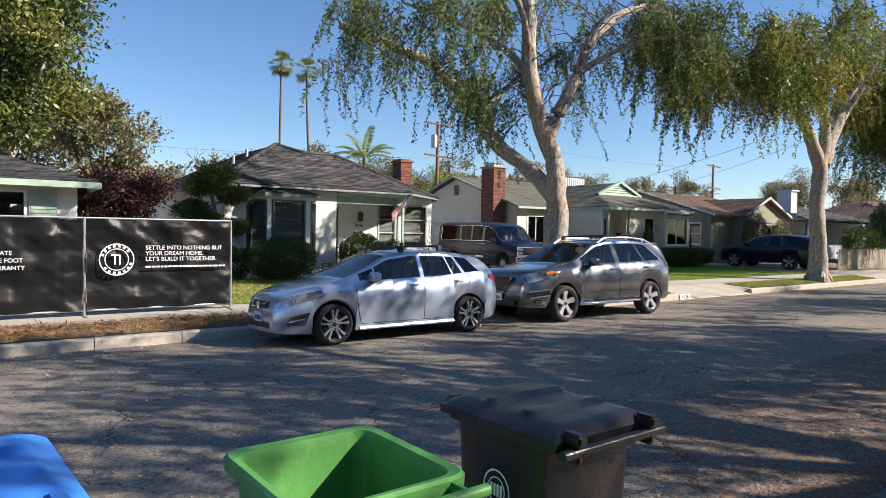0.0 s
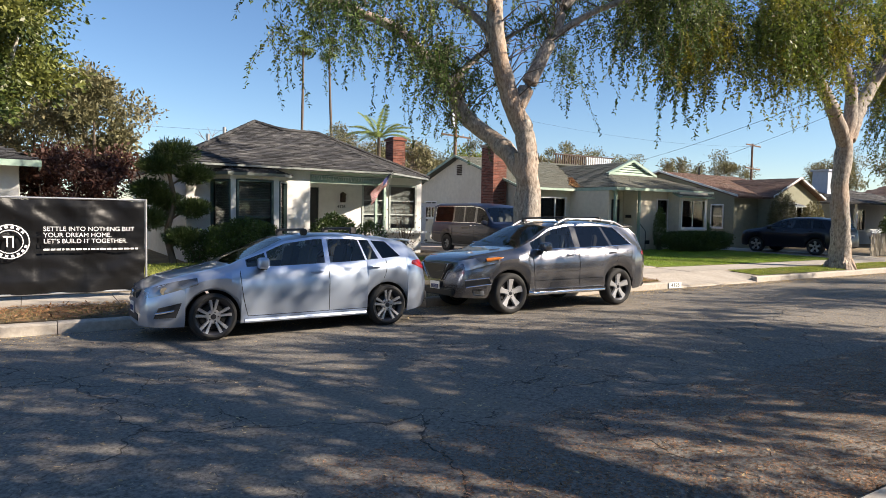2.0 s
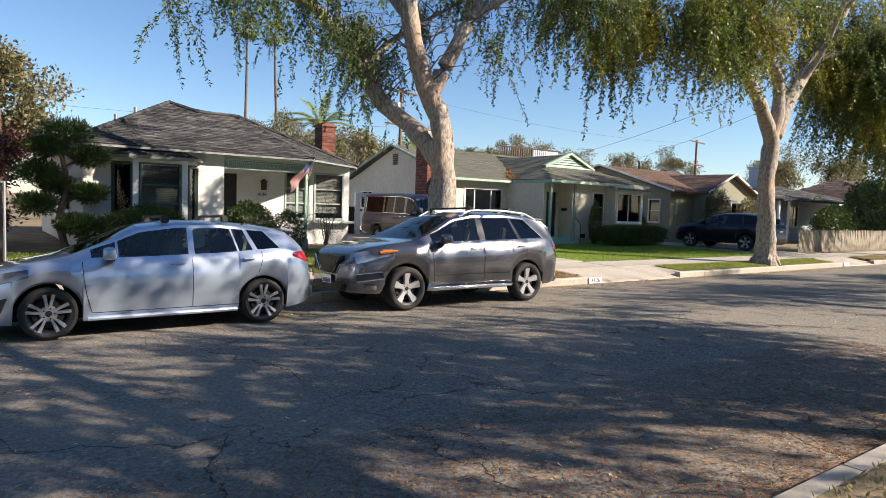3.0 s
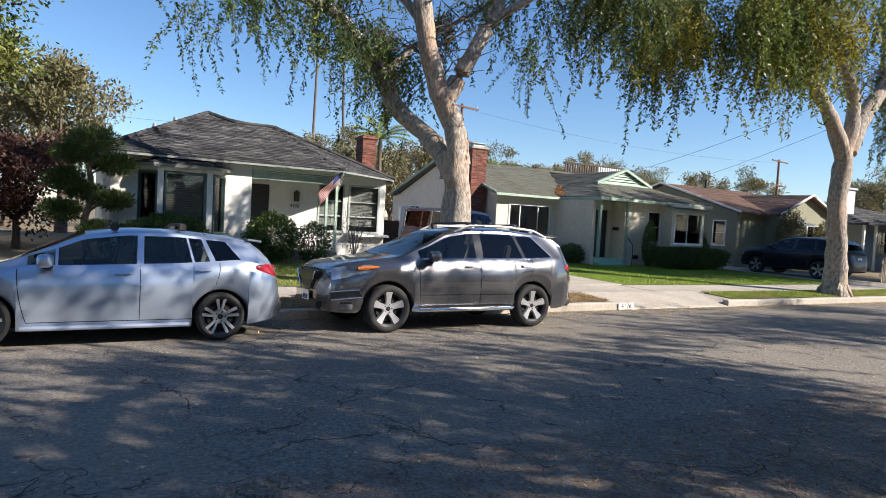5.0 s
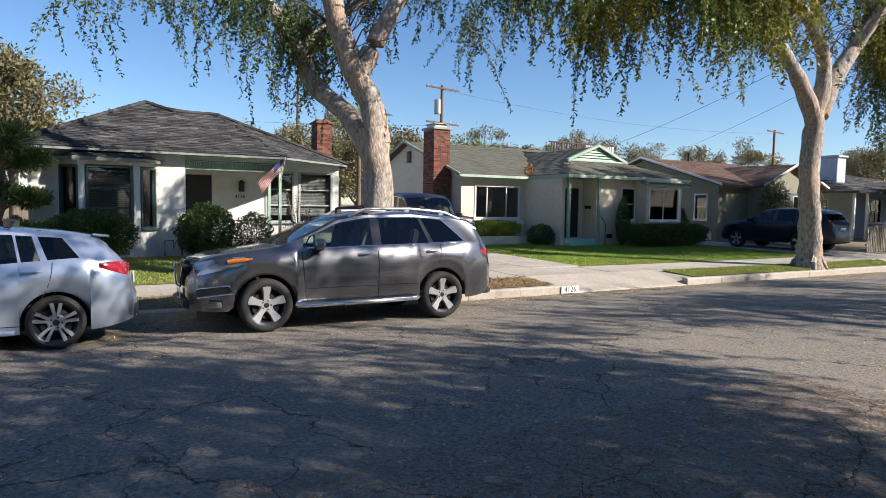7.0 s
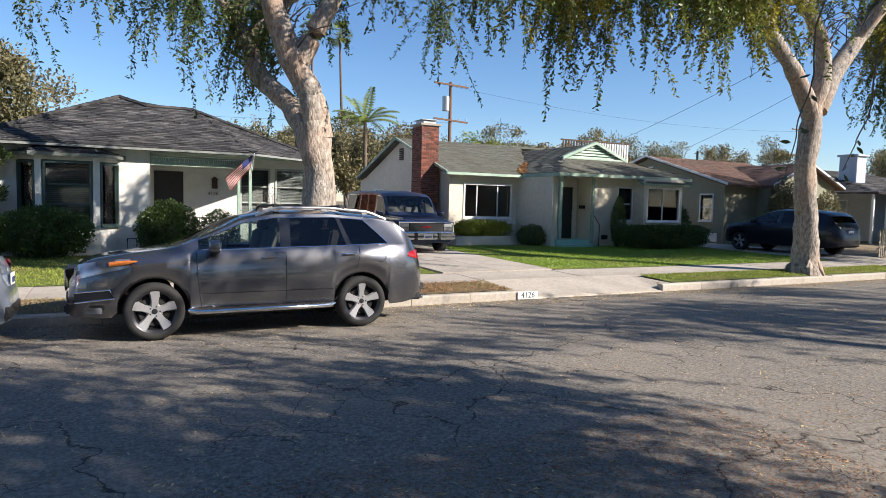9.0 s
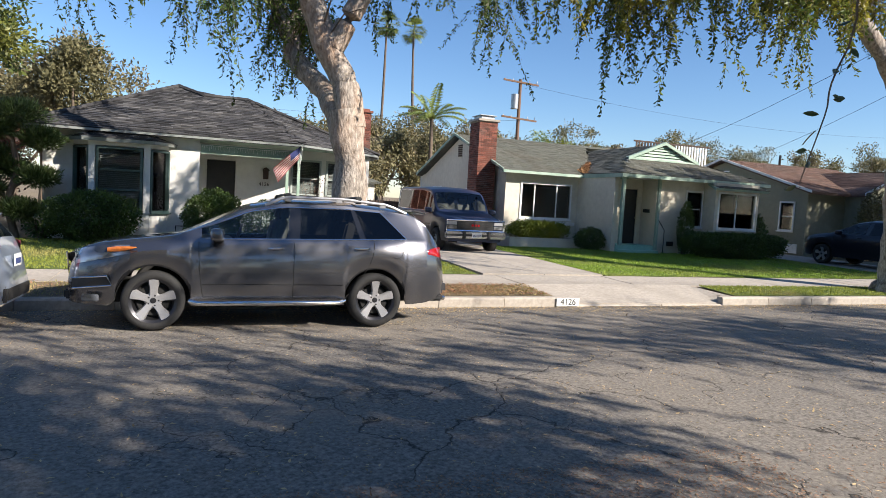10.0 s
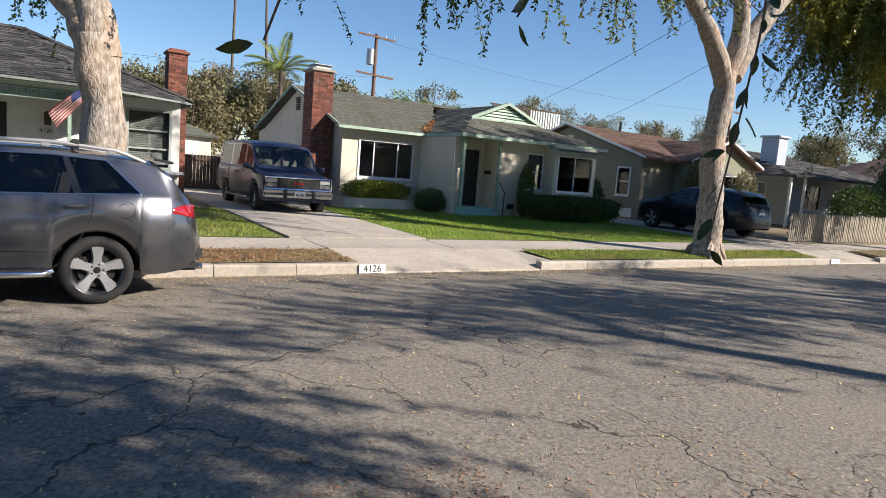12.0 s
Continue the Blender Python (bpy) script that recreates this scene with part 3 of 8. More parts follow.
def roof_plane(parent, deck, tabs, poly, rng, course=0.14, tab=0.3):
    """One slope of a roof. poly: corners, the first two along the eave. deck: bmesh of the boards; tabs: list of shingle faces."""
    P = [Vector(p) for p in poly]
    u = (P[1] - P[0]).normalized()
    nrm = (P[1] - P[0]).cross(P[2] - P[0]).normalized()
    if nrm.z < 0:
        nrm = -nrm
    v = nrm.cross(u).normalized()
    if v.z < 0:
        v = -v
    prism(deck, P, nrm * -0.09)
    q = [((p - P[0]).dot(u), (p - P[0]).dot(v)) for p in P]
    u0, u1, v0, v1 = min(a[0] for a in q), max(a[0] for a in q), min(a[1] for a in q), max(a[1] for a in q)
    y = v0
    row = 0
    while y < v1:
        x = u0 - rng.uniform(0, tab)
        while x < u1:
            w = tab * rng.uniform(0.75, 1.25)
            if inside(q, (x + w / 2, y + 0.06)):
                lift, jit = 0.02 + rng.uniform(0, 0.012), rng.uniform(-0.012, 0.012)
                a = P[0] + u * (x + 0.004) + v * (y + jit)
                b = P[0] + u * (x + w - 0.004) + v * (y + jit)
                c, d = b + v * (course * 1.12), a + v * (course * 1.12)
                a2, b2 = a + nrm * lift, b + nrm * lift
                tabs += [a2, b2, c + nrm * 0.006, d + nrm * 0.006, a, b, b2, a2]
            x += w
        y += course
        row += 1


def brickwork(parent, x0, x1, y0, y1, z0, z1, label=""):
    """A brick shaft: a mortar core with its bricks proud of it."""
    bm = B()
    box(bm, x0 + 0.012, x1 - 0.012, y0 + 0.012, y1 - 0.012, z0, z1)
    core = part("shaft", bm, M["mortar"], parent, label, world=True)
    bm = B()
    z, r = z0, 0
    while z + 0.068 <= z1 + 0.001:
        for side in range(4):
            L = (x1 - x0) if side < 2 else (y1 - y0)
            s = -0.105 if r % 2 else 0.0
            while s < L:
                a, b = max(0.0, s) + 0.004, min(L, s + 0.21) - 0.004
                if b - a > 0.02:
                    e = random.uniform(0, 0.003)
                    if side == 0:
                        box(bm, x0 + a, x0 + b, y0 - e, y0 + 0.05, z + 0.004, z + 0.066)
                    elif side == 1:
                        box(bm, x0 + a, x0 + b, y1 - 0.05, y1 + e, z + 0.004, z + 0.066)
                    elif side == 2:
                        box(bm, x0 - e, x0 + 0.05, y0 + a, y0 + b, z + 0.004, z + 0.066)
                    else:
                        box(bm, x1 - 0.05, x1 + e, y0 + a, y0 + b, z + 0.004, z + 0.066)
                s += 0.21
        z += 0.07
        r += 1
    inv = parent.matrix_basis.inverted()
    for vtx in bm.verts:
        vtx.co = inv @ vtx.co
    me = bpy.data.meshes.new("bricks")
    bm.to_mesh(me)
    bm.free()
    me.materials.append(M["brick"])
    ob = new("bricks", me)
    ob.parent = core
    tagged(ob, kind="stuff")
    return core


# ---- ground, road, kerbs, pavements ----
KERB_FAR, KERB_NEAR = 9.9, 0.95


def road_z(y):
    return float(np.interp(y, (KERB_NEAR, 1.7, 5.4, 9.2, KERB_FAR), (-0.04, 0.01, 0.085, 0.0, -0.05)))


def yard_z(y):
    return float(np.interp(y, (9.9, 11.2, 12.6, 18.0, 60.0), (0.1, 0.17, 0.19, 0.26, 0.3)))


def strip(bm, x0, x1, ys, zf, dx=0.0, lift=0.0):
    n = max(1, int((x1 - x0) / dx)) if dx else 1
    rows = [[bm.verts.new((x0 + (x1 - x0) * i / n, y, zf(y) + lift)) for y in ys] for i in range(n + 1)]
    for a, b in zip(rows, rows[1:]):
        for j in range(len(ys) - 1):
            bm.faces.new((a[j], b[j], b[j + 1], a[j + 1]))


bm = B()
box(bm, -2500, 2500, -2500, 2500, -1.2, -0.2)
solid("ground", bm, M["earth"], "bare brown earth reaching the horizon", "ground", "structure")
bm = B()
strip(bm, -90, 160, [KERB_NEAR - 0.75, KERB_NEAR, 1.4, 1.7, 3, 4.2, 5.4, 6.6, 7.8, 9.2, 9.55, KERB_FAR, KERB_FAR + 0.1], road_z)
solid("road", bm, M["asphalt"], "cracked grey asphalt street with worn aggregate", "road", "structure")
bm = B()
for x0, x1 in ((-90, 17.45), (21.5, 31.95), (35.45, 160)):
    strip(bm, x0, x1, [KERB_FAR + 0.12, 11.2], yard_z, lift=-0.02)
strip(bm, -90, 160, [11.2, 12.6, 15, 18, 24, 40, 60, 130], yard_z, lift=-0.02)
solid("yard_ground", bm, M["earth"], "dry brown soil of the front yards", "ground", "structure")
bm = B()
strip(bm, 7.0, 160, [-60, -4, KERB_NEAR - 0.14], lambda y: 0.1)
bm.faces.new([bm.verts.new(p) for p in ((5.6, -60, 0.1), (7.0, -60, 0.1), (7.0, KERB_NEAR - 0.14, 0.1), (6.3, 0.62, 0.1), (5.6, 0.28, 0.1))])
strip(bm, -90, -2.0, [-60, -4, KERB_NEAR - 0.14], lambda y: 0.1)
strip(bm, -2.0, 5.6, [-60, -4, -0.6], lambda y: 0.1)
solid("near_verge", bm, M["earth"], "dry parkway soil beside the near kerb", "ground", "structure")
bm = B()
strip(bm, -2.0, 5.6, [-0.6, 0.2, KERB_NEAR + 0.05], lambda y: float(np.interp(y, (-0.6, 1.1), (0.1, 0.0))))
solid("near_driveway", bm, M["concrete_dark"], "worn concrete driveway apron at the near kerb", "driveway", "structure")

kerb_far = thing("kerb", (13, KERB_FAR, 0), "pale concrete kerb along the far gutter, in jointed lengths", "kerb", kind="structure")
kerb_near = thing("kerb", (13, KERB_NEAR, 0), "worn concrete kerb along the near gutter", "kerb", kind="structure")


def kerb_mesh(L, h0, h1, mat="concrete"):
    bm = B()
    prism(bm, [(0.006, 0.0, h0), (0.006, 0.0, h1 - 0.03), (0.006, 0.03, h1), (0.006, 0.17, h1), (0.006, 0.17, h0)], (L - 0.012, 0, 0))
    return finish(bm, "kerb_stone", M[mat])


full, low = kerb_mesh(1.25, -0.2, 0.12), kerb_mesh(1.25, -0.2, -0.02)
x = -20.0
while x < 75:
    drop = 17.9 < x + 0.6 < 21.2 or 32.0 < x + 0.6 < 35.5
    ob = new("kerb_stone", low if drop else full)
    ob.parent, ob.location = kerb_far, (x - 13, random.uniform(-0.006, 0.006), random.uniform(-0.006, 0.006))
    x += 1.25
# Corner stones: darker concrete stands in for the shade and dirt on them.
for x, y, a in ((5.55, 0.42, 33), (6.25, 0.79, 13)):
    ob = new("kerb_stone", kerb_mesh(0.72 if a > 20 else 0.8, -0.2, 0.12, "concrete_dark"))
    ob.parent, ob.rotation_euler = kerb_near, (0, 0, math.pi + radians(a))
    ob.location = (x + 0.75 * math.cos(radians(a)) - 13, y + 0.75 * math.sin(radians(a)) - KERB_NEAR, 0)
x = 7.0
while x < 40:
    ob = new("kerb_stone", full)
    ob.parent, ob.rotation_euler, ob.location = kerb_near, (0, 0, math.pi), (x + 1.25 - 13, random.uniform(-0.006, 0.006), random.uniform(-0.01, 0.0))
    x += 1.25

sidewalk = thing("sidewalk", (13, 11.9, 0.17), "pale concrete sidewalk of square slabs", "sidewalk", kind="structure")
bm = B()
prism(bm, [(0.006, -0.7, -0.1), (0.006, 0.7, -0.1), (0.006, 0.7, 0.03), (0.006, -0.7, 0.012)], (1.388, 0, 0))
slab = finish(bm, "slab", M["concrete"])
for i in range(-18, 44):
    ob = new("slab", slab)
    ob.parent, ob.location = sidewalk, (1.4 * i - 8.3, 0, random.uniform(-0.004, 0.004))

driveway = thing("driveway", (19, 16, 0.2), "light concrete driveway with a flared apron", "driveway", kind="structure")


def slab_piece(name, poly, parent, mat):
    bm = B()
    prism(bm, [(a, b, yard_z(b) + 0.035 if b > 10.3 else 0.0) for a, b in poly], (0, 0, -0.14))
    return part(name, bm, mat, parent, world=True)


slab_piece("apron", [(17.5, 9.99), (21.25, 9.99), (20.5, 11.16), (17.1, 11.16)], driveway, M["concrete"])
for x0, x1 in ((17.05, 18.6), (18.62, 20.2)):
    for k in range(9):
        slab_piece("slab", [(x0, 12.64 + 2.4 * k), (x1, 12.64 + 2.4 * k), (x1, 15.02 + 2.4 * k), (x0, 15.02 + 2.4 * k)], driveway, M["concrete"])
bm = B()
prism(bm, [(20.5, 11.16, 0.2), (21.25, 9.99, 0.0), (21.75, 9.99, 0.1), (21.4, 11.16, 0.2)], (0, 0, -0.14))
part("apron_wing", bm, M["concrete"], driveway, world=True)
driveway_far = thing("driveway", (33.6, 16, 0.2), "shaded concrete driveway under a parked dark car", "driveway", kind="structure")
slab_piece("slab", [(32.2, 12.64), (35.0, 12.64), (35.0, 24), (32.2, 24)], driveway_far, M["concrete"])
slab_piece("apron", [(32.0, 9.99), (35.4, 9.99), (35.0, 11.16), (32.2, 11.16)], driveway_far, M["concrete"])


def lawn(name, x0, x1, y0, y1, count, mat, label, tall=0.05, seed=3, soil=None, z=None):
    """A sheet of turf under a great many blades."""
    rng = np.random.default_rng(seed)
    bm = B()
    ys = list(np.linspace(y0, y1, 4))
    zf = yard_z if z is None else (lambda y: z)
    strip(bm, x0, x1, ys, zf, lift=0.012)
    ob = solid(name, bm, M["lawn"] if soil is None else soil, label, "lawn", "stuff")
    px, py = rng.uniform(x0, x1, count), rng.uniform(y0, y1, count)
    pz = np.array([zf(v) for v in py]) + 0.01
    pos = np.stack((px, py, pz), 1)
    d = rng.normal(size=(count, 3)) * 0.55
    d[:, 2] = 1
    quads("grass_blades", leaf_quads(pos, d, rng.uniform(0.6, 1.3, count) * tall, 0.3, rng), mat, ob)
    return ob


lawn("lawn", 20.3, 31.6, 12.62, 20.2, 60000, M["grass"], "sunlit bright green mown front lawn", 0.05, 1)
lawn("parkway_grass", 21.75, 31.8, 10.12, 11.15, 12000, M["lawn_patchy"], "thin patchy green grass strip beside the kerb", 0.045, 2)
lawn("lawn", 5.4, 16.95, 12.65, 18.2, 40000, M["lawn_patchy"], "patchy yellow green lawn before the white house", 0.05, 4)
lawn("parkway_grass", -18, 17.3, 10.12, 11.15, 26000, M["straw"], "dry straw coloured grass strip beside the kerb", 0.04, 5, M["earth"])
lawn("verge_grass", 5.7, 7.0, -1.2, 0.3, 900, M["straw"], "dry grass at the driveway corner", 0.045, 8, M["earth"], 0.1)
lawn("verge_grass", 7.0, 16, -1.2, 0.78, 9000, M["straw"], "dry trampled grass beside the near kerb", 0.045, 6, M["earth"], 0.1)
lawn("parkway_grass", 35.6, 60, 10.12, 11.15, 9000, M["straw"], "dry grass strip farther down the street", 0.05, 7, M["earth"])


# ---- houses ----
def house_close(parent, x0, x1, y0, y1, z0, z1):
    """Dark floor and ceiling inside a house."""
    bm = B()
    box(bm, x0 + 0.2, x1 - 0.2, y0 + 0.2, y1 - 0.2, z0, z0 + 0.3)
    part("floor", bm, M["wood_dark"], parent, world=True)
    bm = B()
    box(bm, x0 + 0.2, x1 - 0.2, y0 + 0.2, y1 - 0.2, z1 - 0.25, z1 - 0.2)
    part("ceiling", bm, M["stucco_cream"], parent, world=True)


def tabs_part(parent, tabs, mat, roof):
    inv = parent.matrix_basis.inverted()
    ob = quads("shingles", [tuple(inv @ t) for t in tabs], mat, roof)
    tagged(ob, kind="stuff")


def X(x, y, z):
    return Matrix.Translation((x, y, z))


def face_left(x, y, z):
    """Frame of a wall that faces -x: along the wall towards -y, inwards +x."""
    return Matrix.Translation((x, y, z)) @ pose(0, 0, 0, 0, 0, -90)


rng = random.Random(11)

# white house with the charcoal hip roof
H1 = thing("house", (11.3, 23, 0.26), "white stucco bungalow with a charcoal hip roof and a bay window", "house")
wall_part(H1, M["stucco_white"], 7.3, 8.0, 0.2, 3.12, at=19.0)
wall_part(H1, M["stucco_white"], 10.3, 11.1, 0.2, 3.12, at=19.0)
wall_part(H1, M["stucco_white"], 8.0, 10.3, 2.95, 3.12, at=19.0)
wall_part(H1, M["stucco_white"], 19.18, 30, 0.2, 3.12, [(21.5, 22.6, 1.3, 2.5)], at=7.3, axis="y")
wall_part(H1, M["stucco_white"], 19.18, 20.9, 0.2, 3.12, at=11.1, axis="y", inward=-1)
wall_part(H1, M["stucco_white"], 11.1, 16.4, 0.2, 3.12, [(11.3, 12.15, 0.55, 2.65), (13.9, 14.75, 1.2, 2.78), (15.03, 16.1, 1.2, 2.78)], at=20.9)
wall_part(H1, M["stucco_white"], 21.08, 30, 0.2, 3.12, [(25, 26, 1.3, 2.5)], at=16.4, axis="y", inward=-1)
wall_part(H1, M["stucco_white"], 7.3, 16.4, 0.2, 3.12, at=30, inward=1)
house_close(H1, 7.3, 16.4, 20.9, 30, 0.2, 3.1)
# bay window
bayf, bays = 18.42, (8.42, 9.88)
bm = B()
box(bm, bays[0], bays[1], bayf, bayf + 0.12, 0.2, 1.0)
part("bay_wall", bm, M["stucco_white"], H1, world=True)
bm = B()
box(bm, bays[0], bays[1], bayf, bayf + 0.12, 2.72, 2.9)
part("bay_wall", bm, M["stucco_white"], H1, world=True)
bm = B()
prism(bm, [(8.0, 19.0, 0.2), (8.42, bayf, 0.2), (8.42, bayf + 0.16, 0.2), (8.1, 19.1, 0.2)], (0, 0, 0.8))
part("bay_wall", bm, M["stucco_white"], H1, world=True)
bm = B()
prism(bm, [(8.0, 19.0, 2.72), (8.42, bayf, 2.72), (8.42, bayf + 0.16, 2.72), (8.1, 19.1, 2.72)], (0, 0, 0.18))
part("bay_wall", bm, M["stucco_white"], H1, world=True)
bm = B()
prism(bm, [(10.3, 19.0, 0.2), (9.88, bayf, 0.2), (9.88, bayf + 0.16, 0.2), (10.2, 19.1, 0.2)], (0, 0, 0.8))
part("bay_wall", bm, M["stucco_white"], H1, world=True)
bm = B()
prism(bm, [(10.3, 19.0, 2.72), (9.88, bayf, 2.72), (9.88, bayf + 0.16, 2.72), (10.2, 19.1, 2.72)], (0, 0, 0.18))
part("bay_wall", bm, M["stucco_white"], H1, world=True)
bm = B()
box(bm, bays[0], bays[0] + 0.16, bayf, bayf + 0.12, 1.0, 2.72)
part("bay_wall", bm, M["stucco_white"], H1, world=True)
bm = B()
box(bm, bays[1] - 0.16, bays[1], bayf, bayf + 0.12, 1.0, 2.72)
part("bay_wall", bm, M["stucco_white"], H1, world=True)
window(H1, X(bays[0] + 0.24, bayf, 1.08), 0.98, 1.56, M["trim_dark"], rails=(0.33, 0.66), trim=0.06, blind=0.96, name="bay_window")
side = math.hypot(0.42, 0.58)
ang = math.degrees(math.atan2(0.58, 0.42))
window(H1, Matrix.Translation((8.04, 18.96, 1.08)) @ pose(0.0, 0, 0, 0, 0, -ang), side - 0.1, 1.56, M["trim_dark"], trim=0.05, blind=0.98, name="bay_window")
window(H1, Matrix.Translation((9.92, bayf + 0.04, 1.08)) @ pose(0.0, 0, 0, 0, 0, ang), side - 0.1, 1.56, M["trim_dark"], trim=0.05, blind=0.98, name="bay_window")
deck, tabs = B(), []
for poly in ([(8.3, 18.2, 2.9), (10.0, 18.2, 2.9), (9.75, 18.98, 3.12), (8.55, 18.98, 3.12)], [(7.78, 18.98, 2.9), (8.3, 18.2, 2.9), (8.55, 18.98, 3.12)], [(10.0, 18.2, 2.9), (10.52, 18.98, 2.9), (9.75, 18.98, 3.12)]):
    roof_plane(H1, deck, tabs, poly, rng, 0.1, 0.25)
bay_roof = part("bay_roof", deck, M["gutter"], H1, world=True)
tabs_part(H1, tabs, M["shingle_black"], bay_roof)
window(H1, X(13.9, 20.9, 1.2), 0.85, 1.58, M["trim_grey"], rails=(0.33, 0.66), trim=0.06, blind=1.0)
window(H1, X(15.03, 20.9, 1.2), 1.07, 1.58, M["trim_grey"], rails=(0.33, 0.66), trim=0.07, blind=1.0)
window(H1, face_left(7.3, 22.6, 1.3), 1.1, 1.2, M["trim_white"], rails=(0.5,), trim=0.06)
window(H1, Matrix.Translation((16.4, 25, 1.3)) @ pose(0, 0, 0, 0, 0, 90), 1.0, 1.2, M["trim_white"], rails=(0.5,), trim=0.06)
bm = B()
box(bm, 11.31, 12.14, 20.93, 21.0, 0.55, 2.64)
front_door = part("front_door", bm, M["door_dark"], H1, "dark front door in the porch shade", world=True, bev=0.01)
bm = B()
tube(bm, [(12.04, 20.86, 1.5), (12.04, 20.93, 1.5)], 0.03, 10)
part("knob", bm, M["chrome"], front_door, world=True, smooth=True)
bm = B()
box(bm, 11.1, 13.9, 19.0, 20.9, 0.2, 0.55)
part("porch_floor", bm, M["concrete_dark"], H1, world=True)
bm = B()
box(bm, 11.12, 13.9, 19.02, 19.14, 2.72, 2.98)
box(bm, 11.14, 13.9, 18.96, 19.02, 2.9, 2.96)
part("porch_beam", bm, M["trim_green"], H1, "pale green porch beam hung with icicle lights", world=True)
bm = B()
for k in range(46):
    xx = 11.15 + k * 0.06
    d = 0.04 + 0.1 * abs(math.sin(k * 1.7))
    tube(bm, [(xx, 18.94, 2.94), (xx + rng.uniform(-0.02, 0.02), 18.94, 2.94 - d)], 0.006, 4)
tube(bm, [(11.15, 18.94, 2.95), (12.5, 18.94, 2.93), (13.9, 18.94, 2.95)], 0.006, 4)
part("icicle_lights", bm, M["trim_white"], H1, world=True)
for xx in (13.5, 13.83):
    bm = B()
    box(bm, xx - 0.04, xx + 0.04, 19.04, 19.12, 0.2, 2.74)
    part("porch_post", bm, M["trim_green"], H1, world=True)
bm = B()
box(bm, 14.9, 16.5, 20.6, 20.86, 1.02, 1.1)
part("window_ledge", bm, M["trim_white"], H1, world=True, bev=0.01)
for z in (0.7, 1.25):
    bm = B()
    box(bm, 12.2, 13.38, 19.02, 19.05, z, z + 0.03)
    part("porch_rail", bm, M["iron"], H1, world=True)
for k in range(9):
    bm = B()
    box(bm, 12.25 + k * 0.14, 12.265 + k * 0.14, 19.026, 19.041, 0.73, 1.25)
    part("baluster", bm, M["iron"], H1, world=True)
bm = B()
box(bm, 12.98, 13.14, 20.78, 20.9, 2.14, 2.42)
prism(bm, [(12.94, 20.76, 2.42), (13.18, 20.76, 2.42), (13.06, 20.83, 2.52)], (0, 0.12, 0))
part("porch_lantern", bm, M["wood_dark"], H1, world=True)
cu = bpy.data.curves.new("house_number", "FONT")
cu.body, cu.size, cu.extrude = "4126", 0.16, 0.008
cu.materials.append(M["ink"])
num = new("house_number", cu)
num.matrix_world = pose(12.86, 20.886, 1.93, 90, 0, 0)
num.parent, num.matrix_parent_inverse = H1, H1.matrix_basis.inverted()
# hip roof
e, pk, r1, r2 = 3.16, Vector((10.4, 22.7, 4.98)), Vector((11.2, 21.98, 4.66)), Vector((12.5, 21.98, 4.66))
deck, tabs = B(), []
E0, E1, EC, E2, E3 = Vector((6.9, 18.62, e)), Vector((13.9, 18.62, e)), Vector((16.7, 20.9, e)), Vector((16.7, 30.3, e)), Vector((6.9, 30.3, e))
b1, b2 = Vector((10.4, 26.4, 4.98)), Vector((12.5, 26.4, 4.66))
roof_plane(H1, deck, tabs, [E0, E1, r2, r1, pk], rng)
roof_plane(H1, deck, tabs, [E3, E0, pk, b1], rng)
roof_plane(H1, deck, tabs, [E1, EC, r2], rng)
roof_plane(H1, deck, tabs, [EC, E2, b2, r2], rng)
prism(deck, [E3, E2, b2, b1], (0, 0, -0.09))
prism(deck, [pk, r1, r2, b2, b1], (0, 0, -0.06))
roof = part("roof", deck, M["shingle_black"], H1, world=True)
tabs_part(H1, tabs, M["shingle_black"], roof)
for a, b in ((E0, pk), (pk, r1), (r1, r2), (r2, EC)):
    n = max(2, int((b - a).length / 0.28))
    for i in range(n):
        p, q = a.lerp(b, i / n), a.lerp(b, (i + 1.15) / n)
        bm = B()
        tube(bm, [p + Vector((0, 0, 0.035)), q + Vector((0, 0, 0.02))], 0.075, 6)
        part("ridge_cap", bm, M["shingle_black"], roof, world=True)
bm = B()
box(bm, 6.9, 13.9, 18.6, 18.63, 3.09, 3.15)
prism(bm, [(13.9, 18.6, 3.09), (16.72, 20.88, 3.09), (16.7, 20.91, 3.09), (13.9, 18.63, 3.09)], (0, 0, 0.06))
box(bm, 6.88, 6.91, 18.63, 30.3, 3.02, 3.15)
box(bm, 16.69, 16.72, 20.92, 30.3, 3.02, 3.15)
part("fascia", bm, M["gutter"], H1, world=True)
bm = B()
prism(bm, [(6.92, 18.64, 3.12), (13.9, 18.64, 3.12), (16.68, 20.92, 3.12), (6.92, 20.92, 3.12)], (0, 0, 0.02))
part("soffit", bm, M["trim_green"], H1, world=True)
for p, hh in (((8.7, 22.4), 4.4), ((9.4, 23.0), 4.75)):
    bm = B()
    tube(bm, [(p[0], p[1], 3.9), (p[0], p[1], hh)], 0.06, 10)
    part("vent_pipe", bm, M["steel"], roof, world=True, smooth=True)
brickwork(H1, 16.42, 17.0, 23.3, 24.0, 0.2, 4.85, "weathered red brick chimney")
bm = B()
box(bm, 16.36, 17.06, 23.24, 24.06, 4.85, 4.93)
box(bm, 16.46, 16.96, 23.34, 23.96, 4.93, 5.0)
part("chimney_cap", bm, M["brick"], H1, world=True, bev=0.012)

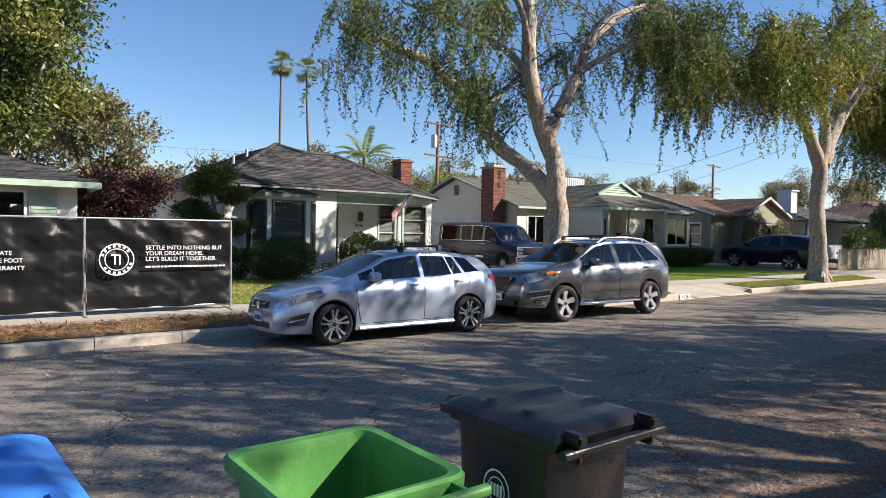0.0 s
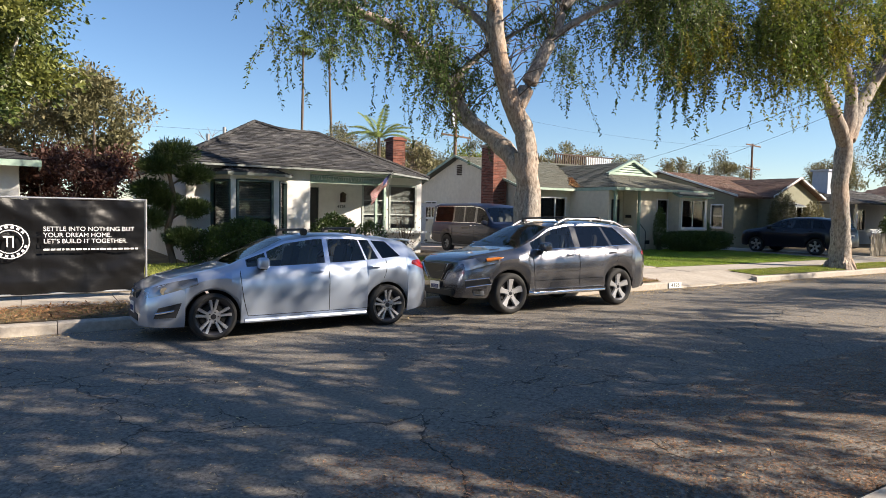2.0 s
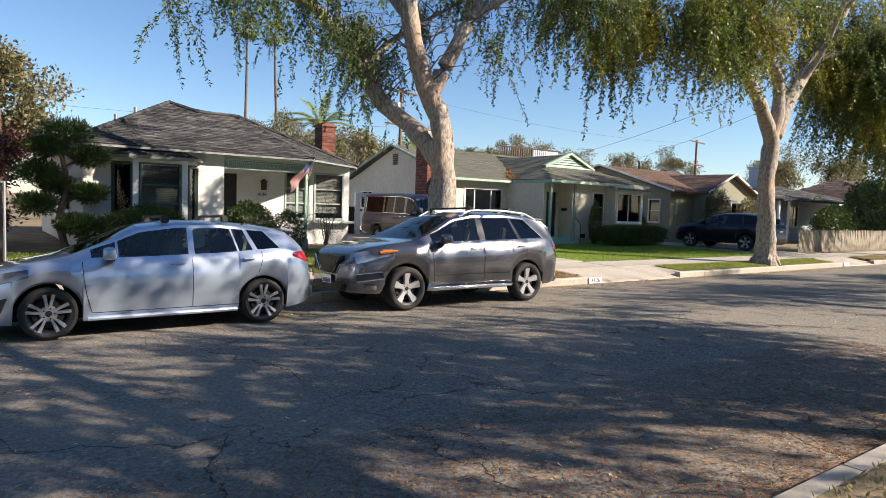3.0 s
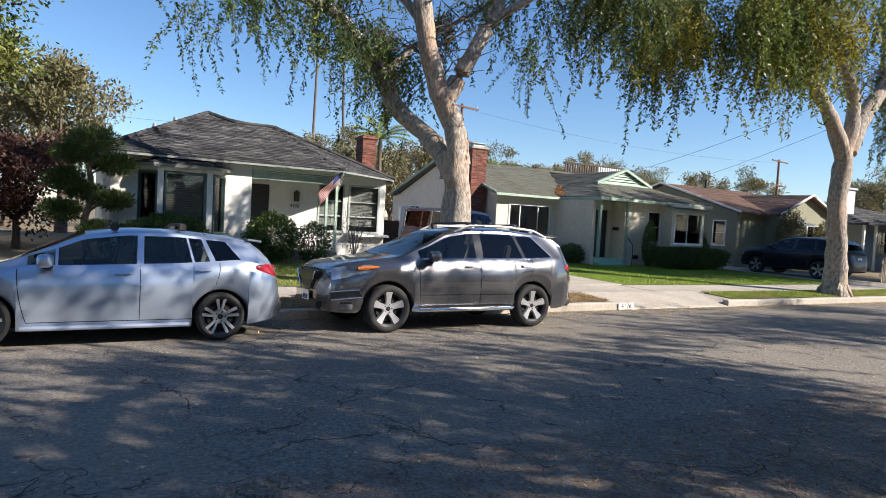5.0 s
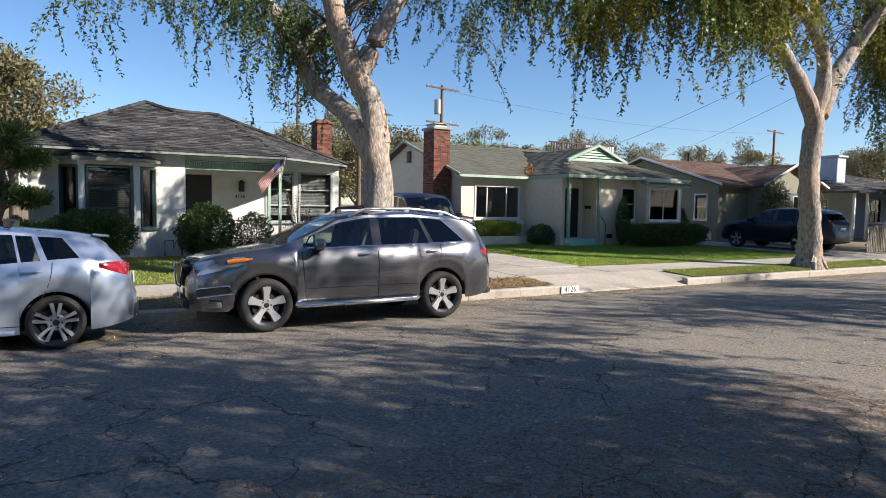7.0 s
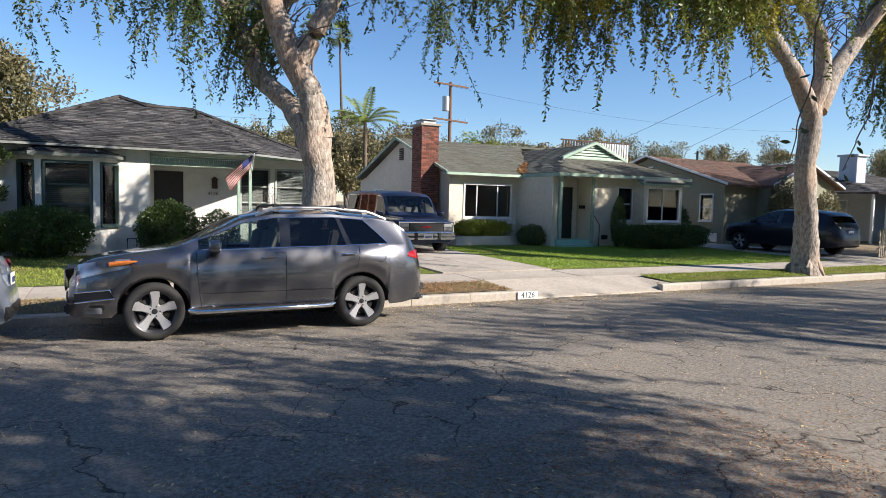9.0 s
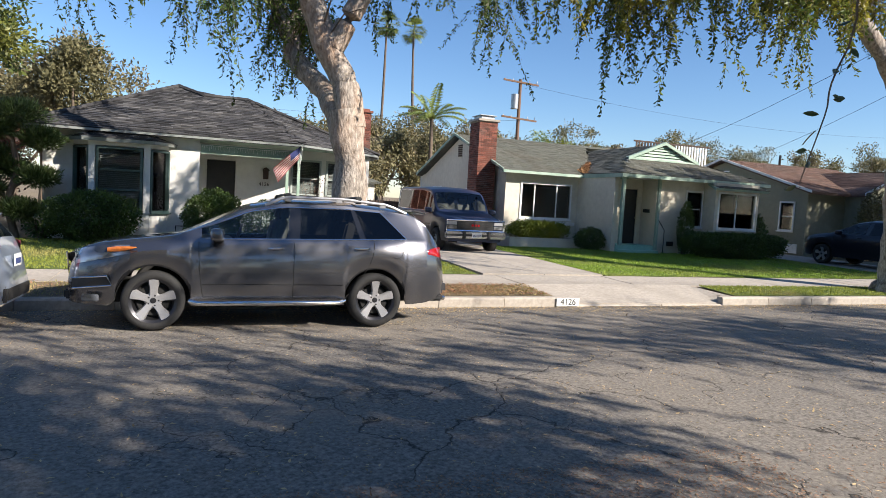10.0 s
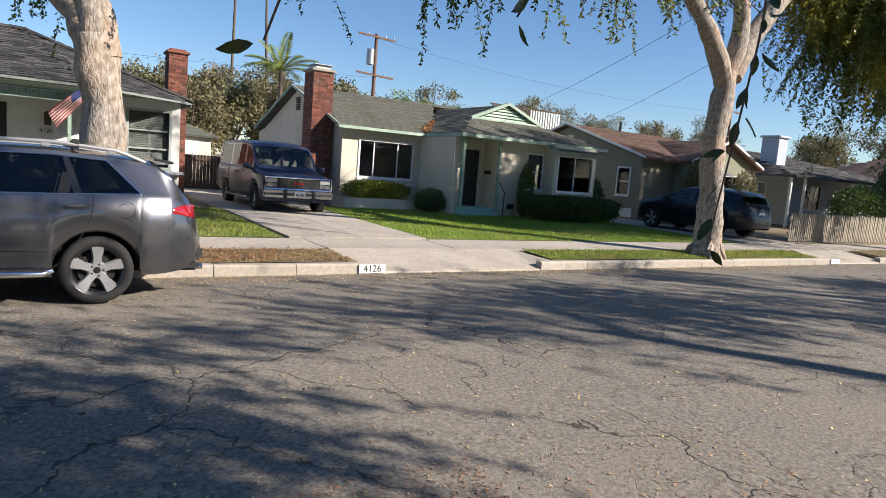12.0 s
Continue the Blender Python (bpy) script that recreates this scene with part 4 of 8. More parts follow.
# cream house with the grey green roof
H2 = thing("house", (26, 24, 0.26), "cream stucco bungalow with pale green trim and a porch gable", "house")
wall_part(H2, M["stucco_cream"], 21.85, 25.0, 0.2, 3.05, [(22.55, 24.65, 1.35, 2.6)], at=21.6)
wall_part(H2, M["stucco_cream"], 21.78, 31.5, 0.2, 3.05, [(24.3, 25.4, 1.35, 2.3), (28.5, 29.6, 1.6, 2.4)], at=21.85, axis="y")
wall_part(H2, M["stucco_cream"], 19.2, 21.6, 0.2, 3.05, at=25.0, axis="y")
wall_part(H2, M["stucco_cream"], 25.18, 26.83, 0.2, 3.05, [(25.88, 26.62, 0.55, 2.6)], at=20.0)
wall_part(H2, M["stucco_cream"], 19.2, 20.9, 0.2, 3.05, at=26.85, axis="y")
wall_part(H2, M["stucco_cream"], 27.03, 31.2, 0.2, 3.05, [(28.25, 28.95, 1.35, 2.6), (29.3, 30.9, 1.35, 2.6)], at=19.2)
wall_part(H2, M["stucco_cream"], 19.38, 31.5, 0.2, 3.05, [(21, 22, 1.3, 2.4)], at=31.2, axis="y", inward=-1)
wall_part(H2, M["stucco_cream"], 21.85, 31.2, 0.2, 3.05, at=31.5, inward=1)
bm = B()
prism(bm, [(21.85, 21.7, 3.05), (21.85, 30.9, 3.05), (21.85, 26.3, 4.62)], (0.18, 0, 0))
part("gable_wall", bm, M["stucco_cream"], H2, world=True)
house_close(H2, 21.85, 31.2, 21.6, 31.5, 0.2, 3.05)
window(H2, X(22.55, 21.6, 1.35), 2.1, 1.25, M["trim_white"], posts=(0.27, 0.73), trim=0.07, blind=0.0)
window(H2, face_left(21.85, 25.4, 1.35), 1.1, 0.95, M["trim_white"], posts=(0.33, 0.66), trim=0.06, blind=0.3)
window(H2, face_left(21.85, 29.6, 1.6), 1.1, 0.8, M["trim_white"], posts=(0.5,), trim=0.06)
bm = B()
wall(bm, 29.0, 31.1, 0.2, 3.0, [(29.2, 30.9, 1.35, 2.6)], at=18.55, thick=0.12)
part("bay_wall", bm, M["stucco_cream"], H2, world=True)
for bx, inw in ((29.0, 1), (31.1, -1)):
    bm = B()
    wall(bm, 18.67, 19.2, 0.2, 3.0, at=bx, axis="y", thick=0.12, inward=inw)
    part("bay_wall", bm, M["stucco_cream"], H2, world=True)
window(H2, X(28.25, 19.2, 1.35), 0.7, 1.25, M["trim_white"], rails=(0.5,), trim=0.07, blind=0.35)
window(H2, X(29.2, 18.55, 1.35), 1.7, 1.25, M["trim_white"], posts=(0.5,), trim=0.07)
bm = B()
box(bm, 25.89, 26.61, 20.03, 20.1, 0.55, 2.59)
d2 = part("front_door", bm, M["door_dark"], H2, "dark panelled front door behind the porch", world=True, bev=0.01)
bm = B()
box(bm, 26.52, 26.57, 19.98, 20.03, 1.5, 1.56)
part("knob", bm, M["chrome"], d2, world=True)
bm = B()
box(bm, 25.2, 26.84, 19.15, 19.99, 0.2, 0.55)
box(bm, 25.2, 26.84, 18.85, 19.15, 0.2, 0.38)
part("porch_step", bm, M["mint"], H2, "mint painted concrete porch steps", world=True, bev=0.01)
bm = B()
box(bm, 25.22, 25.33, 19.0, 19.11, 0.55, 2.98)
box(bm, 25.17, 25.38, 18.97, 19.15, 2.9, 2.98)
part("porch_post", bm, M["trim_green"], H2, world=True)
bm = B()
box(bm, 26.8, 26.9, 19.02, 19.12, 0.4, 2.98)
part("porch_post", bm, M["trim_green"], H2, world=True)
bm = B()
tube(bm, [(26.95, 18.75, 0.3), (26.95, 18.75, 1.15), (26.95, 19.1, 1.5)], 0.018, 6)
part("handrail", bm, M["iron"], H2, world=True)
bm = B()
box(bm, 26.71, 26.84, 19.5, 19.75, 1.75, 1.88)
part("mailbox", bm, M["iron"], H2, world=True, bev=0.01)
bm = B()
box(bm, 27.45, 27.75, 19.17, 19.2, 0.55, 0.72)
part("foundation_vent", bm, M["iron"], H2, world=True)
# roofs: main gable along x, front wing with a hip and a small gable
deck, tabs = B(), []
rz, ry = 4.72, 26.3
roof_plane(H2, deck, tabs, [(21.55, 21.2, 3.05), (25.2, 21.2, 3.05), (28.2, 26.3, rz), (21.55, ry, rz)], rng)
prism(deck, [(21.55, 31.4, 3.05), (31.4, 31.4, 3.05), (31.4, ry, rz), (21.55, ry, rz)], (0, 0, -0.09))
gx, gy, gz = 28.4, 20.95, 4.5
roof_plane(H2, deck, tabs, [(25.0, 21.2, 3.1), (25.0, 18.75, 3.1), (26.75, 20.95, 3.82), (gx, 20.95, gz), (gx, 26.3, gz)], rng)
roof_plane(H2, deck, tabs, [(25.0, 18.75, 3.1), (31.8, 18.75, 3.1), (30.05, 20.95, 3.82), (26.75, 20.95, 3.82)], rng)
roof_plane(H2, deck, tabs, [(31.8, 18.75, 3.1), (31.8, 31.4, 3.1), (gx, 26.3, gz), (gx, 20.95, gz), (30.05, 20.95, 3.82)], rng)
roof2 = part("roof", deck, M["shingle_grey"], H2, world=True)
tabs_part(H2, tabs, M["shingle_grey"], roof2)
bm = B()
for k in range(5):
    h0 = 3.86 + k * 0.115
    half = 1.5 * (4.44 - h0) / 0.62
    prism(bm, [(gx - half, 20.9, h0), (gx + half, 20.9, h0), (gx + half, 20.96, h0 + 0.1), (gx - half, 20.96, h0 + 0.1)], (0, 0.05, 0.0))
part("gable_louvre", bm, M["trim_green"], roof2, world=True)
bm = B()
prism(bm, [(gx - 1.5, 20.97, 3.84), (gx + 1.5, 20.97, 3.84), (gx, 20.97, 4.44)], (0, 0.04, 0))
part("gable_board", bm, M["trim_green"], roof2, world=True)
bm = B()
for s in (-1, 1):
    prism(bm, [(gx + s * 1.72, 20.8, 3.86), (gx, 20.8, 4.56), (gx, 20.8, 4.46), (gx + s * 1.72, 20.8, 3.76)], (0, 0.06, 0))
    prism(bm, [(gx + s * 1.72, 20.8, 3.88), (gx, 20.8, 4.58), (gx, 20.8, 4.56), (gx + s * 1.72, 20.8, 3.86)], (0, 0.2, 0))
box(bm, gx - 1.62, gx + 1.62, 20.82, 20.9, 3.8, 3.86)
part("gable_fascia", bm, M["trim_green"], roof2, world=True)
bm = B()
box(bm, 24.96, 31.82, 18.72, 18.76, 2.97, 3.09)
box(bm, 24.96, 25.0, 18.76, 21.2, 2.95, 3.09)
box(bm, 21.53, 24.96, 21.17, 21.21, 2.95, 3.05)
box(bm, 31.78, 31.82, 18.76, 31.4, 2.97, 3.09)
part("fascia", bm, M["trim_green"], H2, "pale green fascia boards", world=True)
bm = B()
box(bm, 25.0, 31.5, 18.77, 19.2, 3.0, 3.02)
box(bm, 25.18, 26.85, 19.2, 20.9, 2.98, 3.0)
box(bm, 21.55, 25.0, 21.22, 21.6, 2.98, 3.0)
part("soffit", bm, M["trim_white"], H2, world=True)
bm = B()
for s, z in (((21.2, 26.3), 0), ((31.4, 26.3), 0)):
    prism(bm, [(21.5, s[0], 3.0), (21.5, s[1], rz - 0.06), (21.5, s[1], rz + 0.04), (21.5, s[0], 3.1)], (0.05, 0, 0))
part("barge_board", bm, M["trim_green"], roof2, world=True)
bm = B()
for k in range(6):
    box(bm, 21.8, 21.85, 26.1, 26.5, 3.75 + 0.09 * k, 3.81 + 0.09 * k)
part("gable_vent", bm, M["wood_dark"], H2, world=True)
deck, tabs = B(), []
roof_plane(H2, deck, tabs, [(28.75, 18.3, 2.8), (31.35, 18.3, 2.8), (31.3, 18.9, 3.0), (28.95, 18.9, 3.0)], rng, 0.1)
br = part("bay_roof", deck, M["trim_green"], H2, world=True)
tabs_part(H2, tabs, M["shingle_grey"], br)
ch2 = brickwork(H2, 20.95, 21.7, 22.3, 23.2, 0.2, 4.86, "tall red brick chimney on the side wall")
brickwork(H2, 20.952, 21.698, 23.2, 23.55, 0.2, 1.5)
bm = B()
box(bm, 20.88, 21.77, 22.23, 23.27, 4.86, 4.95)
part("chimney_cap", bm, M["concrete"], H2, world=True, bev=0.012)
bm = B()
box(bm, 21.05, 21.6, 22.4, 23.1, 4.95, 5.08)
box(bm, 20.98, 21.67, 22.33, 23.17, 5.08, 5.11)
part("spark_arrester", bm, M["steel"], H2, world=True, bev=0.01)
planter = thing("planter", (22.9, 20.9, 0.26), "low concrete planter wall holding a clipped hedge", "planter")
bm = B()
box(bm, 21.5, 24.4, 20.3, 20.42, 0.2, 0.62)
box(bm, 21.5, 21.62, 20.42, 21.55, 0.2, 0.62)
box(bm, 24.28, 24.4, 20.42, 21.55, 0.2, 0.62)
part("planter_wall", bm, M["stucco_cream"], planter, world=True, bev=0.01)
bm = B()
box(bm, 21.62, 24.28, 20.42, 21.55, 0.2, 0.56)
part("soil", bm, M["earth"], planter, world=True)
bm = B()
box(bm, 22.4, 24.75, 21.28, 21.56, 1.08, 1.2)
part("window_box", bm, M["trim_white"], H2, world=True, bev=0.01)

# olive house
H3 = thing("house", (39, 24, 0.26), "olive stucco bungalow with brown shingled gables", "house")
wall_part(H3, M["stucco_olive"], 19.7, 29, 0.2, 3.0, [(20.35, 21.0, 1.35, 2.5), (23.5, 24.4, 1.5, 2.4)], at=35.0, axis="y")
wall_part(H3, M["stucco_olive"], 35.18, 37.2, 0.2, 3.0, at=19.7)
wall_part(H3, M["stucco_olive"], 19.0, 19.7, 0.2, 3.0, at=37.2, axis="y")
wall_part(H3, M["stucco_olive"], 37.38, 42.0, 0.2, 3.0, [(38.2, 39.0, 0.5, 2.5), (39.8, 41.2, 1.3, 2.5)], at=19.0)
wall_part(H3, M["stucco_olive"], 19.18, 29, 0.2, 3.0, at=42.0, axis="y", inward=-1)
wall_part(H3, M["stucco_olive"], 35.0, 42.0, 0.2, 3.0, at=29, inward=1)
bm = B()
prism(bm, [(35.0, 19.75, 3.0), (35.0, 29.0, 3.0), (35.0, 24.4, 4.4)], (0.18, 0, 0))
part("gable_wall", bm, M["stucco_olive"], H3, world=True)
bm = B()
prism(bm, [(37.3, 19.0, 3.0), (42.0, 19.0, 3.0), (39.6, 19.0, 4.0)], (0, 0.18, 0))
part("gable_wall", bm, M["stucco_olive"], H3, world=True)
house_close(H3, 35.0, 42.0, 19.7, 29, 0.2, 3.0)
window(H3, face_left(35.0, 21.0, 1.35), 0.65, 1.15, M["trim_white"], rails=(0.5,), trim=0.07, blind=0.6)
window(H3, face_left(35.0, 24.4, 1.5), 0.9, 0.9, M["trim_white"], rails=(0.5,), trim=0.07)
window(H3, X(39.8, 19.0, 1.3), 1.4, 1.2, M["trim_white"], posts=(0.5,), trim=0.06)
bm = B()
box(bm, 38.22, 38.98, 19.03, 19.1, 0.5, 2.49)
part("front_door", bm, M["door_dark"], H3, world=True)
bm = B()
for k in range(5):
    box(bm, 34.96, 35.0, 24.15, 24.65, 3.5 + 0.1 * k, 3.57 + 0.1 * k)
part("gable_vent", bm, M["trim_white"], H3, world=True)
bm = B()
box(bm, 34.96, 35.0, 20.0, 20.7, 0.35, 0.75)
part("crawl_vent", bm, M["trim_white"], H3, world=True)
deck, tabs = B(), []
roof_plane(H3, deck, tabs, [(34.7, 19.3, 2.98), (42.3, 19.3, 2.98), (42.3, 24.4, 4.5), (34.7, 24.4, 4.5)], rng)
prism(deck, [(34.7, 29.4, 2.98), (42.3, 29.4, 2.98), (42.3, 24.4, 4.5), (34.7, 24.4, 4.5)], (0, 0, -0.09))
roof_plane(H3, deck, tabs, [(37.0, 24.0, 2.98), (37.0, 18.7, 2.98), (39.6, 18.7, 4.1), (39.6, 24.0, 4.1)], rng)
roof_plane(H3, deck, tabs, [(42.3, 18.7, 2.98), (42.3, 24.0, 2.98), (39.6, 24.0, 4.1), (39.6, 18.7, 4.1)], rng)
roof3 = part("roof", deck, M["shingle_brown"], H3, world=True)
tabs_part(H3, tabs, M["shingle_brown"], roof3)
bm = B()
for a, b in (((34.66, 19.3, 2.95), (34.66, 24.4, 4.47)), ((34.66, 29.4, 2.95), (34.66, 24.4, 4.47))):
    prism(bm, [a, b, (b[0], b[1], b[2] + 0.1), (a[0], a[1], a[2] + 0.1)], (0.05, 0, 0))
for a, b in (((37.0, 18.66, 2.95), (39.6, 18.66, 4.07)), ((42.3, 18.66, 2.95), (39.6, 18.66, 4.07))):
    prism(bm, [a, b, (b[0], b[1], b[2] + 0.1), (a[0], a[1], a[2] + 0.1)], (0, 0.05, 0))
part("barge_board", bm, M["trim_white"], roof3, world=True)
bm = B()
tube(bm, [(38.2, 24.2, 4.3), (38.2, 24.2, 4.95)], 0.06, 8)
part("vent_pipe", bm, M["iron"], roof3, world=True)
bm = B()
prism(bm, [(37.9, 18.95, 2.75), (39.3, 18.95, 2.75), (39.3, 18.2, 2.5), (37.9, 18.2, 2.5)], (0, 0, 0.05))
part("door_awning", bm, M["steel"], H3, world=True)

# pale blue house beyond
H4 = thing("house", (53, 26, 0.26), "pale blue bungalow with a carport and a tall white chimney", "house")
wall_part(H4, M["stucco_blue"], 20.5, 31, 0.2, 3.0, [(22, 23.2, 1.2, 2.5)], at=48.0, axis="y")
wall_part(H4, M["stucco_blue"], 48.18, 58, 0.2, 3.0, [(49.5, 51, 1.2, 2.5), (54, 55, 0.3, 2.5)], at=20.5)
wall_part(H4, M["stucco_blue"], 20.5, 31, 0.2, 3.0, at=58.18, axis="y", inward=-1)
wall_part(H4, M["stucco_blue"], 48, 58, 0.2, 3.0, at=31)
house_close(H4, 48, 58, 20.5, 31, 0.2, 3.0)
window(H4, X(49.5, 20.5, 1.2), 1.5, 1.3, M["trim_white"], posts=(0.33, 0.66), rails=(0.5,), trim=0.07)
window(H4, face_left(48.0, 23.2, 1.2), 1.2, 1.3, M["trim_white"], posts=(0.5,), rails=(0.5,), trim=0.07)
deck, tabs = B(), []
roof_plane(H4, deck, tabs, [(45.0, 18.6, 2.9), (58.6, 18.6, 2.9), (54.5, 25.5, 4.5), (50, 25.5, 4.5)], rng, 0.2, 0.5)
roof_plane(H4, deck, tabs, [(45.0, 31.5, 2.9), (45.0, 18.6, 2.9), (50, 25.5, 4.5)], rng, 0.2, 0.5)
r4 = part("roof", deck, M["shingle_black"], H4, world=True)
tabs_part(H4, tabs, M["shingle_black"], r4)
for xx, yy in ((45.3, 19.0), (46.6, 19.0)):
    bm = B()
    box(bm, xx - 0.06, xx + 0.06, yy - 0.06, yy + 0.06, 0.2, 2.9)
    part("porch_post", bm, M["trim_white"], H4, world=True)
bm = B()
box(bm, 47.4, 48.3, 21.2, 22.2, 2.9, 5.0)
box(bm, 47.3, 48.4, 21.1, 22.3, 5.0, 5.12)
part("chimney", bm, M["stucco_blue"], H4, world=True, bev=0.02)
H5 = thing("house", (68, 24, 0.26), "tan bungalow far down the street", "house")
wall_part(H5, M["stucco_cream"], 18, 30, 0.2, 3.0, [(20, 22, 1.2, 2.5)], at=62.0, axis="y")
wall_part(H5, M["stucco_cream"], 62.18, 74, 0.2, 3.0, [(64, 66, 1.2, 2.5), (69, 71, 1.2, 2.5)], at=18)
wall_part(H5, M["stucco_cream"], 18, 30, 0.2, 3.0, at=74.18, axis="y", inward=-1)
window(H5, X(64, 18, 1.2), 2.0, 1.3, M["trim_white"], posts=(0.5,), trim=0.07)
window(H5, X(69, 18, 1.2), 2.0, 1.3, M["trim_white"], posts=(0.5,), trim=0.07)
window(H5, face_left(62.0, 22, 1.2), 2.0, 1.3, M["trim_white"], posts=(0.5,), trim=0.07)
deck, tabs = B(), []
roof_plane(H5, deck, tabs, [(61.4, 17.4, 2.95), (74.6, 17.4, 2.95), (70, 24, 5.2), (66, 24, 5.2)], rng, 0.2, 0.5)
roof_plane(H5, deck, tabs, [(61.4, 30.4, 2.95), (61.4, 17.4, 2.95), (66, 24, 5.2)], rng, 0.2, 0.5)
r5 = part("roof", deck, M["shingle_brown"], H5, world=True)
tabs_part(H5, tabs, M["shingle_brown"], r5)

# white house behind the construction fence
H0 = thing("house", (-1, 23, 0.26), "white bungalow with a pale green eave behind a construction fence", "house")
wall_part(H0, M["stucco_white"], -7, 3.25, 0.2, 2.85, [(0.5, 2.1, 1.4, 2.6), (-4, -2, 1.4, 2.6)], at=18.0)
wall_part(H0, M["stucco_white"], 18.18, 29, 0.2, 2.85, at=3.25, axis="y", inward=-1)
wall_part(H0, M["stucco_white"], 18.18, 29, 0.2, 2.85, at=-7, axis="y")
wall_part(H0, M["stucco_white"], -7, 3.25, 0.2, 2.85, at=29)
house_close(H0, -7, 3.25, 18, 29, 0.2, 2.85)
window(H0, X(0.5, 18.0, 1.4), 1.6, 1.2, M["trim_white"], posts=(0.5,), trim=0.06)
window(H0, X(-4, 18.0, 1.4), 2.0, 1.2, M["trim_white"], posts=(0.5,), trim=0.06)
bm = B()
box(bm, 2.2, 2.8, 17.94, 18.0, 1.3, 2.65)
shutter = part("shutter", bm, M["trim_green"], H0, "pale green louvred shutter", world=True)
for k in range(12):
    bm = B()
    box(bm, 2.24, 2.76, 17.92, 17.94, 1.36 + 0.105 * k, 1.42 + 0.105 * k)
    part("slat", bm, M["trim_green"], shutter, world=True)
deck, tabs = B(), []
roof_plane(H0, deck, tabs, [(-7.5, 17.4, 2.9), (3.68, 17.4, 2.9), (0.3, 22.2, 4.3), (-3.5, 22.2, 4.3)], rng)
roof_plane(H0, deck, tabs, [(3.68, 17.4, 2.9), (3.68, 29.5, 2.9), (0.3, 22.2, 4.3)], rng)
r0 = part("roof", deck, M["shingle_black"], H0, world=True)
tabs_part(H0, tabs, M["shingle_black"], r0)
bm = B()
box(bm, -7.5, 3.7, 17.36, 17.4, 2.74, 2.89)
box(bm, 3.68, 3.72, 17.4, 29.5, 2.74, 2.89)
part("fascia", bm, M["trim_green"], H0, world=True)

# garage and gate between the two middle houses
G1 = thing("garage", (18.6, 38, 0.26), "cream garage with a low grey roof at the driveway's end", "garage")
bm = B()
box(bm, 16.5, 20.8, 37, 42, 0.2, 2.6)
part("wall", bm, M["stucco_cream"], G1, world=True)
bm = B()
box(bm, 17.2, 20.1, 36.93, 36.998, 0.25, 2.3)
part("garage_door", bm, M["trim_white"], G1, world=True)
deck, tabs = B(), []
roof_plane(G1, deck, tabs, [(16.2, 36.7, 2.6), (21.1, 36.7, 2.6), (18.65, 39.5, 3.7)], rng)
roof_plane(G1, deck, tabs, [(16.2, 42.3, 2.6), (16.2, 36.7, 2.6), (18.65, 39.5, 3.7)], rng)
rg = part("roof", deck, M["shingle_grey"], G1, world=True)
tabs_part(G1, tabs, M["shingle_grey"], rg)
gate = thing("gate", (17.4, 27, 0.28), "dark brown wooden driveway gate with spiked iron bars", "gate")
for k in range(37):
    bm = B()
    box(bm, 15.5 + k * 0.13, 15.62 + k * 0.13, 27.02, 27.05, 0.28, 1.62)
    part("board", bm, M["wood_dark"], gate, world=True)
for k in range(22):
    bm = B()
    tube(bm, [(17.7 + k * 0.12, 27, 0.28), (17.7 + k * 0.12, 27, 1.6), (17.7 + k * 0.12, 27, 1.72)], [0.012, 0.012, 0.002], 5)
    part("bar", bm, M["iron"], gate, world=True)
bm = B()
box(bm, 15.5, 20.4, 26.96, 27.0, 1.42, 1.5)
box(bm, 15.5, 20.4, 26.96, 27.0, 0.4, 0.48)
part("rail", bm, M["wood_dark"], gate, world=True)
bm = B()
box(bm, 20.0, 20.25, 26.9, 27.1, 0.25, 2.3)
box(bm, 20.25, 21.9, 26.9, 27.05, 2.1, 2.3)
part("gate_post", bm, M["trim_white"], gate, world=True)

# the near side of the street, behind the walker
for x0, x1, mat in ((-16, -4, "stucco_cream"), (0, 11, "stucco_olive"), (15, 26, "stucco_cream"), (30, 41, "stucco_white"), (45, 57, "stucco_cream")):
    Hn = thing("house", ((x0 + x1) / 2, -18, 0.1), "plain bungalow on the near side of the street", "house")
    wall_part(Hn, M[mat], x0, x1, 0.0, 3.0, [(x0 + 1.5, x0 + 3.5, 1.1, 2.4), (x1 - 4, x1 - 2, 1.1, 2.4)], at=-14, inward=-1)
    wall_part(Hn, M[mat], -26, -14.18, 0.0, 3.0, at=x0, axis="y")
    wall_part(Hn, M[mat], -26, -14.18, 0.0, 3.0, at=x1, axis="y", inward=-1)
    for wx in (x0 + 1.5, x1 - 4):
        window(Hn, Matrix.Translation((wx + 2.0, -14, 1.1)) @ pose(0, 0, 0, 0, 0, 180), 2.0, 1.3, M["trim_white"], posts=(0.5,), trim=0.07)
    deck, tabs = B(), []
    xm = (x0 + x1) / 2
    roof_plane(Hn, deck, tabs, [(x0 - 0.5, -13.5, 3.0), (x1 + 0.5, -13.5, 3.0), (xm + 1.5, -20, 5.2), (xm - 1.5, -20, 5.2)], rng, 0.3, 0.8)
    prism(deck, [(x0 - 0.5, -26.5, 3.0), (x0 - 0.5, -13.5, 3.0), (xm - 1.5, -20, 5.2)], (0, 0, -0.09))
    prism(deck, [(x1 + 0.5, -26.5, 3.0), (x1 + 0.5, -13.5, 3.0), (xm + 1.5, -20, 5.2)], (0, 0, -0.09))
    rn = part("roof", deck, M["shingle_brown"], Hn, world=True)
    tabs_part(Hn, tabs, M["shingle_brown"], rn)


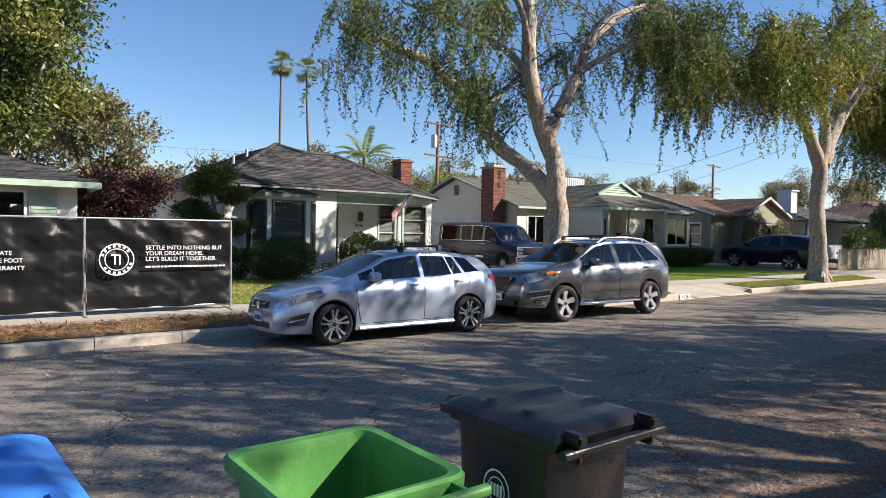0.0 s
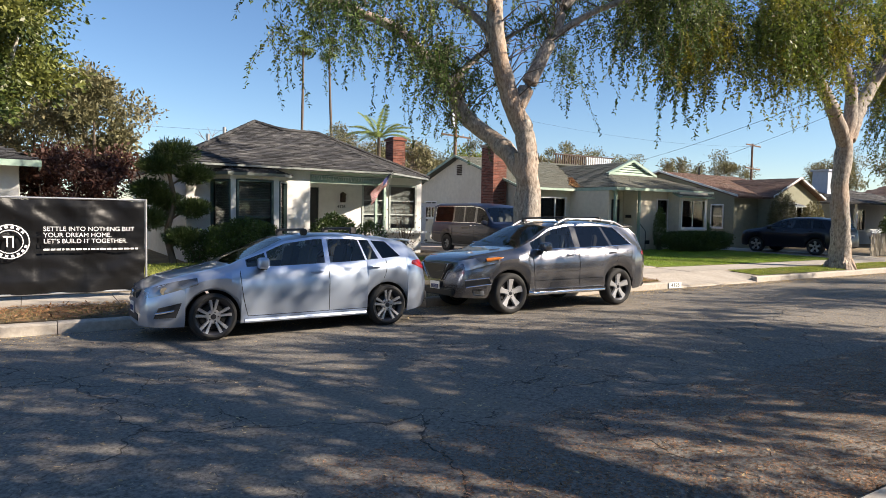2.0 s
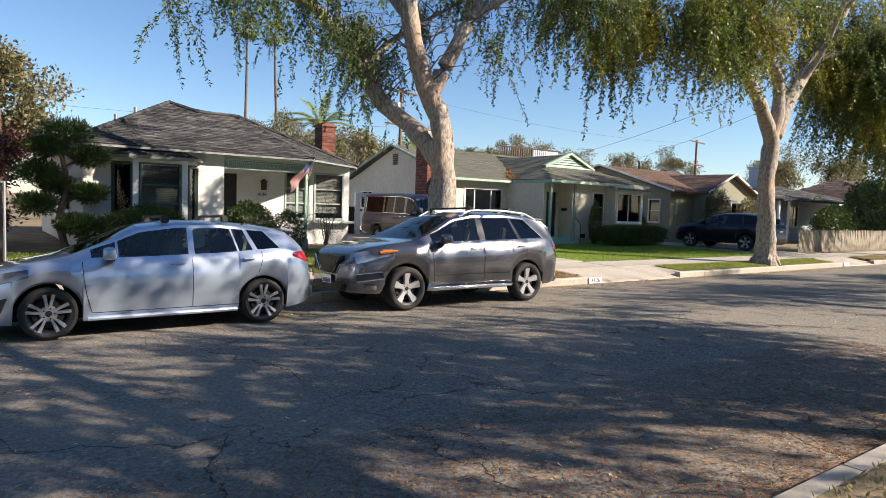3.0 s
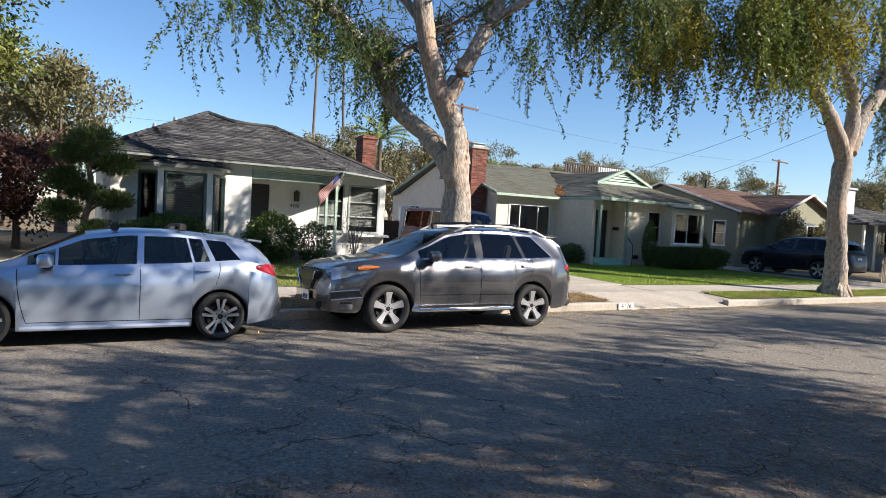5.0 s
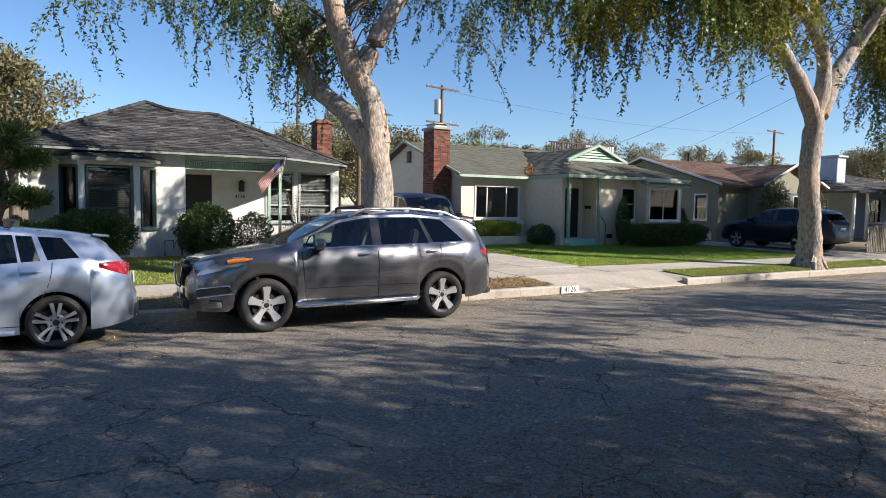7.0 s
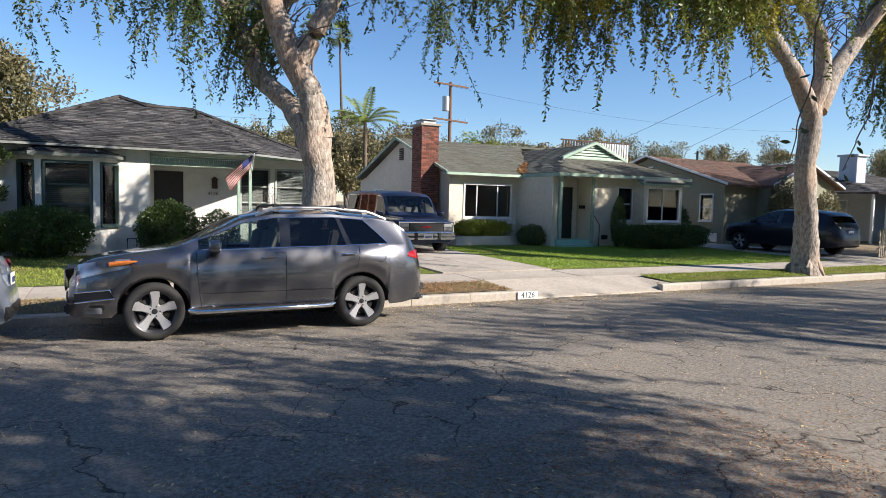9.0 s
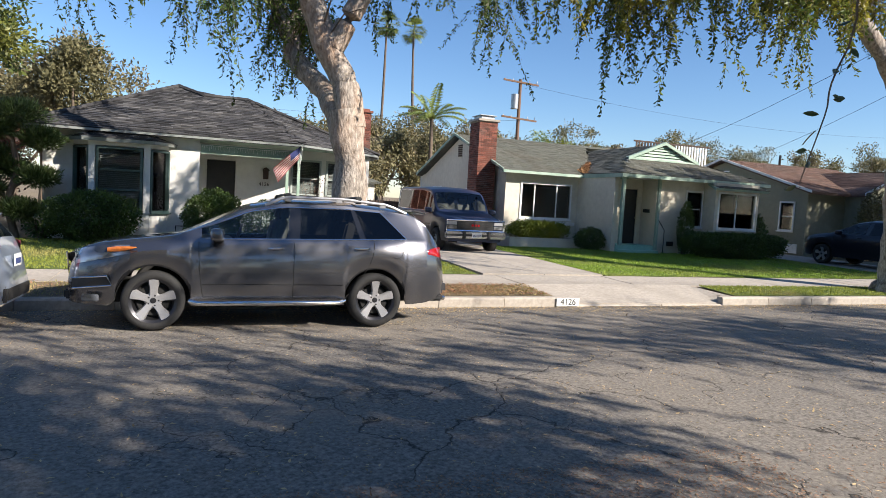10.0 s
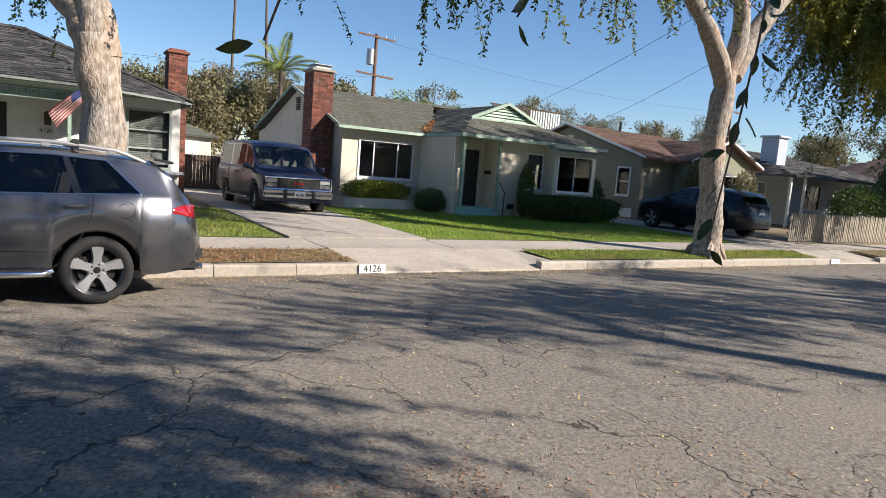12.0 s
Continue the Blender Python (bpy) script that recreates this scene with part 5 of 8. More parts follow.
# ---- vehicles ----
def prof(pts, soft=0.06):
    xs, zs = [p[0] for p in pts], [p[1] for p in pts]

    def f(x):
        return sum(float(np.interp(x + d * soft, xs, zs)) * w for d, w in ((-1, 0.15), (-0.5, 0.2), (0, 0.3), (0.5, 0.2), (1, 0.15)))
    return f


def wheel_set(parent, x, y, r, rim_r, width, style, out):
    """One wheel: rim barrel, tyre, brake disc, spokes, cap. out: -1 or 1, the side that shows."""
    def lathe(profile, n=40):
        bm = B()
        rows = []
        for i in range(n):
            a = 2 * math.pi * i / n
            rows.append([bm.verts.new((x + rr * math.cos(a), y + out * yy, r + rr * math.sin(a))) for rr, yy in profile])
        for i in range(n):
            p, q = rows[i], rows[(i + 1) % n]
            for j in range(len(profile) - 1):
                bm.faces.new((p[j], p[j + 1], q[j + 1], q[j]))
        return bm
    h = width / 2
    w = part("wheel", lathe([(rim_r - 0.01, -h), (rim_r - 0.045, -h + 0.02), (rim_r - 0.055, 0.0), (rim_r - 0.03, h - 0.03), (rim_r - 0.004, h - 0.012), (rim_r + 0.006, h - 0.006)]), M["alloy_dark"], parent, smooth=True)
    part("tyre", lathe([(rim_r, -h), (r - 0.03, -h - 0.005), (r - 0.006, -h + 0.03), (r, 0), (r - 0.006, h - 0.03), (r - 0.02, h - 0.008), (r - 0.045, h + 0.004), (rim_r + 0.03, h + 0.006), (rim_r + 0.004, h - 0.006)], 48), M["rubber"], w, smooth=True)
    part("brake_disc", lathe([(0.0, h * 0.25), (rim_r * 0.7, h * 0.25), (rim_r * 0.7, h * 0.05), (rim_r - 0.05, h * 0.0)], 24), M["under"], w)
    k = {"five": 5, "twin": 10, "van": 8}[style]
    for i in range(k):
        a = 2 * math.pi * i / k + 0.3
        bm = B()
        if style == "five":
            ws = ((0.05, 0.05, 0.66), (0.5, 0.046, 0.72), (0.985, 0.078, 0.88))
        elif style == "twin":
            a = 2 * math.pi * (i // 2) / 5 + (0.2 if i % 2 else -0.2) + 0.3
            ws = ((0.1, 0.02, 0.62), (0.5, 0.019, 0.72), (0.985, 0.027, 0.88))
        else:
            ws = ((0.1, 0.02, 0.5), (0.6, 0.03, 0.55), (0.97, 0.02, 0.6))
        rows = []
        d, s = Vector((math.cos(a), 0, math.sin(a))), Vector((-math.sin(a), 0, math.cos(a)))
        for f, hw, dep in ws:
            c = Vector((x, y, r)) + d * (rim_r * f)
            y1, y0 = out * h * dep, out * h * (dep - 0.3)
            rows.append([bm.verts.new(c + s * q + Vector((0, yy, 0))) for q, yy in ((-hw, y0), (-hw * 0.75, y1), (hw * 0.75, y1), (hw, y0))])
        for p, q in zip(rows, rows[1:]):
            for j in range(4):
                bm.faces.new((p[j], p[(j + 1) % 4], q[(j + 1) % 4], q[j]))
        part("spoke", bm, M["alloy"], w, smooth=True)
    part("hub", lathe([(0.0, h * 0.6), (0.085, h * 0.6), (0.1, h * 0.45)], 24), M["alloy"], w, smooth=True)
    part("hub_cap", lathe([(0.0, h * 0.74), (0.034, h * 0.72), (0.04, h * 0.55)], 20), M["alloy_dark"] if style != "van" else M["chrome"], w, smooth=True)
    if style != "van":
        for i in range(5):
            a = 2 * math.pi * i / 5
            bm = B()
            c = Vector((x + 0.062 * math.cos(a), y + out * h * 0.6, r + 0.062 * math.sin(a)))
            tube(bm, [c, c + Vector((0, out * 0.012, 0))], 0.011, 6)
            part("lug_nut", bm, M["alloy_dark"], w)
    return w


def plain_text(body, size, mat, m, parent, name="lettering", depth=0.002, align="CENTER"):
    cu = bpy.data.curves.new(name, "FONT")
    cu.body, cu.size, cu.extrude, cu.align_x, cu.align_y = body, size, depth, align, "CENTER"
    cu.materials.append(mat)
    ob = new(name, cu)
    ob.parent, ob.matrix_basis = parent, m
    return ob


def car(name, at, rz, rx, label, S):
    root = thing(name, at, label, "car", rz=rz, rx=rx)
    L, r = S["L"], S["r"]
    top, belt, wid, roofw = prof(S["top"]), prof(S["belt"]), prof(S["wid"], 0.04), prof(S["roofw"], 0.1)
    lean = prof(S.get("lean", [(0, 0), (L, 0)]), 0.05)
    paint, sill = M[S["paint"]], S["sill"]
    axles = S["axles"]
    xs = set(np.round(np.linspace(0.0, L, 64), 4))
    ra = r + S["gap"]
    for ax in axles:
        for i in range(15):
            xs.add(round(ax - ra * math.cos(math.pi * i / 14), 4))
    for w in S["windows"]:
        xs |= {w[0], w[1]}
    xs |= {S["screen"][0], S["screen"][1], S["back"][0], S["back"][1], *S["head"][:2], *S["tail"][:2], 0.02, 0.05, 0.09, L - 0.02, L - 0.05, L - 0.09}
    xs = sorted(xs)

    def rows(x):
        xt = x + lean(x)
        w, zb, zt = wid(x), belt(x), top(xt)
        z0 = sill + 0.12 * max(0, 1 - x / 0.5) ** 2 * S.get("chin", 0.2) + 0.10 * max(0, 1 - (L - x) / 0.6) ** 2
        fl = 0.0
        for ax in axles:
            if abs(x - ax) < ra:
                z0 = max(z0, r + math.sqrt(max(0, ra * ra - (x - ax) ** 2)))
            fl = max(fl, max(0, 1 - abs(x - ax) / (ra * 1.25)) ** 0.5 * S["flare"])
        gh = zt - zb
        g = min(1, max(0, (gh - 0.06) / 0.3))
        g = g * g * (3 - 2 * g)
        wr = (w - 0.16) * (1 - g) + roofw(xt) * g
        ze = zt - 0.05 * g - 0.02
        wb = w - 0.06
        zb5, y5 = zb + 0.02 * g + 0.2 * gh * (1 - g), wb - 0.015
        hgt = max(zb - z0, 0.02)
        cr = S.get("crease", 0.0)
        q = [(w - 0.075 + fl, z0), (w - 0.03 + fl, z0 + 0.14 * hgt), (w - 0.006 + fl * 0.8, z0 + 0.42 * hgt), (w + 0.002 + fl * 0.3 + cr, z0 + 0.7 * hgt), (wb + 0.018, zb - 0.025), (y5, zb5),
                (y5 + (wr - y5) * 0.92, zb5 + (ze - zb5) * 0.9), (wr, ze), (wr - 0.07, zt - 0.028 * g - 0.012), (wr * 0.5, zt - 0.006), (0.0, zt)]
        return [(yy, zz, x + (xt - x) * (0.0 if j < 6 else 0.92 if j == 6 else 1.0)) for j, (yy, zz) in enumerate(q)]
    R = [rows(x) for x in xs]
    groups, verts = {}, {}

    def v(key, i, j, s):
        bm = groups.setdefault(key, (B(), {}))
        k = (i, j, s if R[i][j][0] > 1e-4 else 1)
        if k not in bm[1]:
            bm[1][k] = bm[0].verts.new((R[i][j][2], s * R[i][j][0], R[i][j][1]))
        return bm[1][k]
    for i in range(len(xs) - 1):
        xm = (xs[i] + xs[i + 1]) / 2
        for j in range(10):
            for s in (-1, 1):
                key = "body"
                if j == 5:
                    for k, w in enumerate(S["windows"]):
                        if w[0] < xm < w[1]:
                            key = ("side_window", k, s, w[2])
                    if key == "body" and S["windows"][0][0] < xm < S["windows"][-1][1]:
                        key = ("pillar", sum(w[1] < xm for w in S["windows"]), s)
                xr = (R[i][9][2] + R[i + 1][9][2]) / 2
                if j in (8, 9) and S["screen"][0] < xm < S["screen"][1]:
                    key = "windscreen"
                if j in (8, 9) and S["back"][0] < xr < S["back"][1]:
                    key = "rear_window"
                if j in S["head"][2] and S["head"][0] < xm < S["head"][1]:
                    key = ("headlight", s)
                if j in S["tail"][2] and S["tail"][0] < xm < S["tail"][1]:
                    key = ("tail_light", s)
                if j < S.get("two_tone", 0):
                    key = "lower_body"
                a = [v(key, i, j, s), v(key, i + 1, j, s), v(key, i + 1, j + 1, s), v(key, i, j + 1, s)]
                a = list(dict.fromkeys(a))
                if len(a) > 2:
                    groups[key][0].faces.new(a if s < 0 else a[::-1])
    bm, vv = groups["body"]
    for i in (0, len(xs) - 1):
        loop = [v("body", i, j, -1) for j in range(11)] + [v("body", i, j, 1) for j in range(9, -1, -1)]
        bm.faces.new(loop)
    body = part("body", bm, paint, root, smooth=True)
    for key, (bm, vv) in groups.items():
        if key == "body":
            continue
        if key[0] == "pillar":
            part("pillar", bm, M[S.get("pillar", "gloss_black")], root, smooth=True)
        elif key == "lower_body":
            part("lower_body", bm, M["van_grey"], root, "grey lower body", smooth=True)
        elif key in ("windscreen", "rear_window"):
            part(key, bm, M["car_glass"] if key == "windscreen" else M["privacy"], root, smooth=True).visible_shadow = False
        elif key[0] == "side_window":
            part("side_window", bm, M[key[3]], root, smooth=True).visible_shadow = False
        elif key[0] == "headlight":
            part("headlight", bm, M["lens"], root, "clear headlight", smooth=True)
        else:
            part("tail_light", bm, M["red_lens"], root, "red tail light", smooth=True)
    W = max(p[1] for p in S["wid"])
    # underside with wheel wells, cabin, seats
    bm = B()
    hw = W - S["tw"] - 0.05
    box(bm, 0.25, L - 0.3, -hw, hw, sill + 0.02, sill + 0.2)
    box(bm, S["screen"][0] + 0.1, L - 0.5, -hw, hw, sill + 0.2, belt(L / 2) - 0.3)
    for a, b in zip([0.15] + [ax + ra for ax in axles], [ax - ra for ax in axles] + [L - 0.15]):
        if b - a > 1:
            box(bm, a, b, -W + 0.09, W - 0.09, sill + 0.03, belt(L / 2) - 0.3)
    part("floor_pan", bm, M["under"], root)
    for ax in axles:
        n = 16
        for s in (-1, 1):
            bm = B()
            rr = [[bm.verts.new((ax - ra * math.cos(math.pi * i / n), s * yy, r + ra * math.sin(math.pi * i / n))) for i in range(n + 1)] for yy in (W - 0.06, hw)]
            for i in range(n):
                bm.faces.new((rr[0][i], rr[0][i + 1], rr[1][i + 1], rr[1][i]))
            part("wheel_arch_liner", bm, M["under"], root)
    for sx in S["seats"]:
        for sy in (-0.37, 0.37):
            bm = B()
            zs = belt(L / 2) - 0.1
            boxm(bm, pose(sx, sy, zs + 0.02, 0, 12, 0), 0.14, 0.46, 0.7)
            boxm(bm, pose(sx + 0.09, sy, zs + 0.45, 0, 12, 0), 0.1, 0.25, 0.17)
            part("seat", bm, M["seat"], root, bev=0.03)
    bm = B()
    xc = S["screen"][0]
    boxm(bm, pose(xc + 0.45, 0, belt(xc) - 0.02), 0.5, 2 * W - 0.35, 0.12)
    part("dashboard", bm, M["black"], root, bev=0.03)
    bm = B()
    tube(bm, [Vector((xc + 0.78 + 0.05 * math.sin(a), 0.37 + 0.18 * math.cos(a), belt(xc) + 0.05 + 0.17 * math.sin(a))) for a in np.linspace(0, 2 * math.pi, 20)], 0.014, 6, False)
    part("steering_wheel", bm, M["black"], root, smooth=True)
    for ax in axles:
        for s in (-1, 1):
            wheel_set(root, ax, s * (W - S["tw"] / 2 - 0.012), r, S["rim"], S["tw"], S["style"], s)

    def side(x, z):
        """Half width of the body at a height."""
        q = rows(x)
        return float(np.interp(z, [p[1] for p in q[:8]], [p[0] for p in q[:8]]))
    for s in (-1, 1):
        for x0, rake in S["doors"]:
            bm = B()
            pts = []
            for t in np.linspace(0, 1, 9):
                z = sill + 0.1 + t * (belt(x0) - sill - 0.11)
                xx = x0 + rake * (1 - t) ** 2
                pts.append((xx, s * (side(xx, z) + 0.0005), z))
            tube(bm, pts, 0.0055, 4)
            part("door_gap", bm, M["under"], root)
        bm = B()
        pts = [(xx, s * (side(xx, sill + 0.1) + 0.001), sill + 0.1) for xx in np.linspace(S["doors"][0][0] + S["doors"][0][1], S["doors"][-1][0] + S["doors"][-1][1], 12)]
        tube(bm, pts, 0.005, 4)
        part("sill_gap", bm, M["under"], root)
        for hx in S["handles"]:
            z = belt(hx) - 0.1
            y = side(hx, z)
            bm = B()
            tube(bm, [(hx - 0.1, s * (y - 0.004), z), (hx - 0.07, s * (y + 0.035), z + 0.004), (hx + 0.05, s * (y + 0.035), z + 0.008), (hx + 0.09, s * (y - 0.004), z + 0.006)], [0.013, 0.015, 0.015, 0.012], 8)
            part("door_handle", bm, M["chrome"] if S["chrome"] else paint, root, smooth=True)
        mx = S["mirror"]
        z = belt(mx) + 0.08
        bm = B()
        pill(bm, pose(mx, s * (wid(mx) + 0.09), z, 0, 0, s * 8), 0.16, 0.24, 0.16)
        mir = part("mirror", bm, paint, root, smooth=True)
        bm = B()
        boxm(bm, pose(mx + 0.02, s * (wid(mx) - 0.0), z - 0.07, 0, 0, 0), 0.12, 0.14, 0.05)
        part("mirror_arm", bm, M["black"], mir, bev=0.015)
        if S["chrome"]:
            bm = B()
            a, b = S["windows"][0][0] + 0.05, S["windows"][-1][1]
            tube(bm, [(rows(xx)[5][2], s * (rows(xx)[5][0] + 0.004), rows(xx)[5][1]) for xx in np.linspace(a, b, 24)], 0.009, 5)
            part("belt_trim", bm, M["chrome"], root, smooth=True)
            bm = B()
            edge = [(rows(xx)[6][2], s * (rows(xx)[6][0] + 0.006), rows(xx)[6][1]) for xx in np.linspace(a + 0.25, b, 24)]
            tube(bm, edge + [(rows(b)[5][2] + 0.01, s * (rows(b)[5][0] + 0.004), rows(b)[5][1])], 0.008, 5)
            part("window_trim", bm, M["chrome"], root, smooth=True)
        if S.get("rails"):
            a, b, hh, mat = S["rails"]
            pts = [(xx, s * (roofw(xx) - 0.05), top(xx) - 0.05 + hh * min(1, (xx - a) / 0.25, (b - xx) / 0.3)) for xx in np.linspace(a, b, 20)]
            bm = B()
            tube(bm, pts, 0.021, 8)
            rail = part("roof_rail", bm, M[mat], root, smooth=True)
            for xx in (a + 0.3, (a + b) / 2, b - 0.35):
                bm = B()
                boxm(bm, pose(xx, s * (roofw(xx) - 0.05), top(xx) - 0.035 + hh / 2), 0.09, 0.03, hh)
                part("rail_foot", bm, M[mat], rail, bev=0.008)
    return root, dict(top=top, belt=belt, wid=wid, rows=rows, side=side, body=body, W=W)


def skin_lens(name, root, info, s, x0, x1, lo, hi, mat, label=""):
    """A lamp lens that follows the body's skin between two slanting edges; lo, hi: heights at both ends."""
    bm = B()
    n = 12
    g = []
    for i in range(n + 1):
        t = i / n
        x = x0 + (x1 - x0) * t
        a, b = lo[0] + (lo[1] - lo[0]) * t, hi[0] + (hi[1] - hi[0]) * t + 0.02 * math.sin(math.pi * t)
        g.append([bm.verts.new((x, s * (info["side"](x, a + (b - a) * k / 4) + (0.012 if 0 < k < 4 and 0 < i < n else 0.003)), a + (b - a) * k / 4)) for k in range(5)])
    for a, b in zip(g, g[1:]):
        for k in range(4):
            bm.faces.new((a[k], b[k], b[k + 1], a[k + 1]))
    return part(name, bm, M[mat], root, label, smooth=True)


def number_plate(root, x, z, face, text_bars=True):
    """face: -1 front, 1 rear. The number itself cannot be made out, so it is plain bars."""
    bm = B()
    boxm(bm, pose(x, 0, z), 0.012, 0.305, 0.152)
    p = part("number_plate", bm, M["plate"], root, "white number plate", bev=0.004)
    bm = B()
    for k in range(7):
        boxm(bm, pose(x + face * 0.008, -0.105 + k * 0.035, z - 0.012), 0.004, 0.02, 0.07)
    part("plate_marks", bm, M["ink_blue"], p)


def cross_bar(root, info, x, half, z, n="roof_bar"):
    bm = B()
    tube(bm, [(x, -half, z), (x, half, z)], [0.018, 0.018], 8)
    bar = part(n, bm, M["black"], root, smooth=True)
    for s in (-1, 1):
        bm = B()
        boxm(bm, pose(x, s * half, z - 0.04), 0.1, 0.07, 0.1)
        part("bar_foot", bm, M["black"], bar, bev=0.015)


# silver blue hatchback
SUB = dict(pillar="silver", L=4.42, r=0.318, rim=0.242, tw=0.2, axles=(0.88, 3.525), sill=0.2, gap=0.045, flare=0.018, crease=0.004, paint="silver", style="twin", chrome=False,
           top=[(0, 0.5), (0.03, 0.63), (0.1, 0.745), (0.3, 0.84), (0.7, 0.935), (0.98, 0.985), (1.1, 1.01), (1.92, 1.395), (2.4, 1.465), (3.0, 1.46), (3.6, 1.405), (4.0, 1.335), (4.04, 1.29), (4.24, 1.06), (4.32, 0.93), (4.38, 0.78), (4.42, 0.55)],
           belt=[(0, 0.48), (0.05, 0.6), (0.15, 0.7), (0.5, 0.83), (1.0, 0.91), (1.3, 0.945), (2.0, 0.965), (3.0, 1.0), (3.7, 1.05), (4.05, 1.06), (4.22, 0.99), (4.34, 0.84), (4.42, 0.53)],
           lean=[(0, 0), (1.6, 0), (2.54, 0.02), (3.4, -0.1), (3.78, -0.2), (3.95, -0.22), (4.12, -0.06), (4.2, 0), (4.42, 0)],
           wid=[(0, 0.5), (0.04, 0.62), (0.12, 0.72), (0.3, 0.8), (0.6, 0.85), (1.0, 0.87), (3.5, 0.87), (3.85, 0.85), (4.08, 0.79), (4.26, 0.7), (4.36, 0.59), (4.42, 0.42)],
           roofw=[(1.1, 0.75), (1.95, 0.6), (3.0, 0.59), (4.0, 0.54), (4.3, 0.62)],
           windows=[(1.34, 1.62, "car_glass"), (1.65, 2.5, "car_glass"), (2.58, 3.16, "car_glass"), (3.19, 3.38, "car_glass"), (3.45, 3.78, "privacy")],
           screen=(1.14, 1.92), back=(4.05, 4.24), head=(0.0, 0.0, ()), tail=(0.0, 0.0, ()),
           seats=(2.35, 3.25), doors=((1.24, 0.1), (2.54, 0.0), (3.5, -0.34)), handles=(2.36, 3.3), mirror=1.52, rails=None)
hatch, hi = car("hatchback", (4.62, 8.84, 0.0), 0, -2.0, "silver blue hatchback car parked along the kerb", SUB)
for k, (x, z, sy, sz, mat, nm) in enumerate(((0.03, 0.62, 0.55, 0.13, "black", "grille"), (0.02, 0.33, 0.9, 0.13, "black", "lower_grille"))):
    bm = B()
    boxm(bm, pose(x + 0.02, 0, z), 0.1, sy, sz)
    g = part(nm, bm, M[mat], hatch, bev=0.02)
    if nm == "grille":
        for zz in (-0.03, 0.03):
            bm = B()
            tube(bm, [(x - 0.033, -0.26, z + zz), (x - 0.038, 0, z + zz), (x - 0.033, 0.26, z + zz)], 0.007, 6)
            part("grille_bar", bm, M["chrome"], g)
        bm = B()
        tube(bm, [(x - 0.03, 0, z), (x - 0.045, 0, z)], 0.06, 16)
        part("badge", bm, M["chrome"], g)
number_plate(hatch, -0.012, 0.44, -1)
for s in (-1, 1):
    bm = B()
    prism(bm, [(0.14, s * 0.735, 0.33), (0.4, s * 0.825, 0.34), (0.47, s * 0.845, 0.53), (0.2, s * 0.765, 0.47)], (0.0, s * 0.012, 0))
    fg = part("fog_surround", bm, M["black"], hatch)
    bm = B()
    tube(bm, [(0.16, s * 0.77, 0.395), (0.38, s * 0.843, 0.43)], 0.014, 6)
    part("fog_trim", bm, M["chrome"], fg)
    bm = B()
    tube(bm, [(0.27, s * (hi["side"](0.27, 0.69) - 0.01), 0.69), (0.27, s * (hi["side"](0.27, 0.69) + 0.016), 0.69)], 0.05, 14)
    hl = skin_lens("headlight", hatch, hi, s, 0.07, 0.68, (0.59, 0.76), (0.71, 0.85), "lens", "swept-back clear headlight")
    part("lamp_reflector", bm, M["chrome"], hl, smooth=True)
    skin_lens("tail_light", hatch, hi, s, 3.98, 4.33, (0.95, 0.83), (1.0, 0.99), "red_lens", "pointed red tail light")
    bm = B()
    tube(bm, [(xx, s * (hi["wid"](xx) + 0.008), 0.235) for xx in np.linspace(1.28, 3.12, 12)], 0.03, 8)
    part("side_skirt", bm, M["silver"], hatch, smooth=True)
bm = B()
boxm(bm, pose(4.02, 0, 1.335, 0, 6, 0), 0.2, 1.02, 0.03)
part("rear_spoiler", bm, M["silver"], hatch, bev=0.012)
bm = B()
box(bm, 4.3, 4.43, -0.52, 0.52, 0.3, 0.5)
part("rear_bumper_insert", bm, M["black"], hatch, bev=0.03)
number_plate(hatch, 4.405, 0.78, 1)
cross_bar(hatch, hi, 2.25, 0.56, 1.5)
cross_bar(hatch, hi, 3.05, 0.56, 1.52)

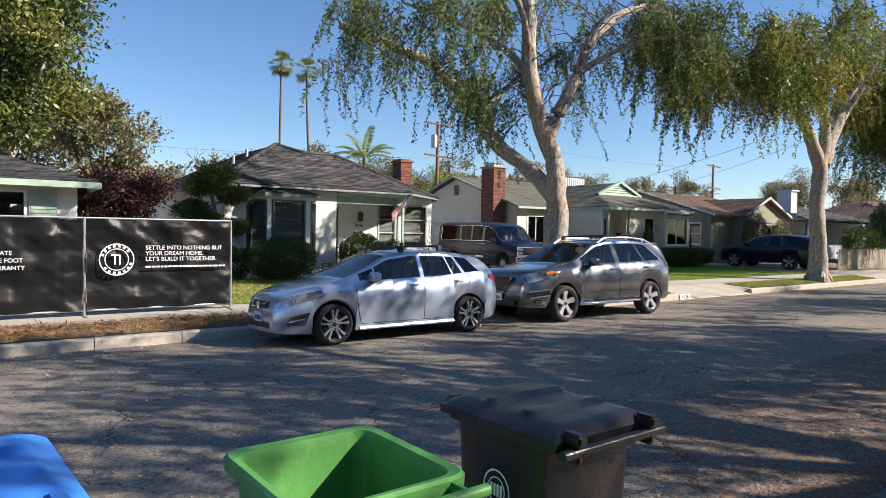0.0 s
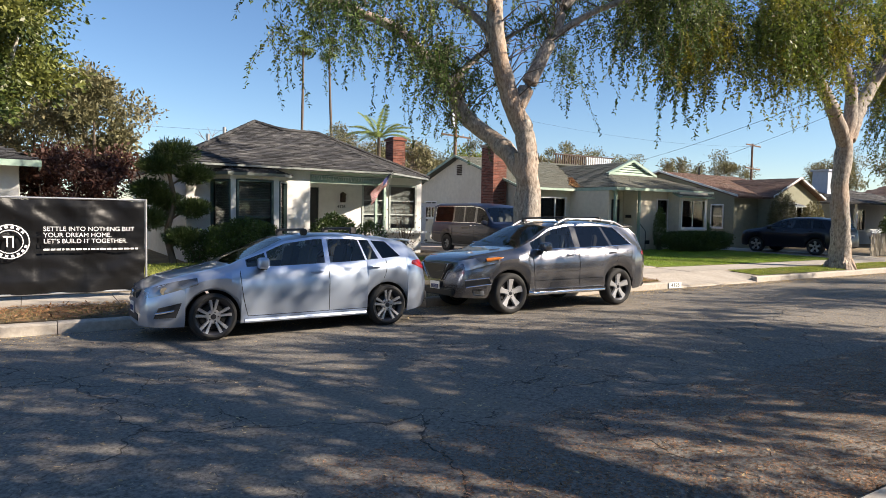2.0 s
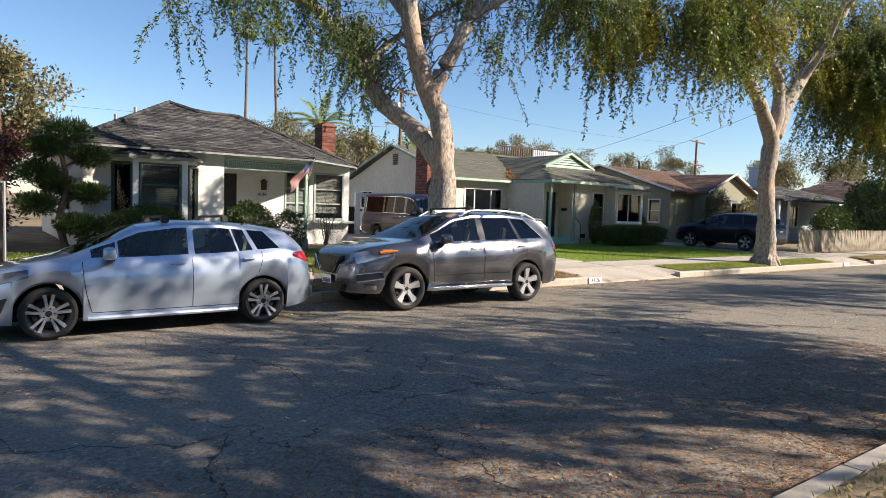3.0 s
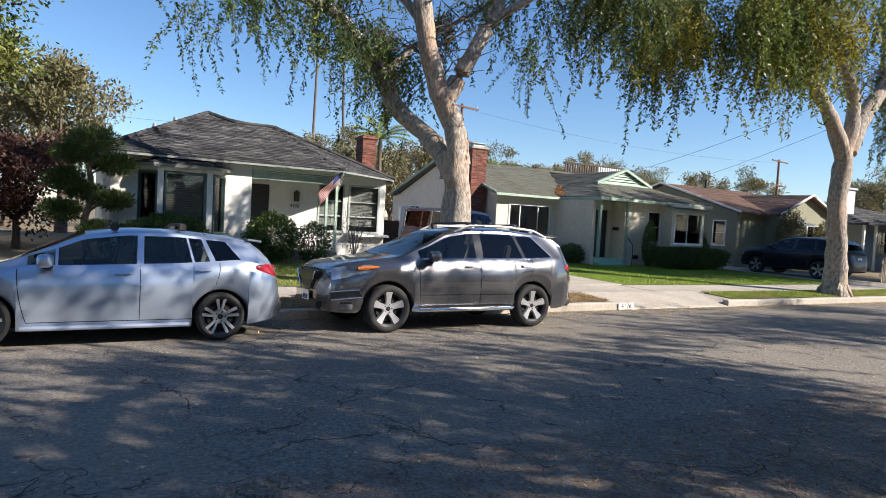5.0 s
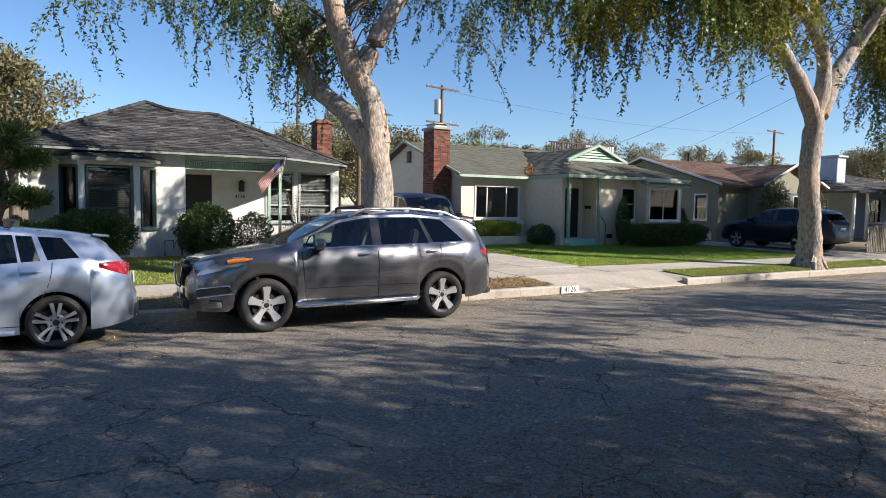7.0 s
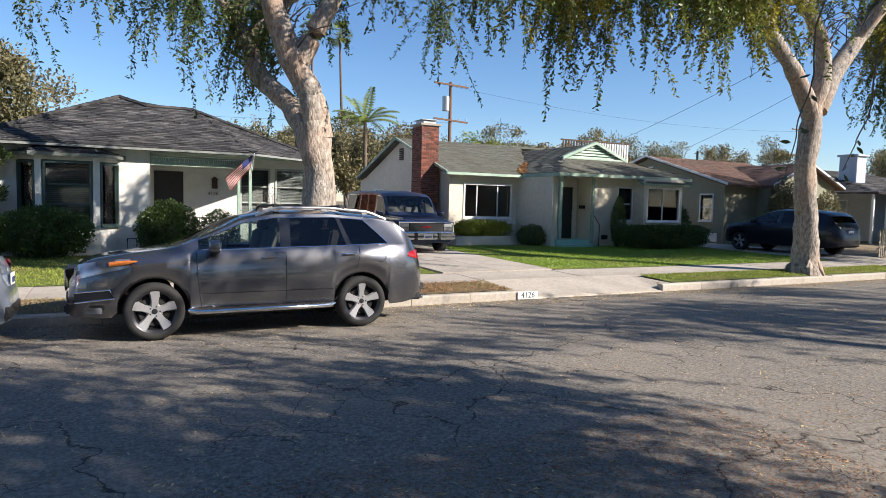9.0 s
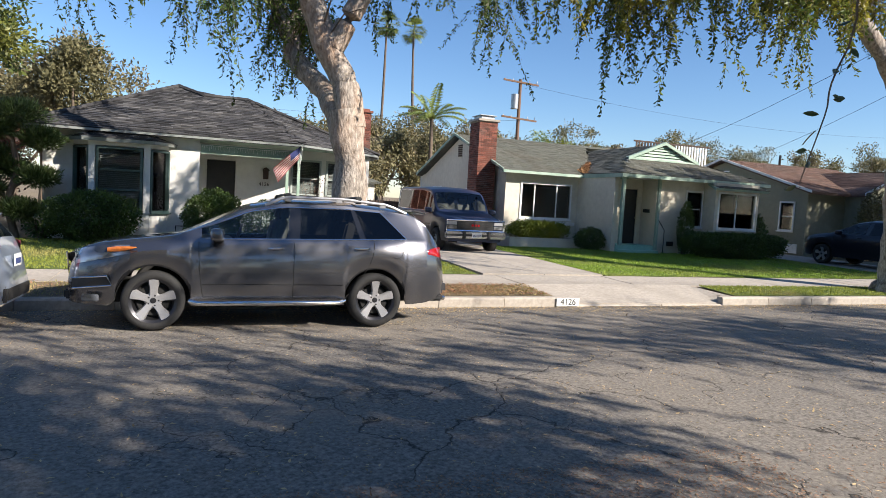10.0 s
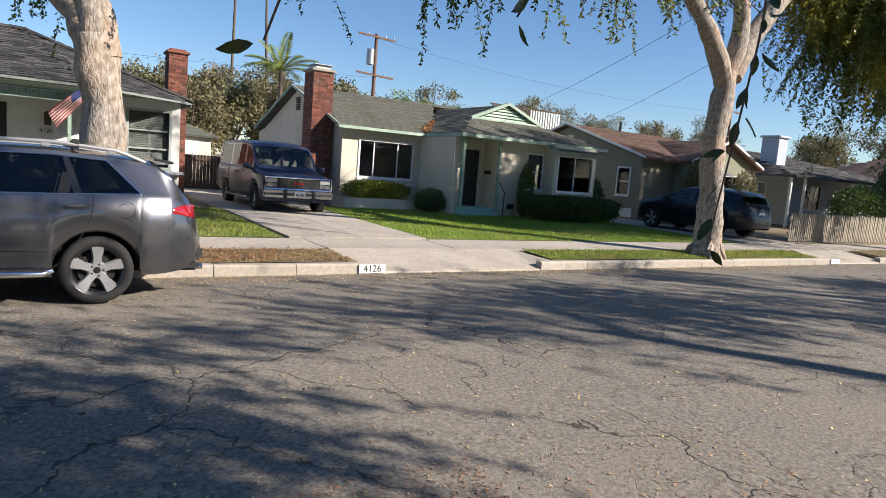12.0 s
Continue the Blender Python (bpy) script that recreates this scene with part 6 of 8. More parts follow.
# graphite seven-seat SUV
SUV = dict(L=4.84, r=0.365, rim=0.268, tw=0.25, axles=(0.95, 3.7), sill=0.3, gap=0.055, flare=0.03, crease=0.006, paint="grey", style="five", chrome=True,
           top=[(0, 0.72), (0.03, 0.88), (0.1, 0.98), (0.3, 1.055), (0.7, 1.115), (1.0, 1.15), (1.2, 1.18), (2.05, 1.595), (2.5, 1.68), (3.3, 1.69), (4.0, 1.635), (4.36, 1.575), (4.42, 1.53), (4.62, 1.22), (4.74, 1.1), (4.81, 0.9), (4.84, 0.65)],
           belt=[(0, 0.7), (0.05, 0.83), (0.15, 0.92), (0.5, 1.01), (1.0, 1.065), (1.35, 1.1), (2.2, 1.125), (3.4, 1.15), (4.2, 1.18), (4.5, 1.165), (4.68, 1.06), (4.79, 0.85), (4.84, 0.63)],
           lean=[(0, 0), (1.6, 0), (2.6, 0.04), (3.52, -0.12), (4.12, -0.36), (4.32, -0.3), (4.5, -0.1), (4.6, 0), (4.84, 0)],
           wid=[(0, 0.6), (0.05, 0.74), (0.14, 0.83), (0.35, 0.91), (0.7, 0.96), (1.1, 0.985), (3.8, 0.985), (4.2, 0.96), (4.45, 0.89), (4.64, 0.79), (4.78, 0.66), (4.84, 0.48)],
           roofw=[(1.2, 0.85), (2.05, 0.69), (3.2, 0.68), (4.2, 0.64), (4.6, 0.74)],
           windows=[(1.48, 2.53, "car_glass"), (2.68, 3.48, "privacy"), (3.56, 4.12, "privacy")],
           screen=(1.2, 2.05), back=(4.44, 4.62), head=(0.0, 0.0, ()), tail=(0.0, 0.0, ()),
           seats=(2.45, 3.35), doors=((1.45, 0.06), (2.6, 0.0), (3.66, -0.36)), handles=(2.38, 3.5), mirror=1.66, rails=(2.25, 4.2, 0.07, "alloy"))
suv, si = car("suv", (9.66, 8.955, 0.0), 0, -2.0, "graphite grey SUV with chrome trim parked along the kerb", SUV)
bm = B()
prism(bm, [(-0.03, -0.42, 0.9), (-0.03, 0.42, 0.9), (-0.035, 0.2, 0.62), (-0.035, -0.2, 0.62)], (0.12, 0, 0))
g = part("grille", bm, M["black"], suv, bev=0.015)
bm = B()
prism(bm, [(-0.05, -0.4, 0.89), (-0.05, 0.4, 0.89), (-0.052, 0.3, 0.78), (-0.052, 0, 0.73), (-0.052, -0.3, 0.78)], (0.04, 0, 0))
part("grille_shield", bm, M["alloy_dark"], g, "dark metal shield", bev=0.012)
bm = B()
tube(bm, [(-0.05, -0.43, 0.9), (-0.055, -0.21, 0.61), (-0.055, 0.21, 0.61), (-0.05, 0.43, 0.9)], 0.012, 6)
part("grille_surround", bm, M["chrome"], g)
number_plate(suv, -0.05, 0.5, -1)
bm = B()
boxm(bm, pose(0.02, 0, 0.4), 0.16, 1.1, 0.12)
part("lower_grille", bm, M["black"], suv, bev=0.02)
for s in (-1, 1):
    bm = B()
    prism(bm, [(0.07, s * 0.8, 0.5), (0.5, s * 0.955, 0.55), (0.45, s * 0.955, 0.66), (0.06, s * 0.79, 0.62)], (0.0, s * 0.012, 0))
    it = part("bumper_intake", bm, M["black"], suv)
    bm = B()
    tube(bm, [(0.07, s * 0.815, 0.5), (0.5, s * 0.972, 0.55), (0.45, s * 0.972, 0.66), (0.06, s * 0.805, 0.62)], 0.01, 6)
    part("intake_trim", bm, M["chrome"], it)
    bm = B()
    boxm(bm, pose(0.27, s * 0.905, 0.4, 0, 0, s * 18), 0.2, 0.03, 0.085)
    part("fog_lamp", bm, M["lens"], suv, bev=0.012)
    bm = B()
    q = [(xx, s * (si["side"](xx, 0.93 - 0.0 * xx) + 0.003), 0.965 + 0.13 * (xx - 0.45)) for xx in (0.45, 0.56, 0.66, 0.76)]
    tube(bm, q, [0.03, 0.032, 0.024, 0.006], 8)
    hl = skin_lens("headlight", suv, si, s, 0.06, 0.68, (0.78, 0.93), (0.95, 1.03), "lens", "swept-back clear headlight")
    part("turn_signal", bm, M["amber"], hl, smooth=True)
    skin_lens("tail_light", suv, si, s, 4.46, 4.75, (1.0, 0.94), (1.05, 1.09), "red_lens", "red tail light")
    bm = B()
    tube(bm, [(1.36, s * 0.95, 0.36), (1.45, s * 1.02, 0.34), (3.2, s * 1.02, 0.34), (3.28, s * 0.95, 0.36)], 0.032, 10)
    part("running_board", bm, M["chrome"], suv, "chrome running board", smooth=True)
    bm = B()
    c = Vector((3.98, s * (si["side"](3.98, 1.02) + 0.0005), 1.02))
    tube(bm, [c + Vector((0.085 * math.cos(a), 0, 0.085 * math.sin(a))) for a in np.linspace(0, 2 * math.pi, 25)], 0.003, 4, False)
    part("fuel_flap_gap", bm, M["under"], suv)
    # Shade along the door crease, laid on the skin as a thin dark strip.
    bm = B()
    tube(bm, [(xx, s * (si["side"](xx, 0.57) + 0.002), 0.57) for xx in np.linspace(1.5, 3.25, 10)], 0.005, 4)
    part("door_crease", bm, M["under"], suv)
bm = B()
boxm(bm, pose(4.4, 0, 1.585, 0, 8, 0), 0.24, 1.14, 0.03)
part("rear_spoiler", bm, M["grey"], suv, bev=0.012)
bm = B()
box(bm, 4.62, 4.86, -0.6, 0.6, 0.42, 0.6)
part("rear_bumper", bm, M["grey"], suv, bev=0.04)
bm = B()
box(bm, 4.4, 4.8, -0.66, 0.66, 0.31, 0.42)
part("rear_valance", bm, M["black"], suv, bev=0.03)
bm = B()
tube(bm, [(4.6, -0.5, 0.34), (4.87, -0.5, 0.34)], 0.035, 10)
part("exhaust", bm, M["chrome"], suv, smooth=True)
number_plate(suv, 4.81, 0.86, 1)
for x in (2.55, 3.5):
    cross_bar(suv, si, x, 0.6, 1.745)

# navy SUV in the next driveway
DK = dict(SUV)
DK.update(paint="navy", chrome=False, rails=None)
dark, di = car("suv", (33.6, 17.9, 0.24), -90, 0, "dark navy SUV parked nose-in on a shaded driveway", DK)
number_plate(dark, 4.81, 0.86, 1)

# conversion van
VAN = dict(L=5.2, r=0.36, rim=0.2, tw=0.22, axles=(0.8, 3.98), sill=0.36, gap=0.05, flare=0.012, paint="van_paint", style="van", chrome=True, two_tone=2, chin=0.0,
           top=[(0, 0.95), (0.04, 1.04), (0.12, 1.08), (0.6, 1.16), (0.95, 1.22), (1.0, 1.24), (1.5, 1.82), (1.75, 1.93), (2.4, 1.99), (4.8, 1.99), (5.1, 1.93), (5.16, 1.8), (5.2, 1.1)],
           belt=[(0, 0.94), (0.05, 1.0), (0.5, 1.07), (1.0, 1.15), (2, 1.2), (5.0, 1.2), (5.15, 1.15), (5.2, 1.05)],
           wid=[(0, 0.9), (0.06, 0.95), (0.3, 0.98), (1, 1.0), (5.0, 1.0), (5.15, 0.97), (5.2, 0.92)],
           roofw=[(1.0, 0.92), (1.6, 0.84), (5.0, 0.84), (5.2, 0.86)],
           windows=[(1.2, 1.95, "van_glass"), (2.1, 2.75, "van_glass"), (2.85, 3.5, "van_glass"), (3.62, 4.9, "van_glass")],
           screen=(1.04, 1.52), back=(5.12, 5.17), head=(0.0, 0.0, (3,)), tail=(5.1, 5.19, (2, 3)),
           seats=(1.95, 3.0), doors=((0.98, 0.0), (2.02, 0.0), (3.56, 0.0)), handles=(1.9, 2.2), mirror=1.22, rails=None)
van, vi = car("van", (18.85, 17.35, 0.24), 90, 0, "dark blue conversion van with a grey lower body, on the driveway", VAN)
bm = B()
box(bm, -0.03, 0.06, -0.58, 0.58, 0.69, 1.0)
g = part("grille", bm, M["black"], van, bev=0.01)
for z in (0.76, 0.82, 0.88, 0.94):
    bm = B()
    box(bm, -0.04, -0.03, -0.54, 0.54, z - 0.006, z + 0.006)
    part("grille_bar", bm, M["black"], g)
bm = B()
tube(bm, [(-0.045, -0.93, 0.69), (-0.045, 0.93, 0.69), (-0.045, 0.93, 1.0), (-0.045, -0.93, 1.0), (-0.045, -0.93, 0.69)], 0.02, 6)
part("grille_surround", bm, M["chrome"], g)
bm = B()
for k in range(3):
    box(bm, -0.048, -0.04, -0.13 + k * 0.1, -0.06 + k * 0.1, 0.82, 0.88)
part("badge", bm, M["red_lens"], g)
for s in (-1, 1):
    for z in (0.79, 0.91):
        bm = B()
        box(bm, -0.03, 0.04, min(s * 0.6, s * 0.9), max(s * 0.6, s * 0.9), z - 0.05, z + 0.05)
        part("headlight", bm, M["alloy"] if z > 0.85 else M["lens"], van, "square headlight", bev=0.01)
    bm = B()
    tube(bm, [(xx, s * (vi["side"](xx, 0.8) + 0.004), 0.8) for xx in np.linspace(1.3, 4.9, 10)], 0.02, 5)
    part("side_stripe", bm, M["van_grey"], van, smooth=True)
    bm = B()
    for k in range(4):
        boxm(bm, pose(2.4 + k * 0.14, s * (vi["side"](2.5, 1.0) + 0.006), 1.02), 0.09, 0.008, 0.09)
    part("side_emblem", bm, M["van_grey"], van)
    bm = B()
    tube(bm, [(1.3, s * 0.98, 0.36), (1.4, s * 1.03, 0.33), (3.4, s * 1.03, 0.33), (3.5, s * 0.98, 0.36)], 0.04, 8)
    part("running_board", bm, M["van_grey"], van, smooth=True)
bm = B()
boxm(bm, pose(-0.06, 0, 0.56), 0.16, 1.94, 0.2)
part("front_bumper", bm, M["chrome"], van, "chrome front bumper", bev=0.03)
bm = B()
boxm(bm, pose(-0.142, 0, 0.56), 0.02, 1.9, 0.06)
part("bumper_strip", bm, M["black"], van)
for s in (-0.4, 0.4):
    bm = B()
    boxm(bm, pose(-0.15, s, 0.57), 0.06, 0.09, 0.24)
    part("bumper_guard", bm, M["black"], van, bev=0.015)
number_plate(van, -0.16, 0.56, -1)
bm = B()
boxm(bm, pose(5.22, 0, 0.55), 0.14, 1.94, 0.18)
part("rear_bumper", bm, M["chrome"], van, bev=0.03)


# ---- plants ----
def limb(bm, ctrl, r0, r1, n=10, wob=0.25):
    pts = curve_pts(ctrl, 5)
    tube(bm, pts, [r0 + (r1 - r0) * (i / (len(pts) - 1)) for i in range(len(pts))], n, True, wob)
    return pts


def strands(anchors, rng, count, lo, hi, sway=0.38, leaf=0.1, step=0.05, spread=0.24, per=15, pack=3):
    """Hanging garlands of small leaves on thin twigs, thick above and thin at the tip: leaf faces and twig faces."""
    L, T = [], []
    a = np.asarray(anchors)
    a = a[rng.choice(len(a), min(len(a), max(40, count // per)), replace=False)]
    for _ in range(count):
        p = a[rng.integers(len(a))] + rng.normal(size=3) * (spread, spread, spread * 0.7)
        length = rng.uniform(lo, hi) * rng.uniform(0.45, 1.0)
        n = max(4, int(length / step))
        d = np.array((rng.normal() * sway, rng.normal() * sway, -1.0 + rng.uniform(0, 0.5)))
        bend = np.cumsum(rng.normal(size=(n, 3)) * (0.11, 0.11, 0.02) + (0, 0, -0.06), axis=0) + d
        bend /= np.linalg.norm(bend, axis=1, keepdims=True)
        pts = np.concatenate((p[None], p + np.cumsum(bend * step, axis=0)))
        k = np.arange(0, n - 2, 2)
        s = np.cross(pts[k + 2] - pts[k], (0.3, 0.8, 0.1))
        s = s / (np.linalg.norm(s, axis=1, keepdims=True) + 1e-6) * 0.0035
        T.append(np.stack((pts[k] - s, pts[k] + s, pts[k + 2] + s * 0.8, pts[k + 2] - s * 0.8), axis=1))
        fat = np.tile(0.06 * (1.0 - 0.75 * np.linspace(0, 1, len(pts))), pack)[:, None]
        q = np.tile(pts, (pack, 1))
        q = q + rng.normal(size=q.shape) * fat
        q = q[rng.uniform(size=len(q)) < 0.85]
        dirs = rng.normal(size=q.shape) * (0.8, 0.8, 0.5) + bend[-1] * 0.75
        L.append(leaf_quads(q, dirs, rng.uniform(0.6, 1.35, len(q)) * leaf, 0.42, rng))
    return np.concatenate(L), np.concatenate(T)


def weeping_tree(at, trunk, limbs, label, seed, count, lo, hi, anchors_extra=(), leaf=0.085, twiggy=0.9, zmin=4.6, group="street trees", per=15, spread=0.24, clear=None, mat="leaf", pack=3):
    """A street tree with a flared pale trunk, bending limbs and long hanging twigs."""
    rng = np.random.default_rng(seed)
    root = thing("tree", at, label, "tree", group)
    bm = B()
    pts = curve_pts(trunk, 6)
    n = len(pts)
    rad = []
    for i, p in enumerate(pts):
        h = p.z - at[2]
        rad.append(trunk_radius(h, rad0=TR))
    tube(bm, pts, rad, 20, True, 0.3)
    tr = part("trunk", bm, M["bark"], root, world=True, smooth=True)
    bm = B()
    for k in range(7):
        a = 2 * math.pi * k / 7 + 0.4
        d = Vector((math.cos(a), math.sin(a), 0))
        b = Vector((pts[0].x, pts[0].y, at[2]))
        tube(bm, [b + Vector((0, 0, 0.55)) + d * TR * 0.6, b + d * (TR * 1.25) + Vector((0, 0, 0.16)), b + d * (TR * 1.75) + Vector((0, 0, -0.03))], [0.1, 0.11, 0.04], 8)
    part("root_flare", bm, M["bark"], tr, world=True, smooth=True)
    anchors = []
    for ctrl, r0, r1 in limbs:
        bm = B()
        q = limb(bm, ctrl, r0, r1, 12)
        part("limb", bm, M["bark"], root, world=True, smooth=True)
        twigs = B()
        for p in q[len(q) // 3:]:
            for _ in range(2):
                d = Vector((rng.normal(), rng.normal(), 0.5 + abs(rng.normal()) * 0.5)).normalized()
                ln = rng.uniform(0.8, 2.2) * twiggy
                t = [p, p + d * ln * 0.5 + Vector((0, 0, 0.1)), p + d * ln + Vector((0, 0, -0.15 * ln))]
                tube(twigs, t, [0.02, 0.013, 0.006], 5, False)
                anchors += [tuple(t[1]), tuple(t[2]), tuple(t[2])]
        part("branch", twigs, M["bark_dark"], root, world=True)
    anchors += [tuple(a) for a in anchors_extra]
    anchors = [a for a in anchors if a[2] > zmin]
    if clear:
        x0, x1, y1, z1 = clear
        anchors = [a for a in anchors if not (x0 < a[0] < x1 and a[1] < y1 and a[2] < z1)]
    L, T = strands(anchors, rng, count, lo, hi, leaf=leaf, per=per, spread=spread, pack=pack)
    inv = np.array(root.matrix_basis.inverted())
    L, T = L + inv[:3, 3], T + inv[:3, 3]
    crown = quads("crown", L, M[mat], root)
    tagged(crown, "thin hanging olive green foliage, sunlit yellow coloured in by patches")
    quads("hanging_twig", T, M["bark_dark"], crown)
    return root


def trunk_radius(h, rad0):
    return rad0 * float(np.interp(h, (0, 0.25, 0.7, 1.6, 4, 7), (1.5, 1.2, 1.05, 0.98, 0.92, 0.6)))


rngc = np.random.default_rng(21)


def cloud(n, c, s):
    return [tuple(np.array(c) + rngc.normal(size=3) * s) for _ in range(n)]


TR = 0.32
tree_a = weeping_tree((13.6, 11.2, 0.15), [(13.62, 11.2, 0.1), (13.6, 11.2, 1.0), (13.62, 11.2, 1.9), (13.58, 11.2, 2.75), (13.5, 11.2, 3.3)], [
    ([(13.5, 11.2, 2.75), (13.45, 11.8, 3.35), (13.3, 12.5, 3.85), (12.85, 13.0, 4.4), (12.7, 13.3, 5.05), (12.45, 14.2, 5.95), (12.1, 15.0, 6.8), (11.0, 15.6, 7.3), (9.6, 16.0, 7.7)], 0.24, 0.11),
    ([(13.62, 11.2, 3.0), (13.5, 11.2, 3.7), (13.1, 11.25, 4.45), (12.8, 11.3, 5.3), (12.6, 11.3, 6.4), (12.6, 11.4, 7.8), (12.1, 11.6, 9.2)], 0.27, 0.15),
    ([(13.25, 11.2, 4.35), (13.6, 11.1, 5.1), (14.1, 11.0, 6.1), (14.5, 10.9, 7.0), (15.6, 10.8, 7.9), (17.4, 10.7, 8.6)], 0.2, 0.09),
    ([(12.7, 11.3, 5.8), (12.2, 11.9, 6.6), (11.4, 12.8, 7.3), (10.2, 13.6, 7.8)], 0.11, 0.03),
    ([(12.7, 13.3, 5.1), (13.3, 13.2, 5.8), (14.1, 13.0, 6.4), (15.2, 12.8, 7.1)], 0.11, 0.03),
    ([(12.6, 11.3, 6.4), (11.6, 10.6, 7.2), (10.4, 10.2, 7.6), (8.6, 10.0, 7.8)], 0.1, 0.03),
    ([(14.1, 11.0, 6.1), (14.9, 10.2, 6.7), (15.8, 9.3, 7.0), (16.6, 8.4, 7.1)], 0.09, 0.03),
], "large pale-barked street tree with hanging olive green twigs", 31, 1150, 0.7, 2.7,
    cloud(90, (9.0, 10.6, 6.6), (1.3, 1.0, 0.35)) + cloud(110, (12.2, 11, 8.0), (2.0, 1.6, 0.8)) + cloud(150, (17.0, 10.2, 7.2), (1.6, 1.2, 0.5)) + cloud(60, (9.5, 13, 6.9), (1.6, 1.4, 0.4)), zmin=5.2, clear=(11.5, 15.3, 12.2, 8.3), spread=0.2)
TR = 0.29
tree_b = weeping_tree((27.2, 10.5, 0.13), [(27.2, 10.5, 0.1), (27.15, 10.5, 1.2), (27.0, 10.5, 2.6), (27.0, 10.5, 3.8), (27.15, 10.5, 4.7)], [
    ([(27.0, 10.5, 4.4), (26.6, 10.5, 5.1), (26.0, 10.5, 5.7), (25.0, 10.45, 6.5), (24.2, 10.4, 7.2), (22.9, 10.2, 7.5), (21.4, 10.0, 7.7)], 0.25, 0.1),
    ([(27.2, 10.5, 4.6), (27.4, 10.5, 5.4), (27.4, 10.5, 6.3), (26.6, 10.5, 7.2), (25.0, 10.5, 8.0), (23.4, 10.5, 8.7)], 0.25, 0.12),
    ([(27.3, 10.5, 4.6), (27.9, 10.5, 5.6), (28.8, 10.5, 6.6), (29.8, 10.5, 7.6), (31.2, 10.5, 9.0), (32.5, 10.4, 10.4)], 0.28, 0.14),
    ([(28.8, 10.5, 6.6), (29.0, 9.9, 7.6), (28.6, 9.2, 8.8), (28.0, 8.6, 9.8)], 0.14, 0.04),
    ([(24.2, 10.4, 7.2), (23.4, 9.4, 7.6), (22.4, 8.4, 7.9), (21.4, 7.6, 8.0)], 0.1, 0.03),
    ([(29.8, 10.5, 7.6), (31.2, 10.0, 8.0), (33.0, 9.6, 8.2), (35, 9.4, 8.2)], 0.12, 0.04),
], "tall pale-barked street tree with drooping olive and yellow foliage", 37, 2300, 0.8, 3.2,
    cloud(200, (20.6, 9.6, 7.3), (1.8, 1.2, 0.5)) + cloud(130, (26, 10, 8.8), (2.4, 1.4, 0.8)) + cloud(120, (31, 10, 8.2), (2.2, 1.2, 0.8)) + cloud(380, (32.2, 9.6, 6.9), (1.5, 1.0, 0.7)) + cloud(160, (33.6, 10.2, 9.6), (1.8, 1.2, 0.6)), zmin=5.9, leaf=0.1, clear=(24.3, 30.0, 11.6, 9.3), mat="leaf_b", spread=0.2)


def shell_points(rng, n, c, r, power=0.4, lump=0.25, freq=1.1):
    d = rng.normal(size=(n, 3))
    d /= np.linalg.norm(d, axis=1, keepdims=True)
    k = np.array([1 + lump * 2 * noise.noise(Vector(v) * freq * 2 + Vector(c)) for v in d])
    rad = rng.uniform(size=n) ** power * k
    return np.array(c) + d * rad[:, None] * np.array(r), d


def bush(at, r, label, mat, count, leaf, seed, name="bush", cat="bush", squash=None, group=""):
    """A shrub: a few stems and a leafy mound with an uneven outline."""
    rng = np.random.default_rng(seed)
    root = thing(name, at, label, cat, group)
    bm = B()
    for k in range(5):
        a = 2 * math.pi * k / 5
        tube(bm, [(0.05 * math.cos(a), 0.05 * math.sin(a), -0.02), (r[0] * 0.5 * math.cos(a), r[1] * 0.5 * math.sin(a), r[2] * 1.0)], [0.025, 0.01], 5)
    part("stem", bm, M["bark_dark"], root)
    p, d = shell_points(rng, count, (0, 0, r[2]), r, 0.22, 0.12, 1.6)
    if squash:
        p = np.clip(p, (-squash[0], -squash[1], 0.02), (squash[0], squash[1], squash[2])) + rng.normal(size=p.shape) * 0.03
    p[:, 2] = np.maximum(p[:, 2], 0.02)
    f = quads("foliage", leaf_quads(p, d + rng.normal(size=p.shape) * 0.8, rng.uniform(0.6, 1.3, count) * leaf, 0.55, rng), mat, root)
    return root


